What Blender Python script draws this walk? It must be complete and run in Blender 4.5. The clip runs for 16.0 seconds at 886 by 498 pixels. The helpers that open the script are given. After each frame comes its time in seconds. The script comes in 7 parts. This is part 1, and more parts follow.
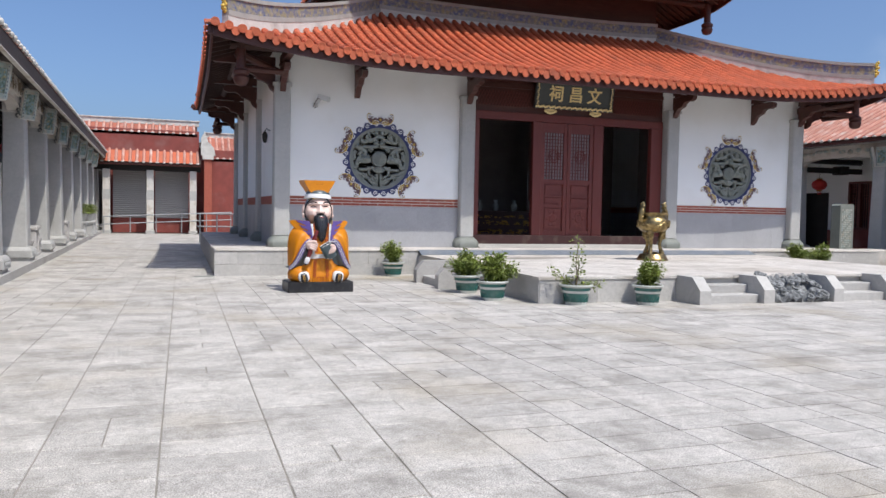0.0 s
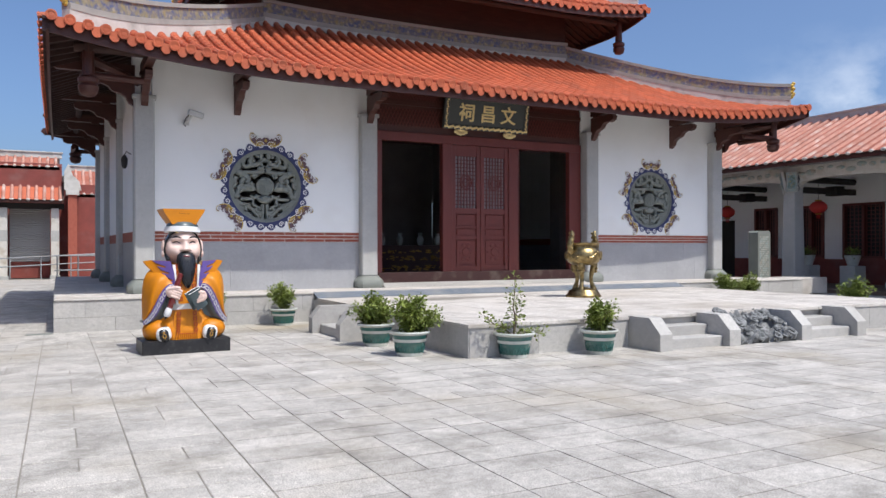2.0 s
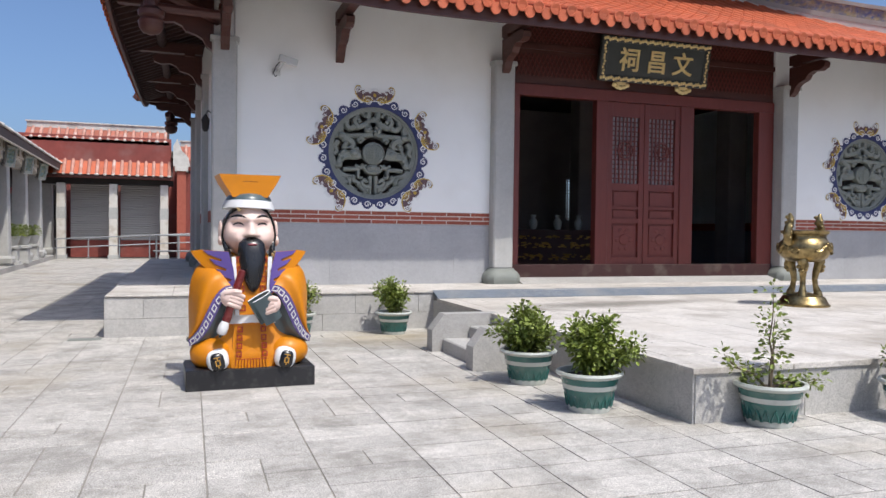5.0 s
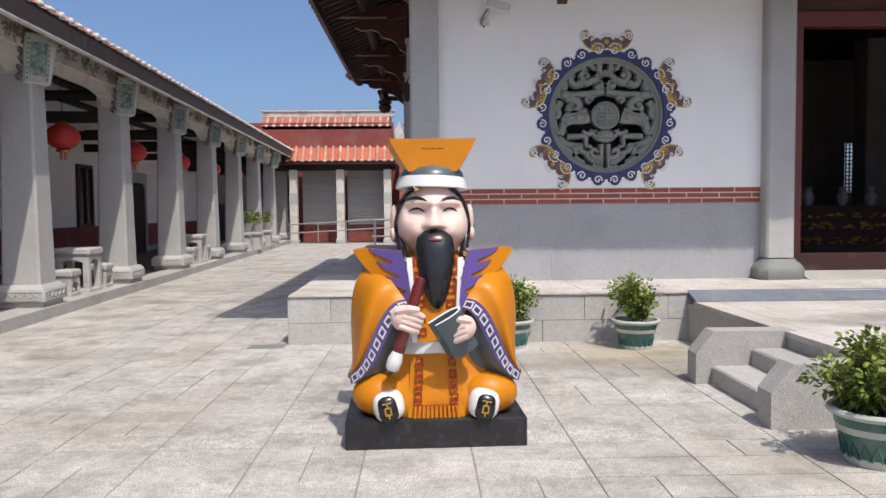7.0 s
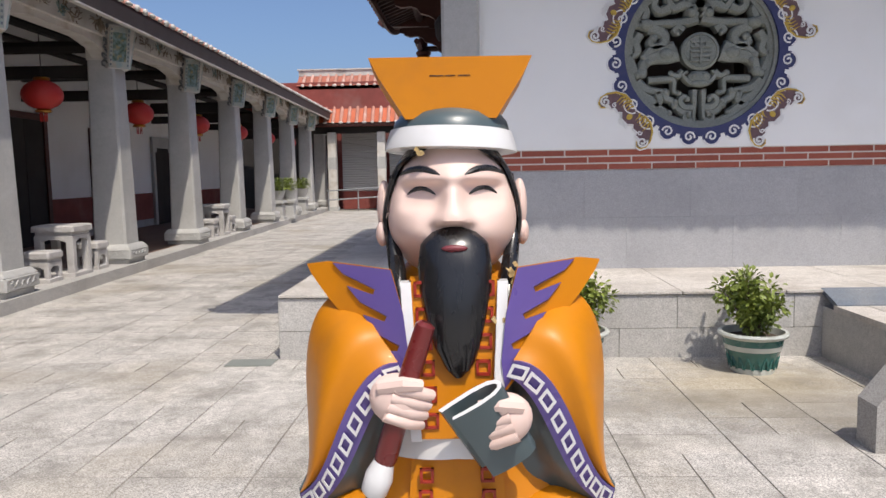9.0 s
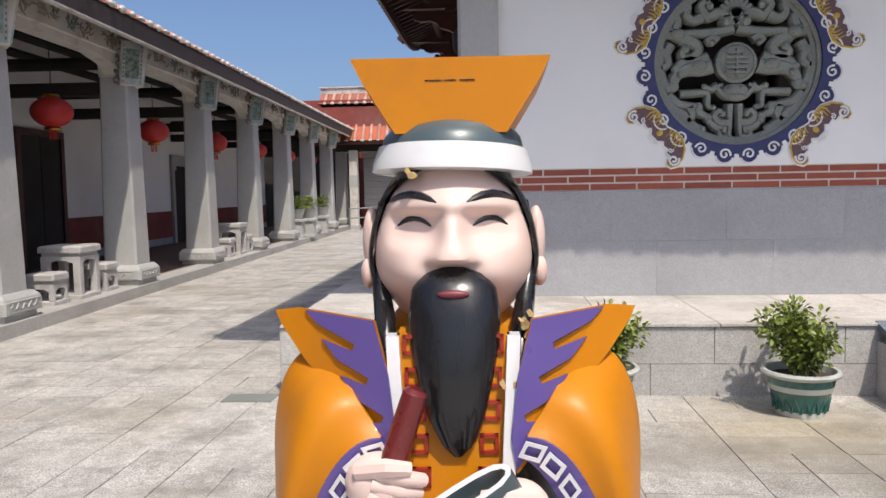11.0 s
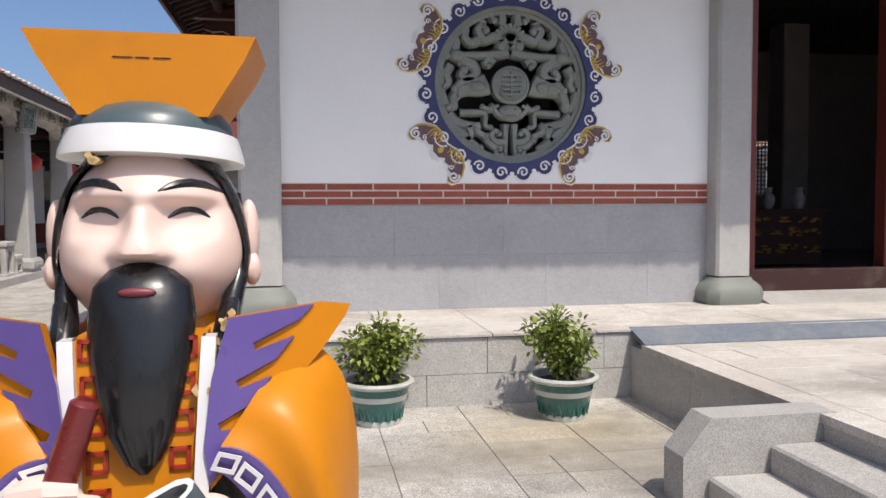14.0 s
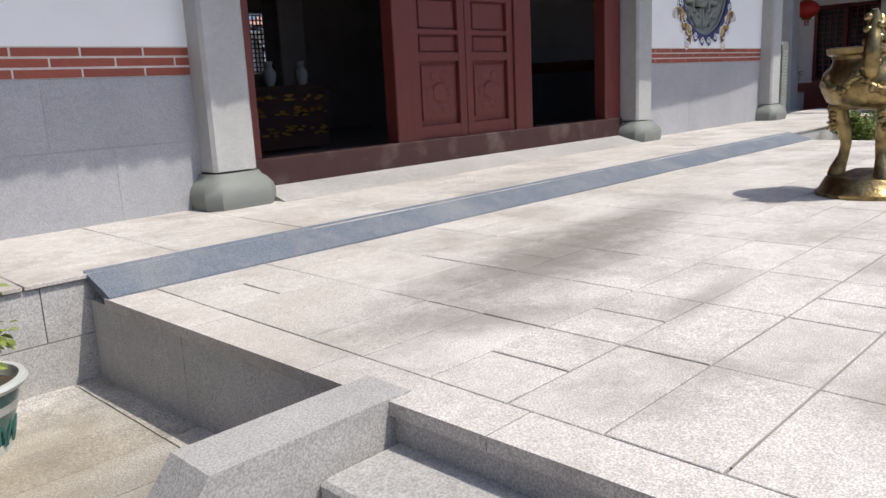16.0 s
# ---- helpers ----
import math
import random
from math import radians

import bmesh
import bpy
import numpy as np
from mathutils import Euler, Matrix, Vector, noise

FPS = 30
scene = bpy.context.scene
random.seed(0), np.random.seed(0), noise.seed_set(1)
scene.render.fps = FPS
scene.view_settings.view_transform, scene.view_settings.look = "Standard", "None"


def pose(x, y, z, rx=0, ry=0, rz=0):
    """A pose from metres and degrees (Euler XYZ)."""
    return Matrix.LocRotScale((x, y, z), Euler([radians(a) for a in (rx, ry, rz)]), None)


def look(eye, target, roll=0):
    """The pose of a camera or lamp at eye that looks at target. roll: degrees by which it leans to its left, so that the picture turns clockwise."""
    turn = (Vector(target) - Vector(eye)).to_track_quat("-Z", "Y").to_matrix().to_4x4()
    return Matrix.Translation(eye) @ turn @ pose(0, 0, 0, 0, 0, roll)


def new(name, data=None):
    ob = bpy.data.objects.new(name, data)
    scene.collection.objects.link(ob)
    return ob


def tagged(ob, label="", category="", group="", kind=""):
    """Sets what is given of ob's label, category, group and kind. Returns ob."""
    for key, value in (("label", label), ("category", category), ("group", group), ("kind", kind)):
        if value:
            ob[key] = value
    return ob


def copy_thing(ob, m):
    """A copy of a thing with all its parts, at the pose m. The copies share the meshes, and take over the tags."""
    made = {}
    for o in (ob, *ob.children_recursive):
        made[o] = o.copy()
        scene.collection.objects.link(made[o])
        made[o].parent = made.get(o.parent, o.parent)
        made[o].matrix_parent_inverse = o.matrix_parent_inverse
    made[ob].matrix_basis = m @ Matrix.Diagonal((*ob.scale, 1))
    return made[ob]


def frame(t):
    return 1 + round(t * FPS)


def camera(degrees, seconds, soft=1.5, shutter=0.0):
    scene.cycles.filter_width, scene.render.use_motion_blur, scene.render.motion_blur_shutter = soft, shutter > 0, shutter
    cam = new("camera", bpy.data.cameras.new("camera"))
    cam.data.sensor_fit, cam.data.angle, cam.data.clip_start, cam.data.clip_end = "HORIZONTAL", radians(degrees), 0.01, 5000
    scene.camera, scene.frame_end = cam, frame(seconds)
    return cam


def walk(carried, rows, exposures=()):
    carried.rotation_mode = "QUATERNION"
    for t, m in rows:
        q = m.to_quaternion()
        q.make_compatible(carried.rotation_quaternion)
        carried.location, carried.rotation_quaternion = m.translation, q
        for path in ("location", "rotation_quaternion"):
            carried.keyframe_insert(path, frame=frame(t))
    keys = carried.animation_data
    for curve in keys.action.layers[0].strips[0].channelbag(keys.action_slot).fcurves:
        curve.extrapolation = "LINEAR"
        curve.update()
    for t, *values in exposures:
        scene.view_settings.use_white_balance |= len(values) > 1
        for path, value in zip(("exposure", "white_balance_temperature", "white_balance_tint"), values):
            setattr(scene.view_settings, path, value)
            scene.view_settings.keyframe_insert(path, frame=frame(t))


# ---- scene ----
cam = camera(60.5, 16.0)
PATH = [
    (0, (0.455, -0.35, 1.5), (1.106, 1.539, 1.404), 1.1),
    (0.5, (0.659, 0.191, 1.508), (1.362, 2.063, 1.502), -0.2),
    (1, (0.857, 0.861, 1.48), (1.617, 2.71, 1.52), -0.8),
    (1.5, (1.033, 1.576, 1.462), (1.874, 3.39, 1.475), -0.7),
    (2, (1.247, 2.24, 1.458), (2.15, 4.025, 1.459), -0.1),
    (2.5, (1.443, 2.912, 1.45), (2.39, 4.673, 1.433), 0.4),
    (3, (1.661, 3.505, 1.449), (2.636, 5.251, 1.414), 0.8),
    (3.5, (1.848, 4.099, 1.425), (2.82, 5.846, 1.373), 1.1),
    (4, (2.04, 4.724, 1.424), (2.959, 6.499, 1.364), 1.2),
    (4.5, (2.168, 5.375, 1.449), (2.974, 7.205, 1.395), 1.1),
    (5, (2.301, 6.028, 1.522), (2.933, 7.925, 1.474), 0.7),
    (5.2, (2.329, 6.29, 1.53), (2.888, 8.21, 1.488), 0.7),
    (7.3, (2.836, 8.941, 1.58), (2.854, 10.938, 1.462), -0.7),
    (7.5, (2.855, 9.246, 1.598), (2.859, 11.242, 1.467), -0.8),
    (8, (2.867, 9.862, 1.613), (2.84, 11.855, 1.448), -1.0),
    (8.5, (2.899, 10.382, 1.617), (2.845, 12.372, 1.426), -1.1),
    (9, (2.932, 10.87, 1.627), (2.853, 12.858, 1.429), -1.0),
    (11.3, (2.996, 11.403, 1.654), (2.849, 13.393, 1.526), -1.1),
    (11.5, (3.001, 11.393, 1.653), (2.853, 13.384, 1.544), -1.2),
    (12, (3.013, 11.391, 1.648), (2.865, 13.385, 1.584), -1.1),
    (12.5, (3.021, 11.391, 1.643), (2.895, 13.386, 1.61), -0.9),
    (13, (3.025, 11.381, 1.639), (2.96, 13.379, 1.613), -0.6),
    (13.5, (3.077, 11.399, 1.572), (3.149, 13.397, 1.514), -0.2),
    (14, (3.288, 11.505, 1.564), (3.636, 13.472, 1.466), -0.3),
    (14.5, (3.488, 11.824, 1.571), (4.168, 13.701, 1.441), -0.7),
    (15, (3.805, 12.342, 1.547), (4.774, 14.084, 1.385), -1.5),
    (15.5, (4.167, 12.861, 1.525), (5.372, 14.441, 1.293), -2.2),
    (16, (4.519, 13.398, 1.447), (5.906, 14.777, 1.03), -2.8),
]
walk(cam, [(t, look(eye, target, roll)) for t, eye, target, roll in PATH],
     [(0, 0.31, 6200, 9), (4, 0.33, 6200, 9), (8, 0.26, 6580, 10.5), (14.5, 0.31, 6640, 10.5), (16, 0.27, 6350, 9.5)])


# ---- world and light ----
LIGHT = Vector((-0.24, 0.524, -1.0)).normalized()      # the way the sunlight travels
sun_ob = new("sun", bpy.data.lights.new("sun", "SUN"))
sun_ob.data.energy, sun_ob.data.angle, sun_ob.data.color = 3.12, radians(0.53), (1.0, 0.93, 0.83)
sun_ob.matrix_world = look((0, 0, 60), Vector((0, 0, 60)) + LIGHT)
world = bpy.data.worlds.new("sky")
world.use_nodes = True
scene.world = world
wn, wl = world.node_tree.nodes, world.node_tree.links
wn.clear()
sky = wn.new("ShaderNodeTexSky")
sky.sky_type, sky.sun_disc = "NISHITA", False
sky.sun_elevation = math.asin(-LIGHT.z)
sky.sun_rotation = math.atan2(-LIGHT.x, -LIGHT.y)
sky.air_density, sky.dust_density, sky.ozone_density = 0.75, 3.4, 6.0
# thin cumulus low in the sky
tco = wn.new("ShaderNodeTexCoord")
cmap = wn.new("ShaderNodeMapping")
cmap.inputs["Scale"].default_value = (5.0, 5.0, 8.0)
cmap.inputs["Location"].default_value = (0.35, 0.1, 0.2)
cno = wn.new("ShaderNodeTexNoise")
cno.inputs["Scale"].default_value, cno.inputs["Detail"].default_value, cno.inputs["Roughness"].default_value = 1.5, 7.0, 0.55
crm = wn.new("ShaderNodeValToRGB")
crm.color_ramp.elements[0].position, crm.color_ramp.elements[1].position = 0.47, 0.66
csep = wn.new("ShaderNodeSeparateXYZ")
chi = wn.new("ShaderNodeMapRange")
chi.inputs["From Min"].default_value, chi.inputs["From Max"].default_value = 0.26, 0.13
ceast = wn.new("ShaderNodeMapRange")                  # the clouds stand over the eastern horizon
ceast.inputs["From Min"].default_value, ceast.inputs["From Max"].default_value = 0.72, 0.84
cmul2 = wn.new("ShaderNodeMath")
cmul2.operation = "MULTIPLY"
cmul = wn.new("ShaderNodeMath")
cmul.operation = "MULTIPLY"
cmix = wn.new("ShaderNodeMixRGB")
cmix.inputs["Color2"].default_value = (6.4, 6.6, 7.0, 1)
bg = wn.new("ShaderNodeBackground")
bg.inputs["Strength"].default_value = 0.138
wout = wn.new("ShaderNodeOutputWorld")
wl.new(tco.outputs["Generated"], cmap.inputs["Vector"])
wl.new(cmap.outputs["Vector"], cno.inputs["Vector"])
wl.new(cno.outputs["Fac"], crm.inputs["Fac"])
wl.new(tco.outputs["Generated"], csep.inputs["Vector"])
wl.new(csep.outputs["Z"], chi.inputs["Value"])
wl.new(crm.outputs["Color"], cmul.inputs[0])
wl.new(chi.outputs["Result"], cmul.inputs[1])
wl.new(csep.outputs["X"], ceast.inputs["Value"])
wl.new(cmul.outputs["Value"], cmul2.inputs[0])
wl.new(ceast.outputs["Result"], cmul2.inputs[1])
wl.new(cmul2.outputs["Value"], cmix.inputs["Fac"])
wl.new(sky.outputs["Color"], cmix.inputs["Color1"])
wl.new(cmix.outputs["Color"], bg.inputs["Color"])
wl.new(bg.outputs["Background"], wout.inputs["Surface"])


# ---- materials ----
def mat(name, base, other=None, rough=0.7, metal=0.0, scale=6.0, amount=0.5, bump=0.0, fine=120.0, speckle=0.0, dirt=None, dirt_scale=0.8,
        dirt_amount=0.0, vary=0.0, coat=0.0, stretch=(1, 1, 1), spec=0.5, grime=None, stains=(), mid=0.0):
    """A surface with colour change at two sizes, grain, stains and fine relief. vary: change of brightness from piece to piece."""
    m = bpy.data.materials.new(name)
    m.use_nodes = True
    n, l = m.node_tree.nodes, m.node_tree.links
    b = n["Principled BSDF"]
    b.inputs["Roughness"].default_value, b.inputs["Metallic"].default_value = rough, metal
    b.inputs["Coat Weight"].default_value = coat
    b.inputs["Specular IOR Level"].default_value = spec
    co = n.new("ShaderNodeNewGeometry")
    mp = n.new("ShaderNodeMapping")
    mp.inputs["Scale"].default_value = stretch
    l.new(co.outputs["Position"], mp.inputs["Vector"])
    src = mp.outputs["Vector"]
    if vary:
        oi = n.new("ShaderNodeObjectInfo")
        ge = n.new("ShaderNodeNewGeometry")
        ad = n.new("ShaderNodeMath")
        ad.operation = "ADD"
        l.new(oi.outputs["Random"], ad.inputs[0])
        l.new(ge.outputs["Random Per Island"], ad.inputs[1])
        fr = n.new("ShaderNodeMath")
        fr.operation = "FRACT"
        l.new(ad.outputs["Value"], fr.inputs[0])
        rnd = fr.outputs["Value"]
    no = n.new("ShaderNodeTexNoise")
    no.inputs["Scale"].default_value, no.inputs["Detail"].default_value = scale, 5.0
    l.new(src, no.inputs["Vector"])
    rp = n.new("ShaderNodeMapRange")
    rp.inputs["From Min"].default_value, rp.inputs["From Max"].default_value = 0.3, 0.7
    l.new(no.outputs["Fac"], rp.inputs["Value"])
    mx = n.new("ShaderNodeMixRGB")
    other = other or tuple(c * 0.75 for c in base)
    mx.inputs["Color1"].default_value, mx.inputs["Color2"].default_value = (*base, 1), (*other, 1)
    sc = n.new("ShaderNodeMath")
    sc.operation = "MULTIPLY"
    sc.inputs[1].default_value = amount
    l.new(rp.outputs["Result"], sc.inputs[0])
    l.new(sc.outputs["Value"], mx.inputs["Fac"])
    col = mx.outputs["Color"]
    fi = n.new("ShaderNodeTexNoise")
    fi.inputs["Scale"].default_value, fi.inputs["Detail"].default_value = fine, 2.0
    l.new(co.outputs["Position"], fi.inputs["Vector"])
    if speckle:
        s2 = n.new("ShaderNodeMapRange")
        s2.inputs["From Min"].default_value, s2.inputs["From Max"].default_value = 0.35, 0.65
        s2.inputs["To Min"].default_value, s2.inputs["To Max"].default_value = 1.0 - speckle, 1.0 + speckle
        l.new(fi.outputs["Fac"], s2.inputs["Value"])
        m2 = n.new("ShaderNodeVectorMath")
        m2.operation = "SCALE"
        l.new(col, m2.inputs[0])
        l.new(s2.outputs["Result"], m2.inputs["Scale"])
        col = m2.outputs["Vector"]
    if mid:
        # mottling a few centimetres across
        hn = n.new("ShaderNodeTexNoise")
        hn.inputs["Scale"].default_value, hn.inputs["Detail"].default_value, hn.inputs["Roughness"].default_value = 13.0, 6.0, 0.75
        l.new(co.outputs["Position"], hn.inputs["Vector"])
        hr = n.new("ShaderNodeMapRange")
        hr.inputs["From Min"].default_value, hr.inputs["From Max"].default_value = 0.32, 0.68
        hr.inputs["To Min"].default_value, hr.inputs["To Max"].default_value = 1.0 - mid, 1.0 + mid
        l.new(hn.outputs["Fac"], hr.inputs["Value"])
        hm = n.new("ShaderNodeVectorMath")
        hm.operation = "SCALE"
        l.new(col, hm.inputs[0])
        l.new(hr.outputs["Result"], hm.inputs["Scale"])
        col = hm.outputs["Vector"]
    if dirt:
        dn = n.new("ShaderNodeTexNoise")
        dn.inputs["Scale"].default_value, dn.inputs["Detail"].default_value = dirt_scale, 6.0
        l.new(src, dn.inputs["Vector"])
        dr = n.new("ShaderNodeMapRange")
        dr.inputs["From Min"].default_value, dr.inputs["From Max"].default_value = 0.52, 0.72
        dr.inputs["To Max"].default_value = dirt_amount
        l.new(dn.outputs["Fac"], dr.inputs["Value"])
        m3 = n.new("ShaderNodeMixRGB")
        m3.inputs["Color2"].default_value = (*dirt, 1)
        l.new(dr.outputs["Result"], m3.inputs["Fac"])
        l.new(col, m3.inputs["Color1"])
        col = m3.outputs["Color"]
    if grime:
        # scruffy small-scale soiling: colour, share, size
        gn = n.new("ShaderNodeTexNoise")
        gn.inputs["Scale"].default_value, gn.inputs["Detail"].default_value, gn.inputs["Roughness"].default_value = grime[2], 12.0, 0.72
        l.new(src, gn.inputs["Vector"])
        gr = n.new("ShaderNodeMapRange")
        gr.inputs["From Min"].default_value, gr.inputs["From Max"].default_value = 0.48, 0.66
        gr.inputs["To Max"].default_value = grime[1]
        l.new(gn.outputs["Fac"], gr.inputs["Value"])
        g3 = n.new("ShaderNodeMixRGB")
        g3.inputs["Color2"].default_value = (*grime[0], 1)
        l.new(gr.outputs["Result"], g3.inputs["Fac"])
        l.new(col, g3.inputs["Color1"])
        col = g3.outputs["Color"]
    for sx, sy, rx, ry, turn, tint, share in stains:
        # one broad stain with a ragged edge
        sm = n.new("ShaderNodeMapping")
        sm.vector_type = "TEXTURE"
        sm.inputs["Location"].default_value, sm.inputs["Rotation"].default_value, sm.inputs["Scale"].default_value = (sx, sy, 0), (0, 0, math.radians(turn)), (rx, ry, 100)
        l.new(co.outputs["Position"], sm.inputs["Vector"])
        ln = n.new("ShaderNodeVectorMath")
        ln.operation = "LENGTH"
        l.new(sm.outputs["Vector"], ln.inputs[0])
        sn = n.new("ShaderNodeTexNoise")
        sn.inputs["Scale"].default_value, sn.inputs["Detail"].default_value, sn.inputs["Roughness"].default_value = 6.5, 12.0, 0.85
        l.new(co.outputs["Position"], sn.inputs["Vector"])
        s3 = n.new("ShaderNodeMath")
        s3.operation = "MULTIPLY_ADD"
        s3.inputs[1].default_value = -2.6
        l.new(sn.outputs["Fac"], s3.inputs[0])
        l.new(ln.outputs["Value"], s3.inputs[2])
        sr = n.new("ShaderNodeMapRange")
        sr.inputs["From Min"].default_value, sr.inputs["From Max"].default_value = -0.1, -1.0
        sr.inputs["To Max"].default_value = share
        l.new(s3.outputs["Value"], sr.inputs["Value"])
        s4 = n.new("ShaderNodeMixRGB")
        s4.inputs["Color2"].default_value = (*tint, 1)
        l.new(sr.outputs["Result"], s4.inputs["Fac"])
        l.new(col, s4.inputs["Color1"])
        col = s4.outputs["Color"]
    if vary:
        vr = n.new("ShaderNodeMapRange")
        vr.inputs["To Min"].default_value, vr.inputs["To Max"].default_value = 1.0 - vary, 1.0 + vary
        l.new(rnd, vr.inputs["Value"])
        m4 = n.new("ShaderNodeVectorMath")
        m4.operation = "SCALE"
        l.new(col, m4.inputs[0])
        l.new(vr.outputs["Result"], m4.inputs["Scale"])
        col = m4.outputs["Vector"]
    l.new(col, b.inputs["Base Color"])
    rr = n.new("ShaderNodeMapRange")
    rr.inputs["To Min"].default_value, rr.inputs["To Max"].default_value = max(rough - 0.1, 0.03), min(rough + 0.1, 1.0)
    l.new(no.outputs["Fac"], rr.inputs["Value"])
    l.new(rr.outputs["Result"], b.inputs["Roughness"])
    if bump:
        bp = n.new("ShaderNodeBump")
        bp.inputs["Strength"].default_value, bp.inputs["Distance"].default_value = bump, 0.01
        l.new(fi.outputs["Fac"], bp.inputs["Height"])
        l.new(bp.outputs["Normal"], b.inputs["Normal"])
    return m


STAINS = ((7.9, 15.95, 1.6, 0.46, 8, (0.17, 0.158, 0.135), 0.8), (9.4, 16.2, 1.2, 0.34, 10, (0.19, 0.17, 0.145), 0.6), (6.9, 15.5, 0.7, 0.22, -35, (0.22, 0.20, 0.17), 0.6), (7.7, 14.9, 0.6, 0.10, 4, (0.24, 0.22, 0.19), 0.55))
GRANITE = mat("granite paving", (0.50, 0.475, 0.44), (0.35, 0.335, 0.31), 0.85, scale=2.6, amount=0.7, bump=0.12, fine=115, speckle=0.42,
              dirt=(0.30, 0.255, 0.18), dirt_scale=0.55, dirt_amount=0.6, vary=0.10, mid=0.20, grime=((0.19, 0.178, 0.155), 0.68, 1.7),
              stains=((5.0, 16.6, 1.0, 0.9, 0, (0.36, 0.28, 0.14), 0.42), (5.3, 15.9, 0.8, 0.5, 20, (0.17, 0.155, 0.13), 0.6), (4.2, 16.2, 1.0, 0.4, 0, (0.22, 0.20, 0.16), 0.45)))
JOINT = mat("paving joint", (0.31, 0.285, 0.25), (0.15, 0.14, 0.12), 0.95, scale=5, bump=0.4)
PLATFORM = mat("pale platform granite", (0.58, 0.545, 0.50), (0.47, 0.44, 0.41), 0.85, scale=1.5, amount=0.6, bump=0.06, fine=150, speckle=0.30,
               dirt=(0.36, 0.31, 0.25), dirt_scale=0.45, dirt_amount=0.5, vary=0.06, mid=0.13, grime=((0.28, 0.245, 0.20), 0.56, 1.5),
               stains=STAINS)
STONE = mat("grey granite", (0.46, 0.445, 0.42), (0.36, 0.35, 0.33), 0.75, mid=0.10, scale=2.2, amount=0.55, bump=0.12, fine=130, speckle=0.26,
            dirt=(0.18, 0.17, 0.15), dirt_scale=0.7, dirt_amount=0.3, vary=0.06)
SLAB = mat("dado granite", (0.40, 0.40, 0.41), (0.32, 0.322, 0.332), 0.55, scale=1.2, amount=0.6, bump=0.1, fine=150, speckle=0.16, mid=0.06, vary=0.03, grime=((0.27, 0.27, 0.275), 0.3, 1.6))
COLUMN = mat("column granite", (0.46, 0.455, 0.435), (0.37, 0.365, 0.35), 0.7, mid=0.07, scale=2.5, amount=0.5, bump=0.15, fine=160, speckle=0.13, dirt=(0.2, 0.19, 0.17), dirt_scale=0.6, dirt_amount=0.25)
BASESTONE = mat("green-grey base stone", (0.22, 0.235, 0.21), (0.17, 0.18, 0.165), 0.6, scale=4, bump=0.2)
BLUESTONE = mat("blue-grey ramp stone", (0.13, 0.155, 0.19), (0.20, 0.22, 0.25), 0.75, scale=3.5, bump=0.25, speckle=0.3, grime=((0.30, 0.29, 0.27), 0.4, 3.0), dirt=(0.4, 0.38, 0.34), dirt_scale=1.2, dirt_amount=0.3, spec=0.2)
PLASTER = mat("white plaster", (0.90, 0.90, 0.885), (0.85, 0.85, 0.835), 0.85, scale=1.2, amount=0.5, bump=0.08, fine=60, dirt=(0.60, 0.55, 0.47), dirt_scale=0.7, dirt_amount=0.2)
BRICK = mat("red facing brick", (0.33, 0.085, 0.05), (0.25, 0.06, 0.04), 0.7, scale=9, amount=0.5, bump=0.25, fine=150, speckle=0.1, vary=0.14)
MORTAR = mat("pale mortar", (0.72, 0.66, 0.60), None, 0.9, scale=12, bump=0.2)
TILE = mat("orange clay roof tile", (0.50, 0.115, 0.045), (0.40, 0.085, 0.035), 0.68, scale=3.0, amount=0.6, bump=0.2, fine=60, speckle=0.1,
           dirt=(0.20, 0.09, 0.06), dirt_scale=1.2, dirt_amount=0.4, vary=0.13)
OLDTILE = mat("weathered pink clay tile", (0.38, 0.12, 0.075), (0.28, 0.095, 0.065), 0.8, scale=2.0, amount=0.6, bump=0.2, fine=50, speckle=0.12,
              dirt=(0.36, 0.32, 0.29), dirt_scale=1.5, dirt_amount=0.35, vary=0.14)
ROLLTILE = mat("lime-streaked clay cover tile", (0.50, 0.27, 0.21), (0.40, 0.17, 0.12), 0.8, scale=3.0, amount=0.8, bump=0.2, fine=50, dirt=(0.58, 0.50, 0.45), dirt_scale=2.2, dirt_amount=0.7, vary=0.1)
LIME = mat("lime mortar ridge", (0.60, 0.58, 0.54), (0.42, 0.40, 0.36), 0.9, scale=4, bump=0.3, dirt=(0.22, 0.2, 0.17), dirt_scale=2, dirt_amount=0.5)
RIDGE = mat("grey ridge plaster", (0.36, 0.35, 0.32), (0.24, 0.235, 0.22), 0.88, scale=4, bump=0.3)
TIMBER = mat("dark red timber", (0.075, 0.021, 0.014), (0.05, 0.015, 0.011), 0.5, scale=3, amount=0.6, bump=0.12, fine=90, stretch=(1, 1, 6), dirt=(0.12, 0.05, 0.035), dirt_scale=2, dirt_amount=0.3)
DOORRED = mat("oxblood door paint", (0.145, 0.028, 0.021), (0.105, 0.022, 0.017), 0.5, scale=3, amount=0.5, bump=0.06, fine=80, stretch=(6, 6, 1))
WORN = mat("worn maroon sill paint", (0.045, 0.013, 0.011), (0.03, 0.010, 0.009), 0.75, scale=4, amount=0.6, bump=0.2, dirt=(0.14, 0.11, 0.09), dirt_scale=3, dirt_amount=0.6)
EAVE = mat("brown eave timber", (0.055, 0.022, 0.017), (0.036, 0.016, 0.012), 0.7, scale=4, amount=0.6, bump=0.15)
GOLD = mat("gilded metal", (0.60, 0.36, 0.09), (0.42, 0.24, 0.06), 0.32, 1.0, scale=8, amount=0.6)
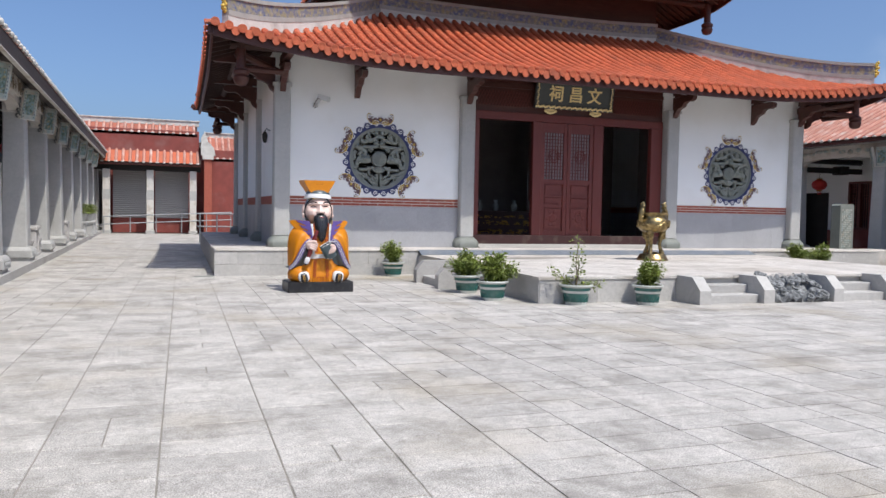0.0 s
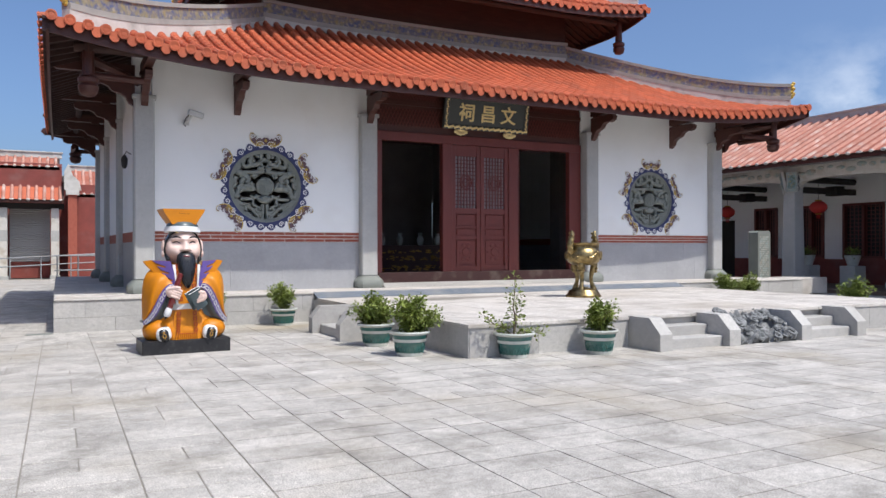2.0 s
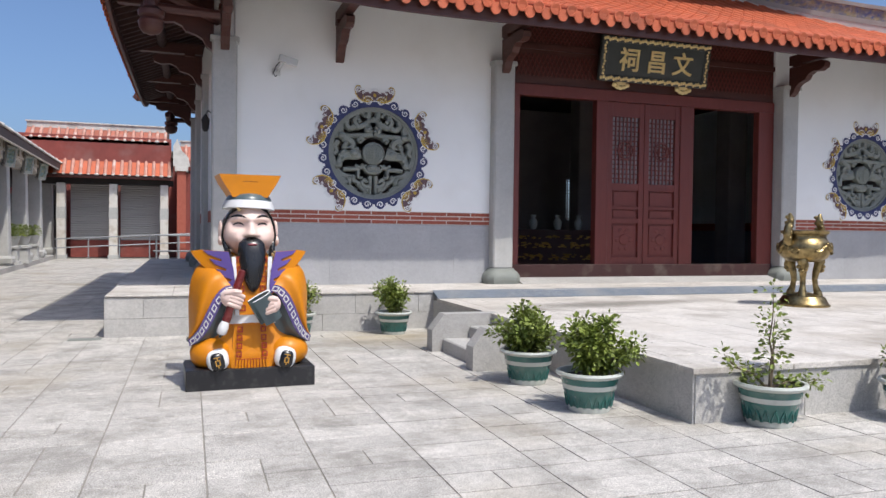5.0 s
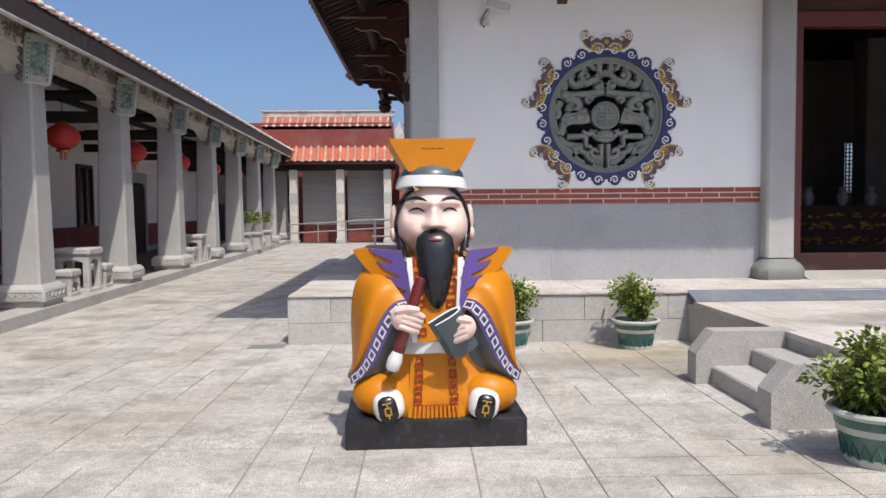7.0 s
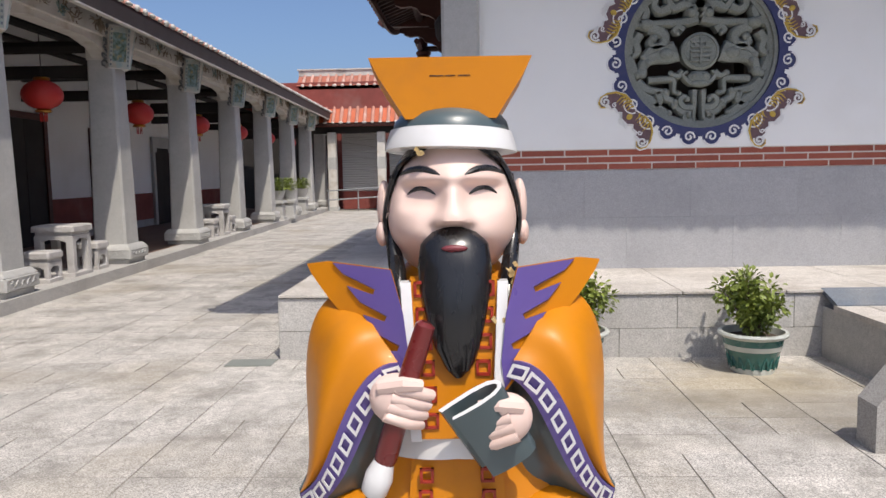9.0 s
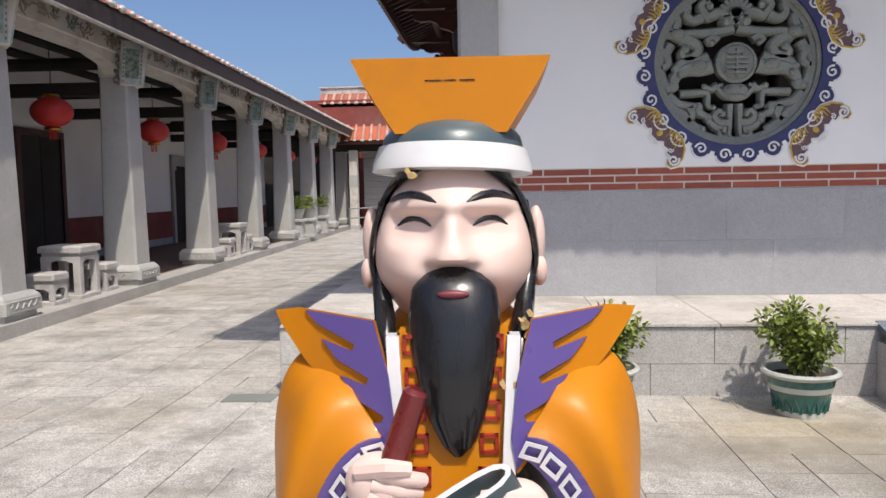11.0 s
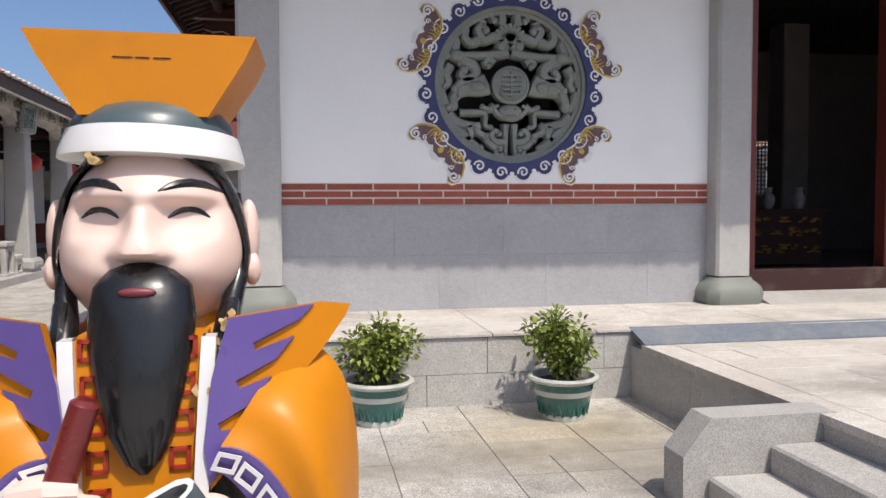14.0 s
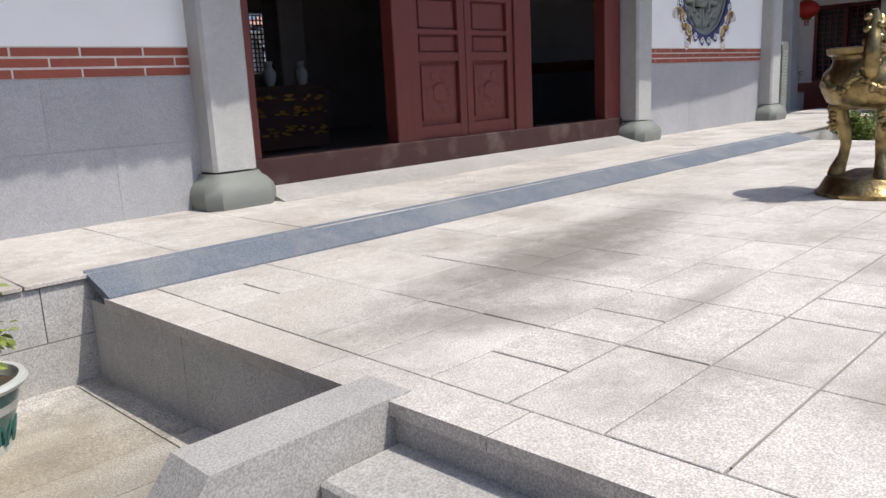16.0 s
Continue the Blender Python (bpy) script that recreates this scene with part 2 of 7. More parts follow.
GILT = mat("gilt paint", (0.84, 0.66, 0.32), (0.70, 0.50, 0.20), 0.38, 0.25, scale=12, amount=0.6)
BRASS = mat("aged brass", (0.44, 0.335, 0.155), (0.13, 0.095, 0.045), 0.36, 1.0, scale=11, amount=1.0, bump=0.35, fine=38)
BLACKBOARD = mat("black lacquer", (0.05, 0.055, 0.052), (0.07, 0.075, 0.07), 0.4, scale=5)
CARVED = mat("green-grey carved stone", (0.25, 0.265, 0.235), (0.19, 0.205, 0.18), 0.75, scale=6, amount=0.6, bump=0.3, fine=60, speckle=0.12)
# near-black; also stands in for shade inside doorways and rooms
DARK = mat("near-black, also unlit depth", (0.03, 0.025, 0.022), (0.02, 0.016, 0.015), 0.8, scale=2)
# hall walls and columns: the interior's dimness is partly put into this colour
HALLWALL = mat("hall wall darkened for dimness", (0.36, 0.32, 0.30), (0.25, 0.225, 0.205), 0.8, scale=2)
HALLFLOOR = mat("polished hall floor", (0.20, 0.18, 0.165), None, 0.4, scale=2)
BLUE = mat("cobalt painted plaster", (0.028, 0.038, 0.13), (0.065, 0.068, 0.15), 0.7, scale=14, amount=0.7)
PAINTWHITE = mat("white painted line", (0.84, 0.84, 0.84), (0.74, 0.74, 0.74), 0.7, scale=10)
YELLOW = mat("ochre painted plaster", (0.62, 0.43, 0.08), (0.48, 0.32, 0.06), 0.7, scale=20, amount=0.7)
MAROON = mat("maroon painted plaster", (0.17, 0.10, 0.11), (0.11, 0.07, 0.08), 0.7, scale=20, amount=0.6)
REDCLOTH = mat("red lantern cloth", (0.50, 0.025, 0.02), (0.40, 0.02, 0.018), 0.55, scale=8)
SHUTTER = mat("grey roller shutter", (0.42, 0.41, 0.39), (0.36, 0.35, 0.335), 0.5, scale=1.5, stretch=(0.3, 0.3, 4))
STEEL = mat("grey painted steel", (0.30, 0.31, 0.32), None, 0.45, 0.3, scale=6)
WHITEPL = mat("white painted metal", (0.62, 0.62, 0.60), None, 0.45, scale=6)
GLASS = mat("dark window glass", (0.02, 0.023, 0.025), None, 0.12, scale=3)
REDWALL = mat("red brick wall", (0.24, 0.055, 0.042), (0.17, 0.042, 0.035), 0.75, scale=2.5, amount=0.7, bump=0.3, fine=25, dirt=(0.3, 0.2, 0.17), dirt_scale=1.2, dirt_amount=0.3)
FLOORTILE = mat("brown gallery floor tile", (0.16, 0.10, 0.075), (0.12, 0.08, 0.065), 0.7, scale=3, bump=0.1)
BEAM = mat("pale grey beam", (0.64, 0.61, 0.56), (0.52, 0.49, 0.44), 0.8, scale=4, bump=0.2, dirt=(0.33, 0.25, 0.15), dirt_scale=2.2, dirt_amount=0.6)
PAINTED = mat("faded painted relief", (0.52, 0.48, 0.40), (0.24, 0.36, 0.38), 0.7, scale=7, amount=0.9, bump=0.5, fine=40, dirt=(0.34, 0.22, 0.12), dirt_scale=5, dirt_amount=0.6)
RELIEF = mat("coloured ceramic relief", (0.07, 0.10, 0.24), (0.32, 0.27, 0.12), 0.6, scale=9, amount=1.0, bump=0.6, fine=45, dirt=(0.42, 0.38, 0.28), dirt_scale=11, dirt_amount=0.8)
GREENGLAZE = mat("green ceramic glaze", (0.035, 0.14, 0.12), (0.025, 0.10, 0.09), 0.25, scale=9, amount=0.7, dirt=(0.20, 0.24, 0.20), dirt_scale=4, dirt_amount=0.4, coat=0.3)
WHITEGLAZE = mat("white ceramic glaze", (0.55, 0.57, 0.53), (0.42, 0.45, 0.40), 0.3, scale=8, amount=0.6, dirt=(0.2, 0.2, 0.15), dirt_scale=5, dirt_amount=0.35)
SOIL = mat("potting soil", (0.07, 0.05, 0.035), None, 0.95, scale=30, bump=0.5)
LEAF = mat("green leaf", (0.22, 0.265, 0.045), (0.11, 0.16, 0.026), 0.5, scale=5, amount=0.8, vary=0.35)
STEM = mat("woody stem", (0.13, 0.10, 0.06), None, 0.85, scale=20)
FROST = mat("frosted paper-backed glass", (0.36, 0.35, 0.36), (0.28, 0.27, 0.28), 0.5, scale=3)
CARVEDGREY = mat("weathered grey carved stone", (0.27, 0.275, 0.275), (0.07, 0.075, 0.075), 0.8, scale=9, amount=0.9, bump=0.4, fine=50, speckle=0.2)
FRIEZE = mat("ink-brown frieze painting", (0.17, 0.125, 0.085), (0.30, 0.24, 0.17), 0.8, scale=14, amount=0.8)
TURQ = mat("turquoise ceramic picture", (0.27, 0.38, 0.40), (0.05, 0.09, 0.05), 0.45, scale=15, amount=1.0, dirt=(0.45, 0.33, 0.12), dirt_scale=13, dirt_amount=0.8)
SOFFIT = mat("weathered dark eave board", (0.060, 0.046, 0.042), (0.095, 0.08, 0.074), 0.75, scale=3, amount=0.7, bump=0.1)
FLAKE = mat("bare yellowed filler", (0.60, 0.44, 0.20), (0.45, 0.30, 0.12), 0.8, scale=40, bump=0.3)
PALEFURN = mat("pale stone furniture", (0.50, 0.48, 0.46), (0.40, 0.38, 0.365), 0.75, scale=6, bump=0.25, speckle=0.08, dirt=(0.2, 0.19, 0.17), dirt_scale=5, dirt_amount=0.4)


# ---- mesh tools ----
class Geo:
    """Vertices, faces and a material slot for each face, gathered before they become one mesh."""

    def __init__(self):
        self.v, self.f, self.s = [], [], []

    def add(self, verts, faces, slot=0):
        k = len(self.v)
        self.v += [tuple(p) for p in verts]
        self.f += [tuple(i + k for i in q) for q in faces]
        self.s += [slot] * len(faces)
        return self

    def box(self, x0, x1, y0, y1, z0, z1, slot=0, m=None, c=0.0):
        """A box; c: chamfer of its upright and top edges."""
        if c:
            P = [(x0 + c, y0), (x1 - c, y0), (x1, y0 + c), (x1, y1 - c), (x1 - c, y1), (x0 + c, y1), (x0, y1 - c), (x0, y0 + c)]
            vs = [(x, y, z0) for x, y in P] + [(x, y, z1 - c) for x, y in P]
            cx, cy = (x0 + x1) / 2, (y0 + y1) / 2
            hx, hy = (x1 - x0) / 2, (y1 - y0) / 2
            vs += [(cx + (x - cx) * (hx - c) / hx, cy + (y - cy) * (hy - c) / hy, z1) for x, y in P]
            fs = [tuple(range(7, -1, -1)), tuple(range(16, 24))]
            for r in (0, 8):
                fs += [(r + i, r + (i + 1) % 8, r + 8 + (i + 1) % 8, r + 8 + i) for i in range(8)]
        else:
            vs = [(x, y, z) for z in (z0, z1) for x, y in ((x0, y0), (x1, y0), (x1, y1), (x0, y1))]
            fs = [(3, 2, 1, 0), (4, 5, 6, 7), (0, 1, 5, 4), (1, 2, 6, 5), (2, 3, 7, 6), (3, 0, 4, 7)]
        if m is not None:
            vs = [m @ Vector(p) for p in vs]
        return self.add(vs, fs, slot)

    def prism(self, poly, axis, a, b, slot=0, m=None):
        """A flat outline pushed along an axis: x takes (y, z), y takes (x, z), z takes (x, y)."""
        put = {"x": lambda p, t: (t, p[0], p[1]), "y": lambda p, t: (p[0], t, p[1]), "z": lambda p, t: (p[0], p[1], t)}[axis]
        n = len(poly)
        vs = [put(p, a) for p in poly] + [put(p, b) for p in poly]
        if m is not None:
            vs = [m @ Vector(p) for p in vs]
        fs = [tuple(range(n)), tuple(range(2 * n - 1, n - 1, -1))] + [(i, n + i, n + (i + 1) % n, (i + 1) % n) for i in range(n)]
        return self.add(vs, fs, slot)

    def lathe(self, prof, n=24, at=(0, 0, 0), slot=0, sx=1.0, sy=1.0, m=None, slots=None):
        vs = []
        for r, z in prof:
            vs += [(at[0] + r * sx * math.cos(2 * math.pi * i / n), at[1] + r * sy * math.sin(2 * math.pi * i / n), at[2] + z) for i in range(n)]
        if m is not None:
            vs = [m @ Vector(p) for p in vs]
        k = len(prof)
        for j in range(k - 1):
            self.add([], [], 0)
        base = len(self.v)
        self.v += [tuple(p) for p in vs]
        for j in range(k - 1):
            for i in range(n):
                self.f.append((base + j * n + i, base + j * n + (i + 1) % n, base + (j + 1) * n + (i + 1) % n, base + (j + 1) * n + i))
                self.s.append(slots[j] if slots else slot)
        self.f.append(tuple(base + i for i in range(n - 1, -1, -1)))
        self.f.append(tuple(base + (k - 1) * n + i for i in range(n)))
        self.s += [slots[0] if slots else slot, slots[-1] if slots else slot]
        return self

    def tube(self, pts, r, n=8, slot=0, cap=True):
        """A round bar along points; r: one radius or one for each point."""
        pts = [Vector(p) for p in pts]
        rs = r if isinstance(r, (list, tuple)) else [r] * len(pts)
        vs = []
        side = None
        for i, p in enumerate(pts):
            d = (pts[min(i + 1, len(pts) - 1)] - pts[max(i - 1, 0)]).normalized()
            if side is None:
                side = d.orthogonal().normalized()
            side = (side - d * side.dot(d)).normalized()
            up = d.cross(side)
            vs += [p + (side * math.cos(2 * math.pi * j / n) + up * math.sin(2 * math.pi * j / n)) * rs[i] for j in range(n)]
        fs = [(i * n + j, i * n + (j + 1) % n, (i + 1) * n + (j + 1) % n, (i + 1) * n + j) for i in range(len(pts) - 1) for j in range(n)]
        if cap:
            fs += [tuple(range(n - 1, -1, -1)), tuple(range((len(pts) - 1) * n, len(pts) * n))]
        return self.add(vs, fs, slot)

    def ball(self, c, r, nu=16, nv=10, slot=0, m=None, shape=None):
        """An ellipsoid; shape(u, v, p) may reshape its points."""
        r = r if isinstance(r, (list, tuple)) else (r, r, r)
        vs = [(0, 0, -r[2])]
        for j in range(1, nv):
            a = -math.pi / 2 + math.pi * j / nv
            vs += [(r[0] * math.cos(a) * math.cos(2 * math.pi * i / nu), r[1] * math.cos(a) * math.sin(2 * math.pi * i / nu), r[2] * math.sin(a)) for i in range(nu)]
        vs.append((0, 0, r[2]))
        if shape:
            vs = [shape(Vector(p)) for p in vs]
        if m is not None:
            vs = [m @ Vector(p) for p in vs]
        vs = [Vector(p) + Vector(c) for p in vs]
        fs = [(0, 1 + (i + 1) % nu, 1 + i) for i in range(nu)]
        for j in range(nv - 2):
            fs += [(1 + j * nu + i, 1 + j * nu + (i + 1) % nu, 1 + (j + 1) * nu + (i + 1) % nu, 1 + (j + 1) * nu + i) for i in range(nu)]
        t = len(vs) - 1
        fs += [(1 + (nv - 2) * nu + i, 1 + (nv - 2) * nu + (i + 1) % nu, t) for i in range(nu)]
        return self.add(vs, fs, slot)

    def sheet(self, fn, nu, nv, slot=0, thick=None):
        """A surface fn(u, v), u and v from 0 to 1; thick: a vector that gives it a back."""
        vs = [Vector(fn(i / nu, j / nv)) for j in range(nv + 1) for i in range(nu + 1)]
        w = nu + 1
        fs = [(j * w + i, j * w + i + 1, (j + 1) * w + i + 1, (j + 1) * w + i) for j in range(nv) for i in range(nu)]
        if thick is not None:
            k = len(vs)
            vs += [p + Vector(thick) for p in vs]
            fs += [tuple(k + q for q in reversed(f)) for f in fs]
            edge = [i for i in range(w)] + [j * w + nu for j in range(1, nv + 1)] + [nv * w + i for i in range(nu - 1, -1, -1)] + [j * w for j in range(nv - 1, 0, -1)]
            fs += [(edge[(i + 1) % len(edge)], edge[i], k + edge[i], k + edge[(i + 1) % len(edge)]) for i in range(len(edge))]
        return self.add(vs, fs, slot)

    def moved(self, m):
        self.v = [tuple(m @ Vector(p)) for p in self.v]
        return self


def data_of(name, g, mats, smooth=False):
    me = bpy.data.meshes.new(name)
    me.from_pydata(g.v, [], g.f)
    for x in (mats if isinstance(mats, (list, tuple)) else [mats]):
        me.materials.append(x)
    me.polygons.foreach_set("material_index", g.s)
    if smooth:
        me.polygons.foreach_set("use_smooth", [True] * len(me.polygons))
    bm = bmesh.new()
    bm.from_mesh(me)
    bmesh.ops.recalc_face_normals(bm, faces=bm.faces)
    bm.to_mesh(me)
    bm.free()
    me.update()
    return me


def part(name, g, mats, parent=None, label="", smooth=False, m=None):
    """Links what g holds as one mesh object, under a thing or a part where one is given."""
    me = g if isinstance(g, bpy.types.Mesh) else data_of(name, g, mats, smooth)
    ob = new(name, me)
    if m is not None:
        ob.matrix_basis = m
    if smooth:
        me.set_sharp_from_angle(angle=radians(42))
    if parent is not None:
        ob.parent = parent
    if label:
        tagged(ob, label)
    return ob


def thing(name, label, category, m=None, group="", kind=""):
    """An Empty at a thing's base, which parents its parts."""
    ob = new(name)
    ob.empty_display_size = 0.1
    if m is not None:
        ob.matrix_basis = m
    return tagged(ob, label, category, group, kind)


def structure(name, g, mats, label, category, smooth=False, m=None):
    return tagged(part(name, g, mats, None, "", smooth, m), label, category, "", "structure")


# ---- ground ----
AX = 11.09                      # the temple's axis
FRONT, WALL, TOP, PLAT = 17.60, 19.225, 0.555, 0.455


def gz(y):
    """The courtyard falls a little towards the podium."""
    return -0.04 * min(max((y - 13.4) / 4.3, 0.0), 1.0)


g = Geo()
ys = [-400, -30, 0, 13.4, 15.5, 17.7, 24, 60, 400]
for a, b in zip(ys, ys[1:]):
    g.add([(-400, a, gz(a) - 0.006), (420, a, gz(a) - 0.006), (420, b, gz(b) - 0.006), (-400, b, gz(b) - 0.006)], [(0, 1, 2, 3)])
ground = structure("ground", g, JOINT, "grey courtyard ground under the paving slabs", "ground")

# ---- podium ----
PX0, PX1, PY1 = 1.165, 2 * AX - 1.165, 31.0
g = Geo()
g.box(PX0 + 0.03, PX1 - 0.03, FRONT + 0.03, PY1, -0.2, TOP - 0.05)
podium = structure("podium", g, STONE, "low grey granite temple podium with jointed facing blocks", "podium")


def edge_x(y):
    """The platform's side edge runs a little out of square."""
    return 6.115 - 0.018 * (y - 11.1)


g = Geo()
g.prism([(edge_x(11.16) + 0.05, 11.16), (15.96, 11.16), (15.96, FRONT - 0.01), (edge_x(FRONT) + 0.05, FRONT - 0.01)], "z", -0.2, PLAT - 0.04)
platform = structure("platform", g, STONE, "low granite forecourt platform paved with pale slabs", "platform")

# sloping bridge between platform and podium
g = Geo()
g.prism([(17.31, PLAT + 0.012), (FRONT + 0.02, TOP + 0.012), (FRONT + 0.02, TOP - 0.03), (17.31, PLAT - 0.03)], "x", edge_x(FRONT) - 0.005, 16.03)
structure("ramp_strip", g, BLUESTONE, "blue-grey stone strip sloping between platform and podium", "ramp")

# ---- temple walls ----


def holed_wall(x0, x1, z0, z1, y0, y1, cx, cz, r, n=72):
    """A wall with a round opening through it."""
    g = Geo()
    ang = sorted(set([2 * math.pi * i / n for i in range(n)] + [math.atan2(z - cz, x - cx) % (2 * math.pi) for x in (x0, x1) for z in (z0, z1)]))
    ring, edge = [], []
    for a in ang:
        c, s = math.cos(a), math.sin(a)
        t = min(((x1 - cx) / c if c > 1e-9 else (x0 - cx) / c if c < -1e-9 else 1e9), ((z1 - cz) / s if s > 1e-9 else (z0 - cz) / s if s < -1e-9 else 1e9))
        ring.append((cx + r * c, cz + r * s))
        edge.append((cx + t * c, cz + t * s))
    k = len(ang)
    vs = [(x, y0, z) for x, z in ring] + [(x, y0, z) for x, z in edge] + [(x, y1, z) for x, z in ring] + [(x, y1, z) for x, z in edge]
    fs = []
    for i in range(k):
        j = (i + 1) % k
        fs += [(i, j, k + j, k + i), (2 * k + i, 3 * k + i, 3 * k + j, 2 * k + j), (i, 2 * k + i, 2 * k + j, j), (k + i, k + j, 3 * k + j, 3 * k + i)]
    return g.add(vs, fs)


DISC_Z, DISC_R = 2.88, 0.82
DISC_X = (5.39, 16.62)
SIDE0, SIDE1 = 3.0, 18.98
WTOP = 5.62
for i, (a, b) in enumerate(((SIDE0, 7.6), (14.58, SIDE1))):
    g = holed_wall(a, b, 1.86, WTOP, WALL, WALL + 0.3, DISC_X[i], DISC_Z, DISC_R)
    wall_front = structure("wall_front_%d" % (i + 1), g, PLASTER, "white plastered temple wall with a round window", "wall")
    g = Geo()
    g.box(a, b, WALL + 0.012, WALL + 0.3, TOP - 0.02, 1.632)
    g.box(a, b, WALL + 0.008, WALL + 0.3, 1.632, 1.86, 1)
    dado = structure("dado_%d" % (i + 1), g, [SLAB, MORTAR], "grey granite dado with a red brick band", "wall")
    tagged(dado)
    # slabs of the dado
    n = 4
    for j in range(n):
        w = (b - a) / n
        h = Geo().box(a + j * w + 0.001, a + (j + 1) * w - 0.001, WALL - 0.002, WALL + 0.02, 1.117, 1.629)
        part("slab", h, SLAB, dado)
        if j < n:
            h = Geo().box(a + (j + 0.4) * w + 0.001 if j else a, min(a + (j + 1.4) * w - 0.001, b), WALL - 0.002, WALL + 0.02, TOP, 1.115)
            part("slab", h, SLAB, dado)
    # three courses of facing brick
    L, H = 0.47, 0.0745
    bk = {}
    for r in range(3):
        x = a - (0.22 if r % 2 else 0.0)
        while x < b - 0.01:
            p, q = max(x + 0.008, a), min(x + L - 0.008, b)
            key = round(q - p, 3)
            if key > 0.02:
                if key not in bk:
                    bk[key] = data_of("brick", Geo().box(0, q - p, 0, 0.03, 0, H - 0.016, c=0.002), BRICK)
                part("brick", bk[key], None, dado, m=pose(p, WALL + 0.003, 1.640 + r * 0.0755))
            x += L

# side and back walls, white above a dado
g = Geo()
SKEW = -0.032
for x0, x1 in ((SIDE0 - 0.25, SIDE0 + 0.05), (SIDE1 - 0.28, SIDE1 + 0.02)):
    ya, yb = WALL + 0.31, 29.3
    k0, k1 = SKEW * (ya - WALL), SKEW * (yb - WALL)
    for e, za, zb, slot in ((0.0, 1.86, WTOP, 0), (0.003, 1.634, 1.859, 1), (0.001, TOP - 0.02, 1.633, 2)):
        g.prism([(x0 - e + k0, ya), (x1 + e + k0, ya), (x1 + e + k1, yb), (x0 - e + k1, yb)], "z", za, zb, slot)
structure("wall_sides", g, [PLASTER, BRICK, SLAB], "white side walls with brick band and granite dado", "wall")
g = Geo()
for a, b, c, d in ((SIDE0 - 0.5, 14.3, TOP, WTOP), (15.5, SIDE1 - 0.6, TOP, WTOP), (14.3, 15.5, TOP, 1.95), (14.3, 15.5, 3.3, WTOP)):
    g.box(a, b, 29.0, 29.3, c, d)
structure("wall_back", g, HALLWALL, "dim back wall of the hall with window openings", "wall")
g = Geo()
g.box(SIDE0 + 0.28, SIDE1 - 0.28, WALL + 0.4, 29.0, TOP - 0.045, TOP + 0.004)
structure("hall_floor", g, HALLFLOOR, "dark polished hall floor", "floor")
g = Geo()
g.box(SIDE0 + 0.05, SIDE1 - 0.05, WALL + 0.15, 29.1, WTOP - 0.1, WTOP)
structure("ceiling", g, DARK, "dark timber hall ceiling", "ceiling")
# upper storey
g = Geo()
g.box(6.2, 15.96, 22.5, 26.4, 6.13, 9.6)
structure("wall_upper", g, TIMBER, "dark red timber upper storey wall", "wall")

# ---- temple columns ----


def stone_column(w=0.40, h=4.1):
    col = thing("stone_column", "square grey granite column on a bulging green-grey plinth", "column")
    g = Geo()
    g.box(-w / 2, w / 2, -w / 2, w / 2, 0.30, h, c=0.03)
    g.box(-w / 2 - 0.03, w / 2 + 0.03, -w / 2 - 0.03, w / 2 + 0.03, h - 0.07, h + 0.01, c=0.012)
    part("shaft", g, COLUMN, col)
    g = Geo()
    prof = [(0.0, 0.0), (0.315, 0.0), (0.33, 0.05), (0.335, 0.11), (0.32, 0.17), (0.28, 0.225), (0.245, 0.25), (0.23, 0.285)]
    n = 4
    vs = []
    for r, z in prof[1:]:
        c = r * 0.3
        vs += [(x, y, z) for x, y in ((-r + c, -r), (r - c, -r), (r, -r + c), (r, r - c), (r - c, r), (-r + c, r), (-r, r - c), (-r, -r + c))]
    k = len(prof) - 1
    fs = [tuple(range(7, -1, -1)), tuple(range((k - 1) * 8, k * 8))]
    fs += [(j * 8 + i, j * 8 + (i + 1) % 8, (j + 1) * 8 + (i + 1) % 8, (j + 1) * 8 + i) for j in range(k - 1) for i in range(8)]
    g.add(vs, fs)
    part("plinth", g, BASESTONE, col, "bulging green-grey stone plinth", smooth=True)
    return col


CX = (2.83, 7.80, 14.36, 19.06)
first = stone_column()
first.matrix_basis = pose(CX[0], WALL - 0.02, TOP)
tagged(first, group="temple columns")
for x in CX[1:]:
    copy_thing(first, pose(x, WALL - 0.02, TOP))
for y in (22.6, 26.0, 29.2):
    for x in (2.83, 19.06):
        copy_thing(first, pose(x + SKEW * (y - WALL), y, TOP, 0, 0, 1.8))
# white wall pieces beside the column heads
g = Geo()
for a, b in ((2.62, 2.99), (7.61, 8.02), (14.14, 14.57), (18.99, 19.26)):
    g.box(a, b, WALL + 0.03, WALL + 0.29, 4.68, WTOP)
    g.box(a + 0.02, b - 0.02, WALL + 0.1, WALL + 0.29, TOP, 4.68)
structure("wall_piers", g, PLASTER, "white plastered piers behind the columns", "wall")

# ---- door front ----
DY = 19.32
door = thing("door_1", "oxblood red timber door front with closed middle leaves and open side bays", "door", kind="structure")
g = Geo()
g.box(8.02, 14.14, DY - 0.08, DY + 0.16, TOP, 0.90, c=0.012)
part("threshold", g, WORN, door, "worn dark maroon threshold")
for a, b in ((8.02, 8.22), (9.86, 10.13), (11.80, 12.12), (13.75, 14.14)):
    part("post", Geo().box(a, b, DY - 0.05, DY + 0.13, 0.90, 4.12, c=0.01), DOORRED, door)
part("lintel", Geo().box(8.02, 14.14, DY - 0.06, DY + 0.14, 4.12, 4.34, c=0.012), DOORRED, door)
part("transom_panel", Geo().box(8.02, 14.14, DY + 0.0, DY + 0.1, 4.34, WTOP), TIMBER, door)
part("transom_rail", Geo().box(8.02, 14.14, DY - 0.05, DY + 0.02, 5.0, 5.1), TIMBER, door)
g = Geo()
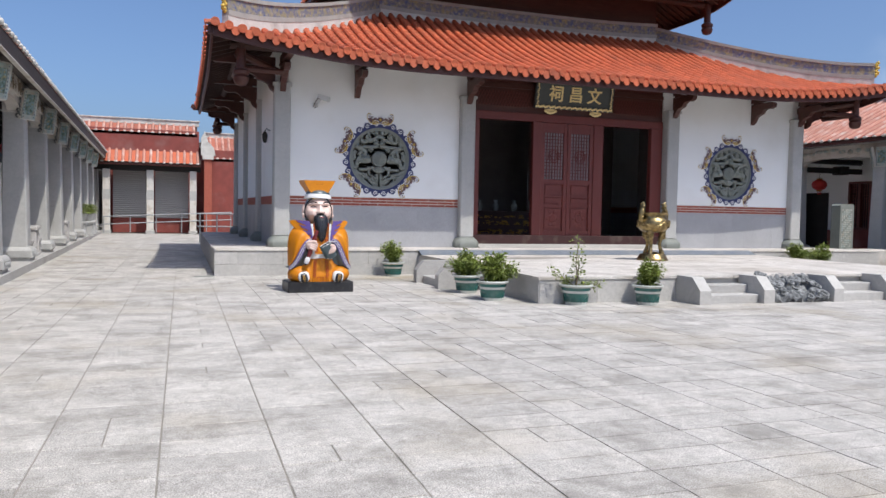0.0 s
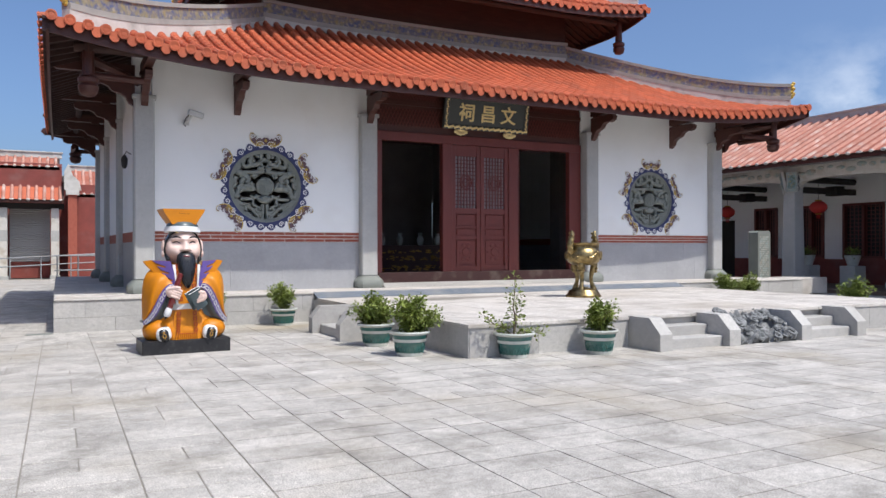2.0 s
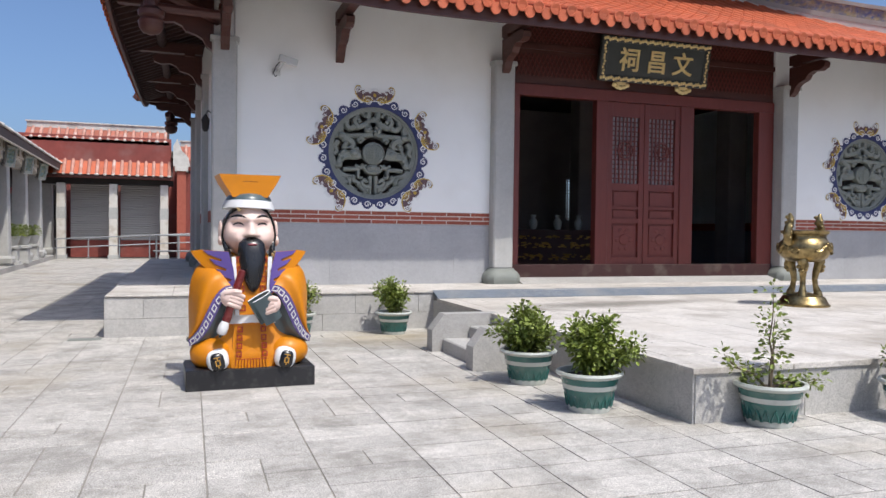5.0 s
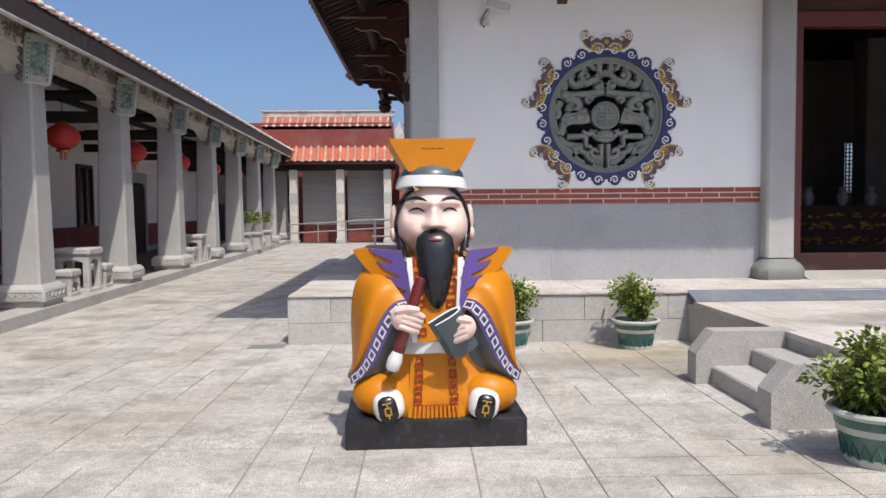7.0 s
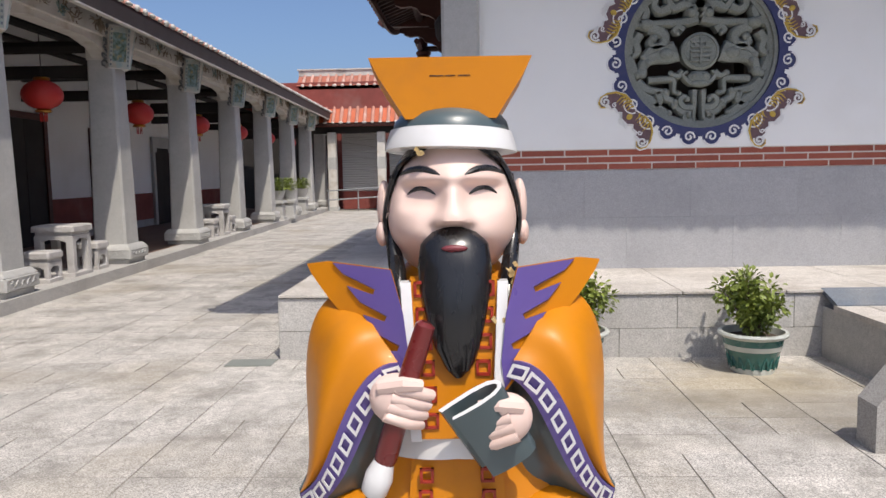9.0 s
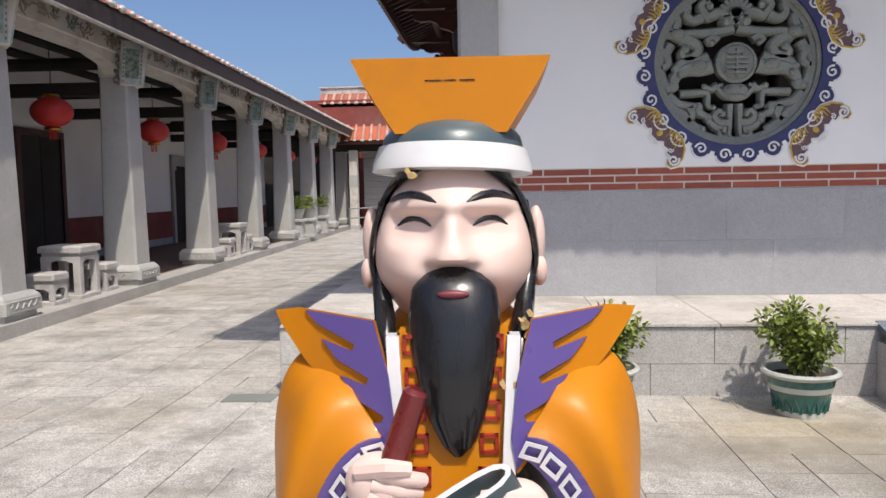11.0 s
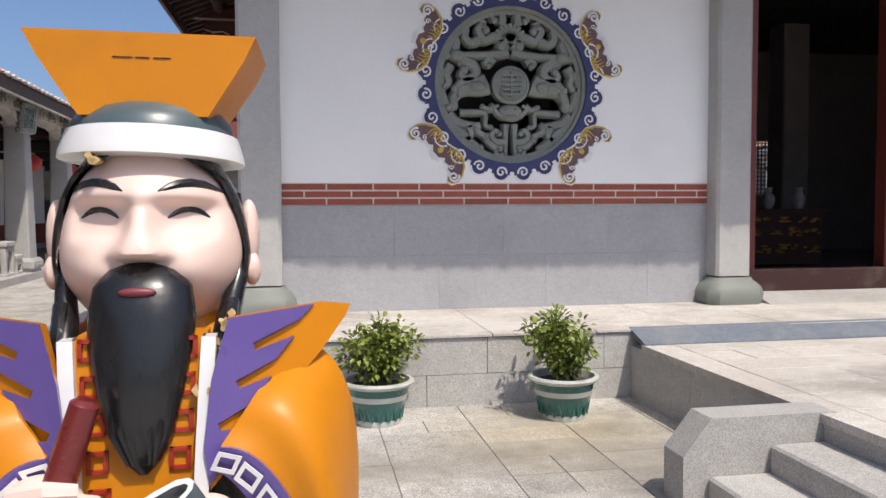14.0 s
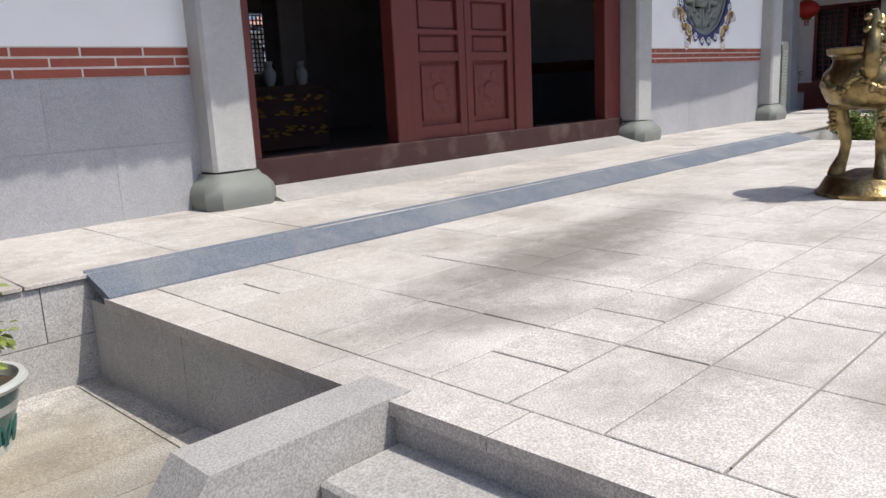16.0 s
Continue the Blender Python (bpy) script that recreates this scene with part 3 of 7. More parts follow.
for z0, z1 in ((4.5, 4.92), (5.14, 5.42)):
    for a, b in ((8.1, 9.75), (12.4, 14.05)):
        k = 0
        n = int((b - a) / 0.09)
        for i in range(n):
            x = a + (i + 0.5) * (b - a) / n
            h = z1 - z0
            for s in (-1, 1):
                g.prism([(x - s * 0.1 - 0.008, z0), (x - s * 0.1 + 0.008, z0), (x + s * 0.1 + 0.008, z1), (x + s * 0.1 - 0.008, z1)], "y", DY - 0.03 + 0.004 * s, DY - 0.012 + 0.004 * s)
part("transom_lattice", g, DOORRED, door)


def door_leaf(x0, x1):
    """A leaf with a fretwork window above and two carved panels below."""
    leaf = part("leaf", Geo().box(x0 + 0.1, x1 - 0.1, DY + 0.03, DY + 0.06, 0.97, 2.45), DOORRED, door)
    g = Geo()
    for a, b in ((x0, x0 + 0.11), (x1 - 0.11, x1)):
        g.box(a, b, DY - 0.02, DY + 0.07, 0.90, 4.11, c=0.006)
    for z, h in ((0.90, 0.14), (1.72, 0.09), (2.37, 0.14), (2.0, 0.05), (3.83, 0.28)):
        g.box(x0 + 0.11, x1 - 0.11, DY - 0.015, DY + 0.065, z, z + h)
    part("leaf_frame", g, DOORRED, leaf)
    a, b = x0 + 0.11, x1 - 0.11
    cx = (a + b) / 2
    for z0, z1 in ((1.1, 1.68),):
        h = Geo().box(a + 0.05, b - 0.05, DY + 0.01, DY + 0.04, z0, z1, c=0.008)
        h.lathe([(0.001, 0), (0.12, 0.0), (0.10, 0.02), (0.001, 0.024)], 8, m=pose(cx, DY + 0.012, (z0 + z1) / 2, 90))
        for i in range(6):
            t = i * math.pi / 3
            h.ball((cx + 0.15 * math.cos(t), DY + 0.01, (z0 + z1) / 2 + 0.2 * math.sin(t)), (0.06, 0.015, 0.05), 8, 6)
        part("carved_panel", h, DOORRED, leaf)
    part("carved_panel", Geo().box(a + 0.05, b - 0.05, DY + 0.01, DY + 0.04, 2.07, 2.35, c=0.008), DOORRED, leaf)
    part("carved_panel", Geo().box(a + 0.05, b - 0.05, DY + 0.01, DY + 0.04, 1.83, 1.98, c=0.008), DOORRED, leaf)
    g = Geo()
    z0, z1 = 2.51, 3.83
    n, k = 7, 14
    for i in range(1, n):
        x = a + (b - a) * i / n
        g.box(x - 0.011, x + 0.011, DY + 0.0, DY + 0.03, z0, z1)
    for j in range(1, k):
        z = z0 + (z1 - z0) * j / k
        g.box(a, b, DY + 0.004, DY + 0.026, z - 0.011, z + 0.011)
    for i in range(16):
        t0, t1 = 2 * math.pi * i / 16, 2 * math.pi * (i + 1) / 16
        for r in (0.17, 0.10):
            zc = (z0 + z1) / 2
            g.tube([(cx + r * math.cos(t0), DY - 0.002, zc + r * math.sin(t0)), (cx + r * math.cos(t1), DY - 0.002, zc + r * math.sin(t1))], 0.016, 5)
    part("fretwork", g, DOORRED, leaf)
    part("backing", Geo().box(a, b, DY + 0.05, DY + 0.06, z0, z1), FROST, leaf)


door_leaf(10.13, 10.958)
door_leaf(10.968, 11.80)
# stone apron at the threshold
g = Geo().prism([(18.85, TOP + 0.003), (DY - 0.09, TOP + 0.10), (DY - 0.09, TOP - 0.02), (18.85, TOP - 0.02)], "x", 8.14, 14.04)
structure("door_apron", g, STONE, "worn sloping stone apron before the threshold", "apron")

# ---- roofs ----


RX = 10.92                      # the roofs' axis


def hip_roof(tag, ex, y0, y1, ez, lift, inset, rise, pitch, front_only_parts):
    """A hipped skirt roof with upswept corners: ex half width of the eaves, y0 and y1 front and back eaves, ez eave height at mid span,
    inset: plan width of the slope, rise: its height."""
    cy = (y0 + y1) / 2
    hy = (y1 - y0) / 2

    def sweep(t):
        return lift * max(0.0, (abs(t) - 0.45) / 0.55) ** 2.2

    def front(u, s):
        """u from -1 to 1 along the eave, s from 0 at the eave to 1 at the top."""
        x = RX + u * ex
        z = ez + sweep(u) * max(0.0, 1 - s) ** 1.5 + rise * (0.72 * s + 0.28 * s * s)
        return Vector((x, y0 + inset * s, z))

    def side(sgn, u, s):
        return Vector((RX + sgn * (ex - inset * s), cy + u * hy, ez + sweep(u) * max(0.0, 1 - s) ** 1.5 + rise * (0.72 * s + 0.28 * s * s)))

    roof = thing("roof_" + tag, "orange clay barrel-tiled hip roof with upswept corners", "roof", kind="structure")
    # boarding
    g = Geo()

    def clipf(u, v):
        w = (ex - inset * v) / ex
        return front((2 * u - 1) * w, v)

    def clipb(u, v):
        p = clipf(u, v)
        return (p.x, 2 * cy - p.y, p.z)

    g.sheet(clipf, 40, 10, 0, (0, 0, -0.05))
    g.sheet(clipb, 40, 10, 0, (0, 0, -0.05))
    for sgn in (-1, 1):
        def clips(u, v, sgn=sgn):
            w = (hy - inset * v) / hy
            return side(sgn, (2 * u - 1) * w, v)
        g.sheet(clips, 30, 10, 0, (0, 0, -0.05))
    part("boarding", g, EAVE, roof, "brown boarded underside")
    # rafters under the eaves
    g = Geo()
    nr = int(2 * ex / 0.3)
    for i in range(nr):
        u = -1 + (2 * i + 1) / nr
        s1 = min(0.5, (1 - abs(u)) * ex / inset)
        a, b = front(u, 0.02), front(u, max(s1, 0.04))
        for p, q in ((a, b), (Vector((a.x, 2 * cy - a.y, a.z)), Vector((b.x, 2 * cy - b.y, b.z)))):
            d = (q - p).normalized()
            g.add([p + Vector((sx, 0, dz)) for sx, dz in ((-0.035, -0.05), (0.035, -0.05), (0.035, -0.14), (-0.035, -0.14))] +
                  [q + Vector((sx, 0, dz)) for sx, dz in ((-0.035, -0.05), (0.035, -0.05), (0.035, -0.14), (-0.035, -0.14))],
                  [(3, 2, 1, 0), (4, 5, 6, 7), (0, 1, 5, 4), (1, 2, 6, 5), (2, 3, 7, 6), (3, 0, 4, 7)])
    ns = int(2 * hy / 0.3)
    for i in range(ns):
        u = -1 + (2 * i + 1) / ns
        s1 = min(0.5, (1 - abs(u)) * hy / inset)
        for sgn in (-1, 1):
            p, q = side(sgn, u, 0.02), side(sgn, u, max(s1, 0.04))
            g.add([p + Vector((0, sx, dz)) for sx, dz in ((-0.035, -0.05), (0.035, -0.05), (0.035, -0.14), (-0.035, -0.14))] +
                  [q + Vector((0, sx, dz)) for sx, dz in ((-0.035, -0.05), (0.035, -0.05), (0.035, -0.14), (-0.035, -0.14))],
                  [(3, 2, 1, 0), (4, 5, 6, 7), (0, 1, 5, 4), (1, 2, 6, 5), (2, 3, 7, 6), (3, 0, 4, 7)])
    part("rafters", g, EAVE, roof, "brown timber rafters")
    # fascia along the eaves
    g = Geo()
    for k in range(40):
        ua, ub = -1 + k / 20, -1 + (k + 1) / 20
        for fl in (0, 1):
            a, b = front(ua, 0.012), front(ub, 0.012)
            if fl:
                a, b = Vector((a.x, 2 * cy - a.y, a.z)), Vector((b.x, 2 * cy - b.y, b.z))
            o = Vector((0, 0.05 if not fl else -0.05, 0))
            g.add([a + Vector((0, 0, -0.26)), b + Vector((0, 0, -0.26)), b + Vector((0, 0, -0.01)), a + Vector((0, 0, -0.01)),
                   a + o + Vector((0, 0, -0.26)), b + o + Vector((0, 0, -0.26)), b + o + Vector((0, 0, -0.01)), a + o + Vector((0, 0, -0.01))],
                  [(0, 1, 2, 3), (7, 6, 5, 4), (0, 4, 5, 1)])
        for sgn in (-1, 1):
            a, b = side(sgn, ua, 0.012), side(sgn, ub, 0.012)
            o = Vector((-sgn * 0.05, 0, 0))
            g.add([a + Vector((0, 0, -0.26)), b + Vector((0, 0, -0.26)), b + Vector((0, 0, -0.01)), a + Vector((0, 0, -0.01)),
                   a + o + Vector((0, 0, -0.26)), b + o + Vector((0, 0, -0.26)), b + o + Vector((0, 0, -0.01)), a + o + Vector((0, 0, -0.01))],
                  [(0, 1, 2, 3), (7, 6, 5, 4), (0, 4, 5, 1)])
    part("fascia", g, TIMBER, roof, "dark red fascia board")
    # barrel tiles: each course one curved piece, those of the eave singly
    n = int(2 * ex / pitch)
    rr = pitch * 0.30
    slope = Geo()
    step = 0.36
    L = math.hypot(inset, rise)
    rows = int(L / step)

    def tube_piece(g, a, b, acr, r0, r1):
        up = (b - a).normalized().cross(acr).normalized()
        if up.z < 0:
            up = -up
        vs = []
        for p, r in ((a, r0), (b, r1)):
            vs += [p + acr * (r * math.cos(math.pi * i / 6)) + up * (r * math.sin(math.pi * i / 6) + 0.035) for i in range(7)]
        fs = [(i, i + 1, i + 8, i + 7) for i in range(6)] + [tuple(range(6, -1, -1))]
        g.add(vs, fs)

    for face in ("front", "left", "right"):
        hw = ex if face == "front" else hy
        nn = int(2 * hw / pitch)
        fn = front if face == "front" else (lambda u, s: side(-1, u, s)) if face == "left" else (lambda u, s: side(1, u, s))
        acr = Vector((1, 0, 0)) if face == "front" else Vector((0, 1, 0))
        for i in range(nn):
            u = -1 + (2 * i + 1) / nn
            smax = min(1.0, (1 - abs(u)) * hw / inset)
            for j in range(rows):
                s0, s1 = j / rows, (j + 1.12) / rows
                if s0 > smax:
                    break
                a, b = fn(u, s0 - 0.012), fn(u, min(s1, smax + 0.02))
                if face == "front" and front_only_parts and j < 2:
                    h = Geo()
                    tube_piece(h, Vector((0, 0, 0)), b - a, acr, rr * 1.06, rr * 0.92)
                    part("roof_tile", h, TILE, roof, m=Matrix.Translation(a))
                else:
                    tube_piece(slope, a, b, acr, rr * 1.06, rr * 0.92)
            # trough between the covers
            if i < nn - 1:
                un = u + 1.0 / nn
                for j in range(rows):
                    s0, s1 = j / rows, (j + 1) / rows
                    sm = min(1.0, (1 - abs(un)) * hw / inset)
                    if s0 > sm:
                        break
                    a, b = fn(un, s0 - 0.01), fn(un, min(s1, sm + 0.02))
                    w = pitch * 0.3
                    slope.add([a - acr * w + Vector((0, 0, 0.03)), a + Vector((0, 0, 0.012)), a + acr * w + Vector((0, 0, 0.03)),
                               b + acr * w + Vector((0, 0, 0.012)), b + Vector((0, 0, -0.004)), b - acr * w + Vector((0, 0, 0.012))], [(0, 1, 4, 5), (1, 2, 3, 4)])
    tagged(part("roof_tiles", slope, TILE, roof), kind="stuff")
    # round end caps and drip tiles along the front eave
    cap = data_of("end_cap", Geo().lathe([(rr * 1.12, 0), (rr * 1.12, 0.02), (rr * 0.8, 0.024), (rr * 0.72, 0.012), (rr * 0.3, 0.018)], 12, m=pose(0, 0, 0, 90)), TILE)
    drip_poly = [(-pitch * 0.33, 0.05), (pitch * 0.33, 0.05), (pitch * 0.33, -0.03), (pitch * 0.28, -0.085), (pitch * 0.16, -0.13), (0, -0.145), (-pitch * 0.16, -0.13), (-pitch * 0.28, -0.085), (-pitch * 0.33, -0.03)]
    drip = data_of("drip_tile", Geo().prism(drip_poly, "y", -0.012, 0.012), TILE)
    capj = Geo()
    for i in range(n):
        u = -1 + (2 * i + 1) / n
        a = front(u, -0.012)
        if front_only_parts:
            part("end_cap", cap, None, roof, m=Matrix.Translation(a + Vector((0, -0.0, 0.045))))
            if i < n - 1:
                part("drip_tile", drip, None, roof, m=Matrix.Translation(front(u + 1.0 / n, -0.008)))
        else:
            capj.lathe([(rr * 1.12, 0), (rr * 1.12, 0.02), (rr * 0.6, 0.024)], 10, m=Matrix.Translation(a + Vector((0, 0, 0.045))) @ pose(0, 0, 0, 90))
            capj.prism([(p + front(u + 1.0 / n, 0).x, q + front(u, -0.008).z) for p, q in drip_poly], "y", a.y - 0.012, a.y + 0.012)
    for sgn in (-1, 1):
        k = int(2 * hy / pitch)
        for i in range(k):
            u = -1 + (2 * i + 1) / k
            a = side(sgn, u, -0.012)
            capj.lathe([(rr * 1.12, 0), (rr * 1.12, 0.02), (rr * 0.6, 0.024)], 10, m=Matrix.Translation(a + Vector((0, 0, 0.045))) @ pose(0, 0, 0, 90, 0, 90 * -sgn))
    tagged(part("eave_ends", capj, TILE, roof), kind="stuff")
    # ridges: along the head of the slope and down the hips, with a band of coloured relief
    def ridge(name, pts, h, w, relief=True):
        pts = [Vector(p) for p in pts]
        g = Geo()
        for p, q in zip(pts, pts[1:]):
            d = (q - p).normalized()
            s = Vector((-d.y, d.x, 0)).normalized()
            for lo, hi, ww, slot in ((-0.34, -0.02, w * 0.9, 2), (-0.02, h * 0.22, w, 0), (h * 0.22, h * 0.8, w * 0.78, 1 if relief else 0), (h * 0.8, h, w * 1.1, 0)):
                g.add([p + s * ww / 2 + Vector((0, 0, lo)), q + s * ww / 2 + Vector((0, 0, lo)), q + s * ww / 2 + Vector((0, 0, hi)), p + s * ww / 2 + Vector((0, 0, hi)),
                       p - s * ww / 2 + Vector((0, 0, lo)), q - s * ww / 2 + Vector((0, 0, lo)), q - s * ww / 2 + Vector((0, 0, hi)), p - s * ww / 2 + Vector((0, 0, hi))],
                      [(0, 1, 2, 3), (7, 6, 5, 4), (3, 2, 6, 7), (0, 4, 5, 1), (0, 3, 7, 4), (1, 5, 6, 2)], slot)
        return part(name, g, [RIDGE, RELIEF, LIME], roof, "grey plaster ridge with faded coloured relief")

    hips = []
    for sx in (-1, 1):
        for back in (0, 1):
            pts = []
            for k in range(13):
                s = 0.075 + k / 12 * 0.925
                p = front(sx * (ex - inset * s) / ex, s)
                if back:
                    p.y = 2 * cy - p.y
                p.z += 0.10 + 0.16 * max(0.0, 1 - s) ** 3 + 0.14 * math.sin(math.pi * min(s, 1.0))
                pts.append(p)
            ridge("hip_ridge", pts, 0.46, 0.2)
            e = pts[0]
            o = Vector((sx, -1 if not back else 1, 0)).normalized()
            g = Geo()
            for k in range(9):
                g.ball(e + o * (0.02 + 0.03 * (k % 3)) + Vector((0, 0, 0.08 + 0.05 * k)), (0.05 + 0.02 * (k % 2), 0.06, 0.05), 8, 6)
            part("ridge_finial", g, YELLOW, roof, "yellow ceramic ridge-end ornament")
            hips.append(pts[-1])
    zt = front(0, 1).z
    hx = ex - inset
    pts = [(RX - hx + 2 * hx * k / 16, y0 + inset, zt + 0.10 + 0.1 * abs(k / 8 - 1) ** 3) for k in range(17)]
    ridge("head_ridge", pts, 0.46, 0.2)
    return roof


hip_roof("lower", 9.93, 17.19, 31.2, 5.08, 0.48, 5.05, 2.32, 0.29, True)
hip_roof("upper", 6.5, 20.25, 28.2, 8.58, 0.28, 2.6, 1.7, 0.29, False)
g = Geo().box(7.4, 14.8, 23.1, 25.8, 10.2, 10.9)
structure("roof_crown", g, TILE, "orange tiled crown of the upper roof", "roof")

# ---- brackets under the eaves ----


def bracket(reach=1.5, w=0.16, drop=0.85):
    b = thing("eave_bracket", "carved dark red timber bracket arm under the eaves", "bracket", group="eave brackets")
    g = Geo()
    g.prism([(0, 0), (0, 0.2), (-reach, 0.2), (-reach - 0.06, 0.1), (-reach + 0.05, 0.0)], "x", -w / 2, w / 2)
    part("arm", g, TIMBER, b)
    g = Geo()
    g.prism([(0, -0.04), (-0.86, -0.04), (-0.95, -0.10), (-0.93, -0.19), (-0.80, -0.24), (-0.62, -0.22), (-0.50, -0.27), (-0.44, -0.36), (-0.28, -0.40), (-0.18, -0.46), (-0.12, -0.58), (0, -0.66)], "x", -w / 2 + 0.01, w / 2 - 0.01)
    part("corbel", g, TIMBER, b)
    part("block", Geo().box(-w / 2 - 0.03, w / 2 + 0.03, -0.34, -0.14, -0.06, 0.0), TIMBER, b)
    return b


b0 = bracket()
b0.matrix_basis = pose(4.76, WALL, 5.08)
for x in (17.4, *CX):
    copy_thing(b0, pose(x, WALL - (0.2 if x in CX else 0.0), 5.08))
copy_thing(b0, pose(2.66, WALL, 5.08, 0, 0, -90))
copy_thing(b0, pose(2 * AX - 2.66, WALL, 5.08, 0, 0, 90))
for y in (22.6, 26.0, 29.2):
    copy_thing(b0, pose(2.63 + SKEW * (y - WALL), y, 5.08, 0, 0, -90))
    copy_thing(b0, pose(2 * AX - 2.6, y, 5.08, 0, 0, 90))


def hanging_post(reach):
    p = thing("hanging_post", "dark red hanging post with a carved lotus bud", "bracket", group="hanging posts")
    g = Geo().lathe([(0.11, 0.38), (0.10, 1.0)], 12)
    part("stem", g, TIMBER, p)
    g = Geo().lathe([(0.05, 0.0), (0.13, 0.03), (0.17, 0.10), (0.185, 0.19), (0.15, 0.24), (0.185, 0.27), (0.19, 0.34), (0.15, 0.37), (0.11, 0.40)], 12)
    part("bud", g, TIMBER, p, smooth=True)
    return p


h0 = hanging_post(1)
h0.matrix_basis = pose(20.25, 18.0, 4.34)
copy_thing(h0, pose(1.75, 18.0, 4.34))
copy_thing(h0, pose(1.75, 30.4, 4.34))
copy_thing(h0, pose(17.05, 21.15, 7.6))
copy_thing(h0, pose(4.8, 21.15, 7.6))
# purlins under the eaves
for i, (a, b) in enumerate((((1.5, 18.0, 5.27), (20.4, 18.0, 5.27)), ((1.75, 17.9, 5.25), (1.75, 30.6, 5.25)), ((20.25, 17.9, 5.25), (20.25, 30.6, 5.25)),
                            ((5.0, 21.15, 8.56), (16.9, 21.15, 8.56)))):
    structure("purlin", Geo().tube([a, b], 0.09, 10), EAVE, "round brown purlin under the eaves", "purlin", smooth=True)
g = Geo()
for sx in (-1, 1):
    for yy in (18.0, 30.4):
        d = 1 if yy < 25 else -1
        x1, x0 = RX + sx * 9.25, RX + sx * 8.2
        g.tube([(x0, yy + d * 1.2, 4.95), (x1, yy, 5.1)], 0.09, 8)
        g.tube([(x0, yy + d * 0.1, 4.75), (x1, yy, 4.75)], 0.07, 8)
        g.tube([(x1, yy + d * 1.2, 4.75), (x1, yy, 4.75)], 0.07, 8)
structure("corner_beams", g, TIMBER, "dark red beams tying the corner posts", "beam")


# ---- galleries round the court ----
GAL = pose(-2.76, 15.5, 0, 0, 0, 2.0)     # kerb line of the long gallery, v runs along it


g = Geo()
g.box(-4.2, 0.0, -22, 31.3, -0.2, 0.12)
structure("gallery_floor", g, FLOORTILE, "brown tiled gallery floor", "floor", m=GAL)
g = Geo()
g.box(-0.45, 0.03, -22, 31.3, -0.2, 0.135)
structure("gallery_kerb", g, STONE, "long grey stone kerb of the gallery", "kerb", m=GAL)
g = Geo()
g.box(-4.3, -4.0, -22, 31.3, 0.10, 0.34, 1)
g.box(-4.3, -4.01, -22, 31.3, 1.16, 6.0, 0)
g.box(-4.3, -3.99, -22, 31.3, 0.34, 1.16, 2)
g.box(-9.0, -4.31, -22, 31.3, -0.2, 5.9, 0)
structure("gallery_wall", g, [PLASTER, SLAB, REDWALL], "white gallery wall with red brick dado", "wall", m=GAL)


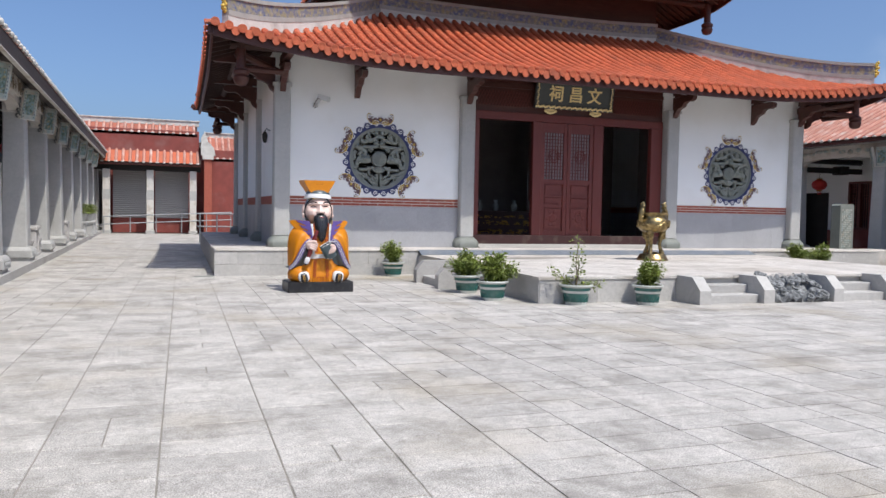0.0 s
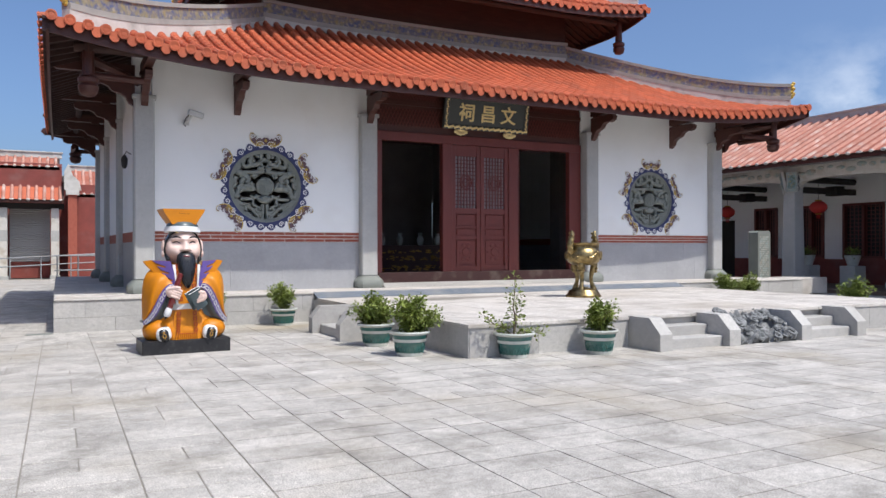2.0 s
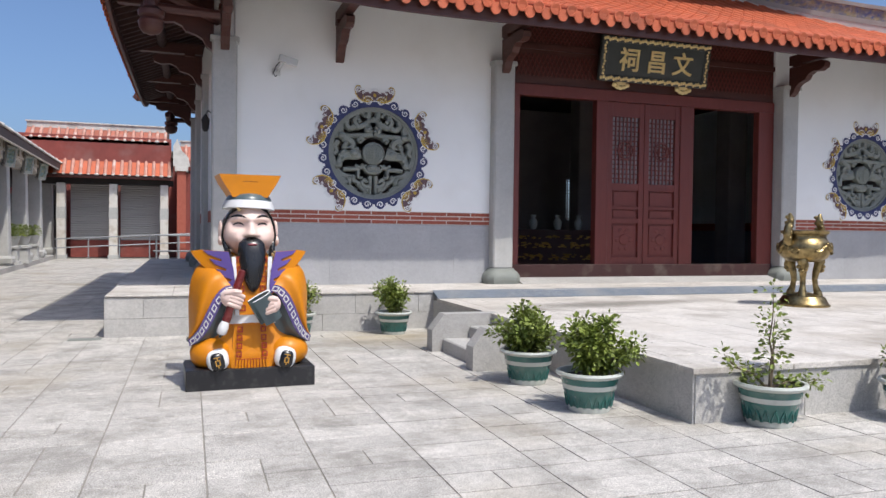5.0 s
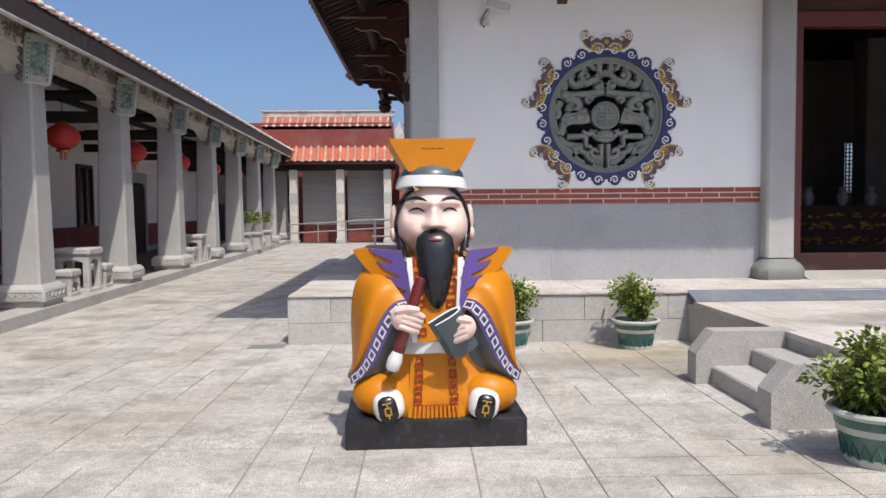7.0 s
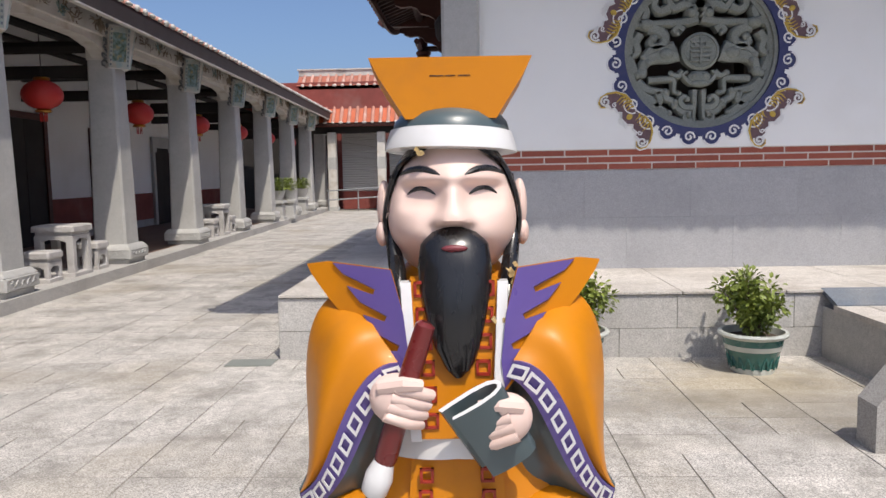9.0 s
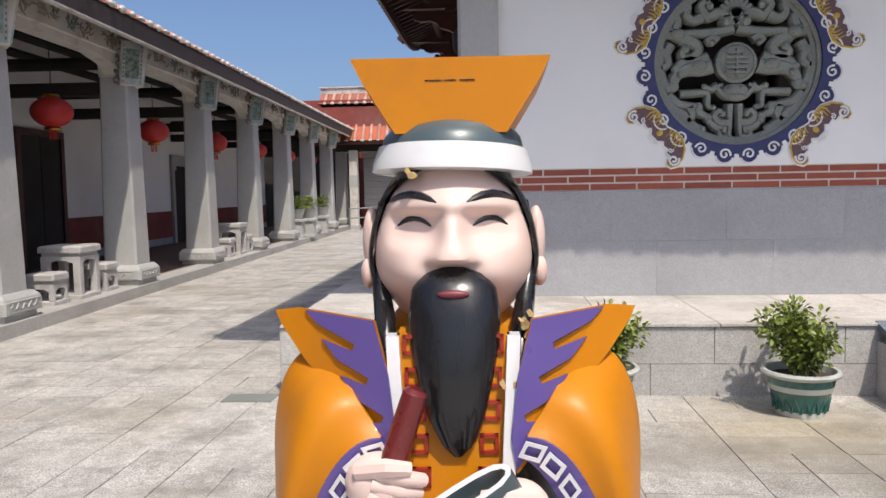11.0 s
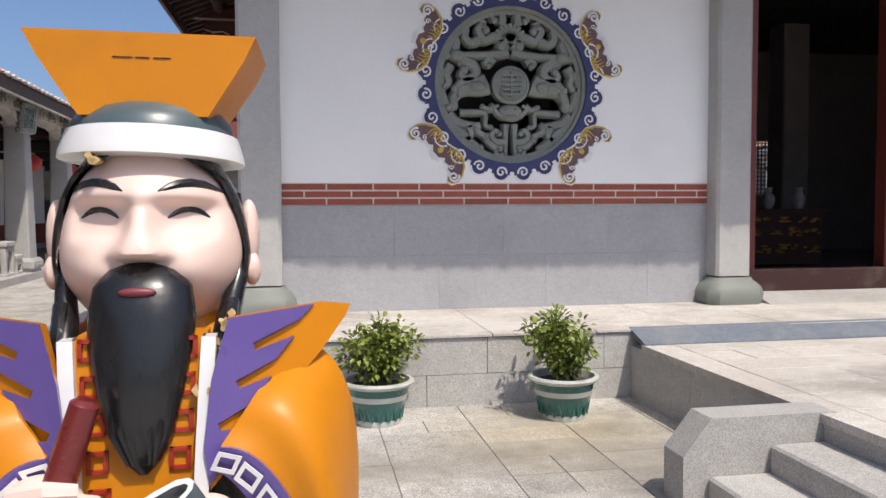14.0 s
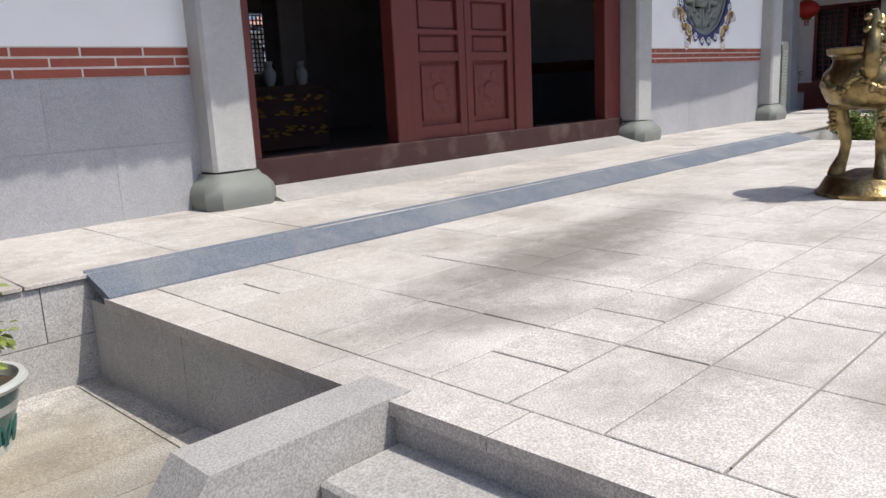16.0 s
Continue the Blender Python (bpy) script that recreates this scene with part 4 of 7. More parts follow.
def gallery_column():
    c = thing("gallery_column", "tapering square grey granite gallery column with carved base", "column", group="gallery columns")
    g = Geo()
    a, b = 0.29, 0.235
    n = 0.035
    lo = [(-a + n, -a), (a - n, -a), (a, -a + n), (a, a - n), (a - n, a), (-a + n, a), (-a, a - n), (-a, -a + n)]
    hi = [(x * b / a, y * b / a) for x, y in lo]
    g.add([(x, y, 0.34) for x, y in lo] + [(x, y, 3.55) for x, y in hi], [tuple(range(7, -1, -1)), tuple(range(8, 16))] + [(i, (i + 1) % 8, 8 + (i + 1) % 8, 8 + i) for i in range(8)])
    part("shaft", g, COLUMN, c)
    g = Geo()
    g.box(-0.36, 0.36, -0.36, 0.36, 0.0, 0.09, c=0.02)
    g.box(-0.41, 0.41, -0.41, 0.41, 0.09, 0.27, c=0.025)
    g.lathe([(0.56, 0.27), (0.47, 0.34), (0.0, 0.34)], 4, m=pose(0, 0, 0, 0, 0, 45))
    for a in (0, 90, 180, 270):
        mm = pose(0, 0, 0, 0, 0, a)
        g.tube([mm @ Vector((-0.30 + 0.04 * k, -0.412, 0.18 + 0.04 * math.sin(k * 1.9))) for k in range(16)], 0.012, 5)
        g.box(-0.34, 0.34, -0.418, -0.405, 0.235, 0.25, m=mm)
        g.box(-0.34, 0.34, -0.418, -0.405, 0.11, 0.125, m=mm)
    part("base", g, COLUMN, c, "carved stone base")
    g = Geo()
    g.box(-0.24, 0.24, -0.24, 0.24, 3.55, 3.98)
    part("capital", g, BEAM, c)
    g = Geo()
    scroll, pictures, frames, border = Geo(), [], Geo(), Geo()
    g.box(-0.05, 0.26, -0.2, 0.2, 3.44, 4.05)
    for q in (-1, 1):
        # two pictures meeting at an angle, tipped towards the court
        tip = Matrix.Translation((0.27, q * 0.15, 3.44)) @ Matrix.Rotation(radians(q * 40), 4, "Z") @ Matrix.Rotation(radians(11), 4, "Y")
        g.box(-0.06, 0.02, -0.19, 0.19, -0.04, 0.70, m=tip)
        pictures.append(Geo().box(0.02, 0.03, -0.125, 0.125, 0.09, 0.58, m=tip))
        for p0, p1, q0, q1 in ((-0.18, -0.125, -0.02, 0.67), (0.125, 0.18, -0.02, 0.67), (-0.125, 0.125, -0.02, 0.09), (-0.125, 0.125, 0.58, 0.67)):
            frames.box(0.018, 0.045, p0, p1, q0, q1, m=tip)
        for e in (-1, 1):
            for k in range(9):
                border.box(0.044, 0.050, e * 0.152 - 0.012, e * 0.152 + 0.012, 0.02 + 0.073 * k, 0.055 + 0.073 * k, m=tip)
        for k in range(6):
            scroll.tube([tip @ Vector((-0.02 + 0.03 * math.cos(t), q * 0.23 + 0.035 * math.cos(t + k), 0.04 + 0.12 * k + 0.05 * math.sin(t))) for t in (0, 1, 2, 3, 4, 5)], 0.02, 6)
    part("picture_box", g, BEAM, c, "pale bracket box under the eaves")
    for p in pictures:
        part("picture", p, TURQ, c, "turquoise ceramic relief picture")
    part("picture_frame", frames, PAINTED, c, "patterned grey picture frame")
    part("frame_border", border, BLUESTONE, c, "dark painted border")
    part("scrollwork", scroll, CARVEDGREY, c, "weathered grey carved scrolls")
    return c


def lantern():
    c = thing("red_lantern", "round red cloth lantern with gold rims hung from a beam", "lantern", group="red lanterns")
    g = Geo()
    prof = []
    for k in range(13):
        t = -math.pi / 2 * 0.86 + math.pi * 0.86 * k / 12
        prof.append((0.31 * math.cos(t), 0.235 * math.sin(t)))
    n = 24
    g.lathe(prof, n)
    g.v = [(x * (1 - 0.02 * (i % 2)), y * (1 - 0.02 * (i % 2)), z) for i, (x, y, z) in enumerate(g.v)]
    part("shade", g, REDCLOTH, c, smooth=True)
    for z in (-0.26, 0.24):
        part("rim", Geo().lathe([(0.11, z - 0.02), (0.13, z), (0.11, z + 0.03)], 16), GOLD, c)
    part("cord", Geo().tube([(0, 0, 0.25), (0, 0, 1.36)], 0.008, 5), DARK, c)
    g = Geo()
    for k in range(8):
        a = k * math.pi / 4
        g.tube([(0.05 * math.cos(a), 0.05 * math.sin(a), -0.27), (0.05 * math.cos(a), 0.05 * math.sin(a), -0.42)], 0.009, 4)
    part("tassel", g, REDCLOTH, c)
    return c


GC = gallery_column()
SP = 3.8
COLS = [8.8 + SP * k for k in range(-6, 7)]
GC.matrix_basis = GAL @ pose(-0.42, COLS[0], 0.135)
for v in COLS[1:]:
    copy_thing(GC, GAL @ pose(-0.42, v, 0.135))
g = Geo()
g.box(-0.62, -0.22, -22, 31.3, 4.05, 4.42)
for v in COLS[:-1]:
    # arched soffit between the columns
    g.prism([(v + 0.24, 4.05), (v + SP - 0.24, 4.05), (v + SP - 0.24, 3.72), (v + SP - 0.5, 3.86), (v + SP - 1.05, 3.95), (v + 1.05, 3.95), (v + 0.5, 3.86), (v + 0.24, 3.72)], "x", -0.55, -0.29)
structure("gallery_beam", g, BEAM, "pale grey gallery beam with faded painted panels", "beam", m=GAL)
g = Geo()
ink = Geo()
green = Geo()
rndf = random.Random(31)


def strokes(g, v, z, n, spread, r):
    """A brushed motif: short crooked strokes that branch from one place."""
    for k in range(n):
        a = rndf.uniform(0, 2 * math.pi)
        p = Vector((-0.216, v + rndf.gauss(0, spread), z + rndf.gauss(0, 0.045)))
        pts = [p]
        for j in range(4):
            a += rndf.uniform(-0.9, 0.9)
            q = pts[-1] + Vector((0, 0.045 * math.cos(a), 0.035 * math.sin(a)))
            q.z = min(max(q.z, 4.07), 4.40)
            pts.append(q)
        g.tube(pts, [r, r * 1.3, r, r * 0.8, r * 0.4], 5)


for v in COLS[:-1]:
    strokes(ink, v + 0.62, 4.24, 26, 0.14, 0.013)
    strokes(ink, v + SP - 0.62, 4.24, 26, 0.14, 0.013)
    strokes(ink, v + 1.35, 4.25, 10, 0.10, 0.007)
    strokes(ink, v + 2.25, 4.22, 18, 0.17, 0.010)
    strokes(green, v + 1.95, 4.24, 8, 0.10, 0.016)
    for j in range(7):
        for k in range(3):
            ink.box(-0.222, -0.216, v + 1.05 + 0.028 * j, v + 1.061 + 0.028 * j, 4.16 + 0.06 * k, 4.205 + 0.06 * k)
structure("frieze_painting", ink, FRIEZE, "ink-brown brushed paintings along the gallery frieze", "relief", m=GAL)
structure("frieze_foliage", green, TURQ, "faded green painted foliage on the gallery frieze", "relief", m=GAL)
g = Geo()
for v in COLS:
    g.box(-4.0, -0.6, v - 0.1, v + 0.1, 3.4, 3.62)
    g.tube([(-4.0, v, 3.95), (-0.6, v, 3.95)], 0.11, 8)
for u in (-0.85, -1.8, -2.8):
    g.tube([(u, -22, 4.35), (u, 31.3, 4.35)], 0.09, 8)
structure("gallery_ties", g, DARK, "dark timber tie beams under the gallery roof", "beam", m=GAL)


def gallery_roof(name, m, u0, u1, v0, v1, z0, z1, pitch=0.34, material=OLDTILE, step=0.45):
    """A single tiled slope from the eave at u0 up to u1; the ridge lies at u1."""
    roof = thing(name, "weathered pink clay-tiled gallery roof with mortar-capped ridge", "roof", m=m, kind="structure")
    g = Geo()
    g.add([(u0, v0, z0 - 0.06), (u0, v1, z0 - 0.06), (u1, v1, z1 - 0.06), (u1, v0, z1 - 0.06), (u0, v0, z0), (u0, v1, z0), (u1, v1, z1), (u1, v0, z1)],
          [(0, 1, 2, 3), (7, 6, 5, 4), (0, 4, 5, 1), (2, 6, 7, 3), (0, 3, 7, 4), (1, 5, 6, 2)])
    part("boarding", g, EAVE, roof)
    g = Geo()
    n = int((v1 - v0) / pitch)
    a, b = Vector((u0, 0, z0)), Vector((u1, 0, z1))
    d = (b - a)
    sgn = 1 if u1 > u0 else -1
    up = Vector((-d.z * sgn, 0, d.x * sgn)).normalized()
    rows = max(1, int(d.length / step))
    ends = Geo()
    for i in range(n):
        v = v0 + (i + 0.5) * (v1 - v0) / n
        r = pitch * 0.21
        for j in range(rows):
            p = a + d * (j / rows) + Vector((0, v, 0)) - d.normalized() * 0.03
            q = a + d * ((j + 1.05) / rows) + Vector((0, v, 0))
            vs = []
            for e, k in ((p, 1.02), (q, 0.97)):
                vs += [e + Vector((0, r * k * math.cos(math.pi * c / 4), 0)) + up * (r * k * math.sin(math.pi * c / 4) + 0.01) for c in range(5)]
            g.add(vs, [(c, c + 1, c + 6, c + 5) for c in range(4)] + [(4, 3, 2, 1, 0)], 1)
            w = pitch / 2
            g.add([p + Vector((0, w * 0.45, 0)) + up * 0.03, p + Vector((0, w * 1.55, 0)) + up * 0.03, q + Vector((0, w * 1.55, 0)) + up * 0.006, q + Vector((0, w * 0.45, 0)) + up * 0.006], [(0, 1, 2, 3)])
        e = a + Vector((0, v, 0)) - d.normalized() * 0.04
        ends.ball(e + up * 0.035, (0.05, pitch * (0.25 + 0.06 * math.sin(i * 2.3)), 0.05 + 0.012 * math.sin(i * 1.7)), 8, 6)
    tagged(part("roof_tiles", g, [material, ROLLTILE], roof), kind="stuff")
    tagged(part("eave_ends", ends, LIME, roof, "lime-mortared tile ends"), kind="stuff")
    g = Geo()
    g.box(u1 - 0.16, u1 + 0.16, v0 - 0.1, v1 + 0.1, z1 - 0.1, z1 + 0.16)
    g.box(u1 - 0.22, u1 + 0.22, v0 - 0.15, v1 + 0.15, z1 + 0.16, z1 + 0.22)
    part("ridge", g, LIME, roof, "pale mortar ridge")
    g = Geo().box(u0 - 0.0 if sgn > 0 else u0 - 0.05, u0 + 0.05 if sgn > 0 else u0, v0, v1, z0 - 0.16, z0 - 0.05)
    part("fascia", g, TIMBER, roof)
    return roof


gallery_roof("roof_gallery", GAL, 0.28, -4.2, -22, 31.4, 4.50, 6.1)
g = Geo()
g.prism([(0.20, 4.19), (0.27, 4.19), (0.30, 4.44), (0.23, 4.44)], "y", -22, 31.4)
g.prism([(-0.25, 4.42), (0.22, 4.42), (0.22, 4.45), (-0.25, 4.47)], "y", -22, 31.4)
structure("eave_board", g, SOFFIT, "dark weathered eave board along the gallery", "eaves", m=GAL)
structure("eave_fillet", Geo().box(0.19, 0.285, -22, 31.4, 4.165, 4.19), BEAM, "thin white painted fillet under the eave board", "trim", m=GAL)
L0 = lantern()
L0.matrix_basis = GAL @ pose(-0.85, COLS[5] + 2.4, 2.98)
for v in COLS[1:5] + COLS[6:-1]:
    copy_thing(L0, GAL @ pose(-0.85, v + 2.4, 2.98))

# far building that closes the court
FY = 46.2
g = Geo()
g.box(-9, 1.4, FY, FY + 0.3, 3.86, 5.9)
# near-black sheet: the gallery end's shade is put into its colour
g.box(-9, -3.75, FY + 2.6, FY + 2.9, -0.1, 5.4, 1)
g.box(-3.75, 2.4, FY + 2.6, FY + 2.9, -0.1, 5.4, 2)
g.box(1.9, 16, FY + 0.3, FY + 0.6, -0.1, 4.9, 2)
structure("far_wall", g, [REDWALL, DARK, REDWALL], "red wall closing the court, with a dark sheet for the shaded gallery end", "wall")
m_far = Matrix.Translation((0, FY, 0)) @ pose(0, 0, 0, 0, 0, 90)
gallery_roof("roof_far_porch", m_far, -0.5, 0.35, -1.5, 5.0, 4.02, 5.1, 0.36, TILE, 0.9)
gallery_roof("roof_far_main", m_far, 0.0, 0.7, -1.3, 5.0, 5.74, 6.35, 0.36, OLDTILE, 0.9)
g = Geo()
g.box(-4.4, 1.5, FY + 0.05, FY + 0.3, 3.55, 3.86)
structure("porch_beam", g, DARK, "dark beam over the porch", "beam")
for x in (-3.55, -1.25, 1.08):
    c = thing("porch_column", "square pale grey porch column", "column", group="porch columns")
    part("shaft", Geo().box(x - 0.19, x + 0.19, FY - 0.1, FY + 0.28, 0, 3.6, c=0.02), BEAM, c)
    part("band", Geo().box(x - 0.196, x + 0.196, FY - 0.106, FY + 0.286, 1.9, 2.45), COLUMN, c)
    part("base", Geo().box(x - 0.24, x + 0.24, FY - 0.15, FY + 0.33, -0.05, 0.16, c=0.02), COLUMN, c)
for a, b in ((-3.3, -1.48), (-1.02, 0.84)):
    k = 26
    sh = thing("roller_shutter", "closed grey roller shutter across the porch bay", "shutter", group="porch shutters")
    for i in range(k):
        z = 0.85 + i * 2.95 / k
        g = Geo().prism([(FY + 1.3, z), (FY + 1.27, z + 0.03), (FY + 1.3, z + 2.95 / k), (FY + 1.34, z + 2.95 / k), (FY + 1.34, z)], "x", a, b)
        part("slat", g, SHUTTER, sh)
    tagged(part("low_wall", Geo().box(a, b, FY + 1.25, FY + 1.5, 0.0, 0.85), REDWALL), "low dark red brick wall under the shutter", "wall", "", "structure")
g = Geo()
g.box(1.68, 2.1, FY - 0.5, FY + 0.2, -0.05, 4.3)
structure("brick_pillar", g, BRICK, "tall orange brick pillar at the porch corner", "pillar")
g = Geo()
g.box(1.58, 2.2, FY - 0.6, FY + 0.3, 4.3, 4.55)
g.prism([(1.5, 4.55), (2.3, 4.55), (2.2, 5.0), (1.9, 5.3), (1.7, 5.9), (1.5, 5.5)], "y", FY - 0.5, FY + 0.2)
structure("gable_end", g, LIME, "weathered pale moulded gable end", "gable")
gallery_roof("roof_far_east", m_far, 0.3, 2.6, -16.0, -1.9, 4.4, 5.9, 0.36, OLDTILE, 0.9)

# ramp rails before the porch
rail = thing("ramp_railing", "grey steel tube railing along a ramp", "railing")
for i in range(6):
    x = -3.6 + i * 1.35
    part("post", Geo().tube([(x, FY - 0.9, 0.0), (x, FY - 0.9, 0.95 + 0.07 * i)], 0.03, 8), STEEL, rail)
for z in (0.5, 0.92):
    part("rail", Geo().tube([(-3.7, FY - 0.9, z), (3.2, FY - 0.9, z + 0.35)], 0.03, 8), STEEL, rail)
rail2 = thing("podium_railing", "grey steel tube railing round the podium steps", "railing")
for i in range(4):
    part("post", Geo().tube([(1.2 + i * 0.7, PY1 + 3.0, 0.0), (1.2 + i * 0.7, PY1 + 3.0, 1.25)], 0.03, 8), STEEL, rail2)
for z in (0.7, 1.25):
    part("rail", Geo().tube([(1.1, PY1 + 3.0, z), (3.4, PY1 + 3.0, z)], 0.03, 8), STEEL, rail2)

# gallery on the other side of the court
EX = 25.0
g = Geo()
g.box(EX - 0.6, EX + 4, -22, 46, -0.2, 0.1)
structure("east_floor", g, FLOORTILE, "brown tiled gallery floor", "floor")
g = Geo()
WX = 28.5
OPEN = ((26.9, 28.6, 0.1, 2.75), (24.6, 25.8, 1.1, 3.2), (22.4, 23.6, 1.1, 3.2), (19.9, 21.6, 1.1, 3.2), (15.9, 17.3, 1.1, 3.2), (12.0, 13.4, 1.1, 3.2))
ys = sorted(OPEN)
prev = -22
for a, b, z0, z1 in ys:
    g.box(WX, WX + 0.3, prev, a, 1.05, 6.2)
    g.box(WX - 0.01, WX + 0.29, prev, a, 0.1, 1.05, 1)
    g.box(WX, WX + 0.3, a, b, z1, 6.2)
    if z0 > 0.5:
        g.box(WX - 0.01, WX + 0.29, a, b, 0.1, z0, 1)
    prev = b
g.box(WX, WX + 0.3, prev, 46, 1.05, 6.2)
g.box(WX - 0.01, WX + 0.29, prev, 46, 0.1, 1.05, 1)
# near-black block stands in for the unlit depth behind the openings
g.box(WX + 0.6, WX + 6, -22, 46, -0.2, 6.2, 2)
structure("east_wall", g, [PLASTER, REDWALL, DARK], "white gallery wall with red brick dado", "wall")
for i, (a, b, z0, z1) in enumerate(OPEN[1:]):
    w = thing("window_%d" % (i + 1), "dark red timber window with lattice shutters", "window", kind="structure")
    g = Geo()
    for y0, y1, za, zb in ((a, a + 0.09, z0, z1), (b - 0.09, b, z0, z1), (a, b, z0, z0 + 0.09), (a, b, z1 - 0.09, z1), ((a + b) / 2 - 0.05, (a + b) / 2 + 0.05, z0, z1)):
        g.box(WX - 0.05, WX + 0.12, y0, y1, za, zb)
    part("window_frame", g, DOORRED, w)
    g = Geo()
    for k in range(1, 9):
        y = a + 0.09 + (b - a - 0.18) * k / 9
        g.box(WX + 0.05, WX + 0.08, y - 0.012, y + 0.012, z0, z1)
    for k in range(1, 14):
        z = z0 + (z1 - z0) * k / 14
        g.box(WX + 0.052, WX + 0.078, a, b, z - 0.012, z + 0.012)
    part("lattice", g, DOORRED, w)
    part("pane", Geo().box(WX + 0.14, WX + 0.15, a, b, z0, z1), GLASS, w)
for k in range(-5, 7):
    copy_thing(GC, Matrix.Translation((EX + 0.1, 21.15 + 4.1 * k, 0.1)) @ pose(0, 0, 0, 0, 0, 180))
g = Geo()
g.box(EX - 0.1, EX + 0.3, -22, 46, 4.05, 4.4)
for k in range(-5, 6):
    v = 21.15 + 4.1 * k
    g.prism([(v + 0.24, 4.05), (v + 3.86, 4.05), (v + 3.86, 3.72), (v + 3.6, 3.86), (v + 3.0, 3.95), (v + 1.05, 3.95), (v + 0.5, 3.86), (v + 0.24, 3.72)], "x", EX - 0.03, EX + 0.23)
structure("east_beam", g, BEAM, "pale grey gallery beam with faded painted panels", "beam")
g = Geo()
for k in range(-5, 6):
    for j in range(9):
        g.ball((EX - 0.115, 21.15 + 4.1 * k + 0.55 + j * 0.38, 4.13 + random.uniform(0, 0.15)), (0.022, random.uniform(0.12, 0.24), random.uniform(0.05, 0.1)), 8, 5)
structure("east_beam_relief", g, PAINTED, "faded coloured relief carvings along the gallery beam", "relief")
g = Geo()
for k in range(-5, 7):
    v = 21.15 + 4.1 * k
    g.box(EX + 0.3, WX, v - 0.1, v + 0.1, 3.5, 3.72)
    g.tube([(EX + 0.3, v, 4.0), (WX, v, 4.0)], 0.12, 8)
    g.box(EX + 2.2, EX + 2.6, v - 0.25, v + 0.25, 3.45, 3.8)
g.tube([(EX + 1.4, -22, 4.25), (EX + 1.4, 46, 4.25)], 0.09, 8)
structure("east_ties", g, DARK, "dark timber tie beams under the gallery roof", "beam")
gallery_roof("roof_east", pose(EX, 0, 0), -0.75, 3.4, -22, 45.5, 4.55, 6.55, 0.40, OLDTILE, 2.2)
for y in (25.4, 21.1, 17.0, 13.0):
    copy_thing(L0, pose(EX + 1.4, y, 3.0))

# closing walls behind the start of the walk
g = Geo()
g.box(-8, 30, -24, -23.7, -0.2, 4.5)
structure("wall_south", g, PLASTER, "plain white wall closing the court", "wall")


# ---- steps ----


def front_stair(x0):
    """Three risers between two chamfered cheek walls, x0: outer edge of the first cheek."""
    s = thing("stone_stair", "granite stair of two steps between chamfered cheek walls", "stair", group="front stairs")
    for a in (x0, x0 + 1.36):
        g = Geo().prism([(10.43, -0.05), (10.43, 0.24), (10.66, PLAT + 0.008), (11.12, PLAT + 0.008), (11.12, -0.05)], "x", a, a + 0.23)
        part("cheek_wall", g, STONE, s)
    for i, y in enumerate((10.56, 10.86)):
        g = Geo().box(x0 + 0.23, x0 + 1.36, y, 11.2, -0.05, 0.152 * (i + 1), c=0.012)
        part("step", g, STONE, s)
    return s


front_stair(8.83)
front_stair(11.78)
side_stair = thing("side_stair", "granite side stair with chamfered cheek walls", "stair")
for a in (13.71, 15.175):
    g = Geo().prism([(5.22, -0.08), (5.22, 0.26), (5.38, PLAT + 0.006), (6.12, PLAT + 0.006), (6.12, -0.08)], "y", a, a + 0.22)
    part("cheek_wall", g, STONE, side_stair)
for i, x in enumerate((5.36, 5.72)):
    g = Geo().box(x, 6.10, 13.93, 15.175, -0.08, 0.152 * (i + 1), c=0.015)
    part("step", g, STONE, side_stair)

# carved slope between the front stairs
random.seed(5)
g = Geo()


def slope_pt(u, v):
    x = 10.43 + 1.30 * u
    y = 10.5 + 0.68 * v
    z = 0.02 + 0.40 * v
    f = noise.noise(Vector((x * 4.5, y * 6.0, 2.0)))
    f2 = noise.noise(Vector((x * 12, y * 13, 7.0)))
    return (x, y - 0.14 * abs(f) - 0.05 * f2, z - 0.05 + 0.20 * abs(f) + 0.08 * abs(f2))


g.sheet(slope_pt, 60, 40, 0, (0, 0.3, -0.3))
for k in range(46):
    u, v, r0, t0 = random.random(), random.random(), random.uniform(0.05, 0.12), random.uniform(0, 6.3)
    q = random.choice((-1, 1))
    pts = []
    for j in range(13):
        rr, t = r0 * (1 - 0.06 * j), t0 + q * j * 0.62
        x, y, z = slope_pt(min(max(u, 0.06), 0.94), min(max(v, 0.06), 0.94))
        px, pd = rr * math.cos(t), rr * math.sin(t)
        pts.append((min(max(x + px, 10.45), 11.71), y + pd * 0.86 - 0.03, z + pd * 0.5 + 0.035))
    g.tube(pts, [0.034 - 0.0018 * j for j in range(13)], 6)
part_slab = part("carved_slab", g, CARVEDGREY, None, smooth=True)
tagged(part_slab, "grey stone slope carved in deep cloud and dragon relief", "carving")

# ---- plaque ----
plaque = thing("name_plaque", "black lacquer name plaque with gilded frame and characters", "plaque", pose(11.05, 19.19, 4.49, 11, 0, 0))
part("board", Geo().box(-1.1, 1.1, -0.03, 0.03, 0.08, 0.78), BLACKBOARD, plaque)
g = Geo()
for a, b, c, d in ((-1.24, 1.24, 0.0, 0.12), (-1.24, 1.24, 0.74, 0.86), (-1.24, -1.1, 0.12, 0.74), (1.1, 1.24, 0.12, 0.74)):
    g.box(a, b, -0.06, 0.05, c, d, c=0.012)
part("frame", g, BLACKBOARD, plaque)
g = Geo()
for i in range(44):
    x = -1.2 + i * 2.4 / 43
    for z in (0.06, 0.80):
        g.ball((x, -0.062, z + 0.018 * math.sin(i * 2.1)), (0.034, 0.014, 0.036), 7, 5)
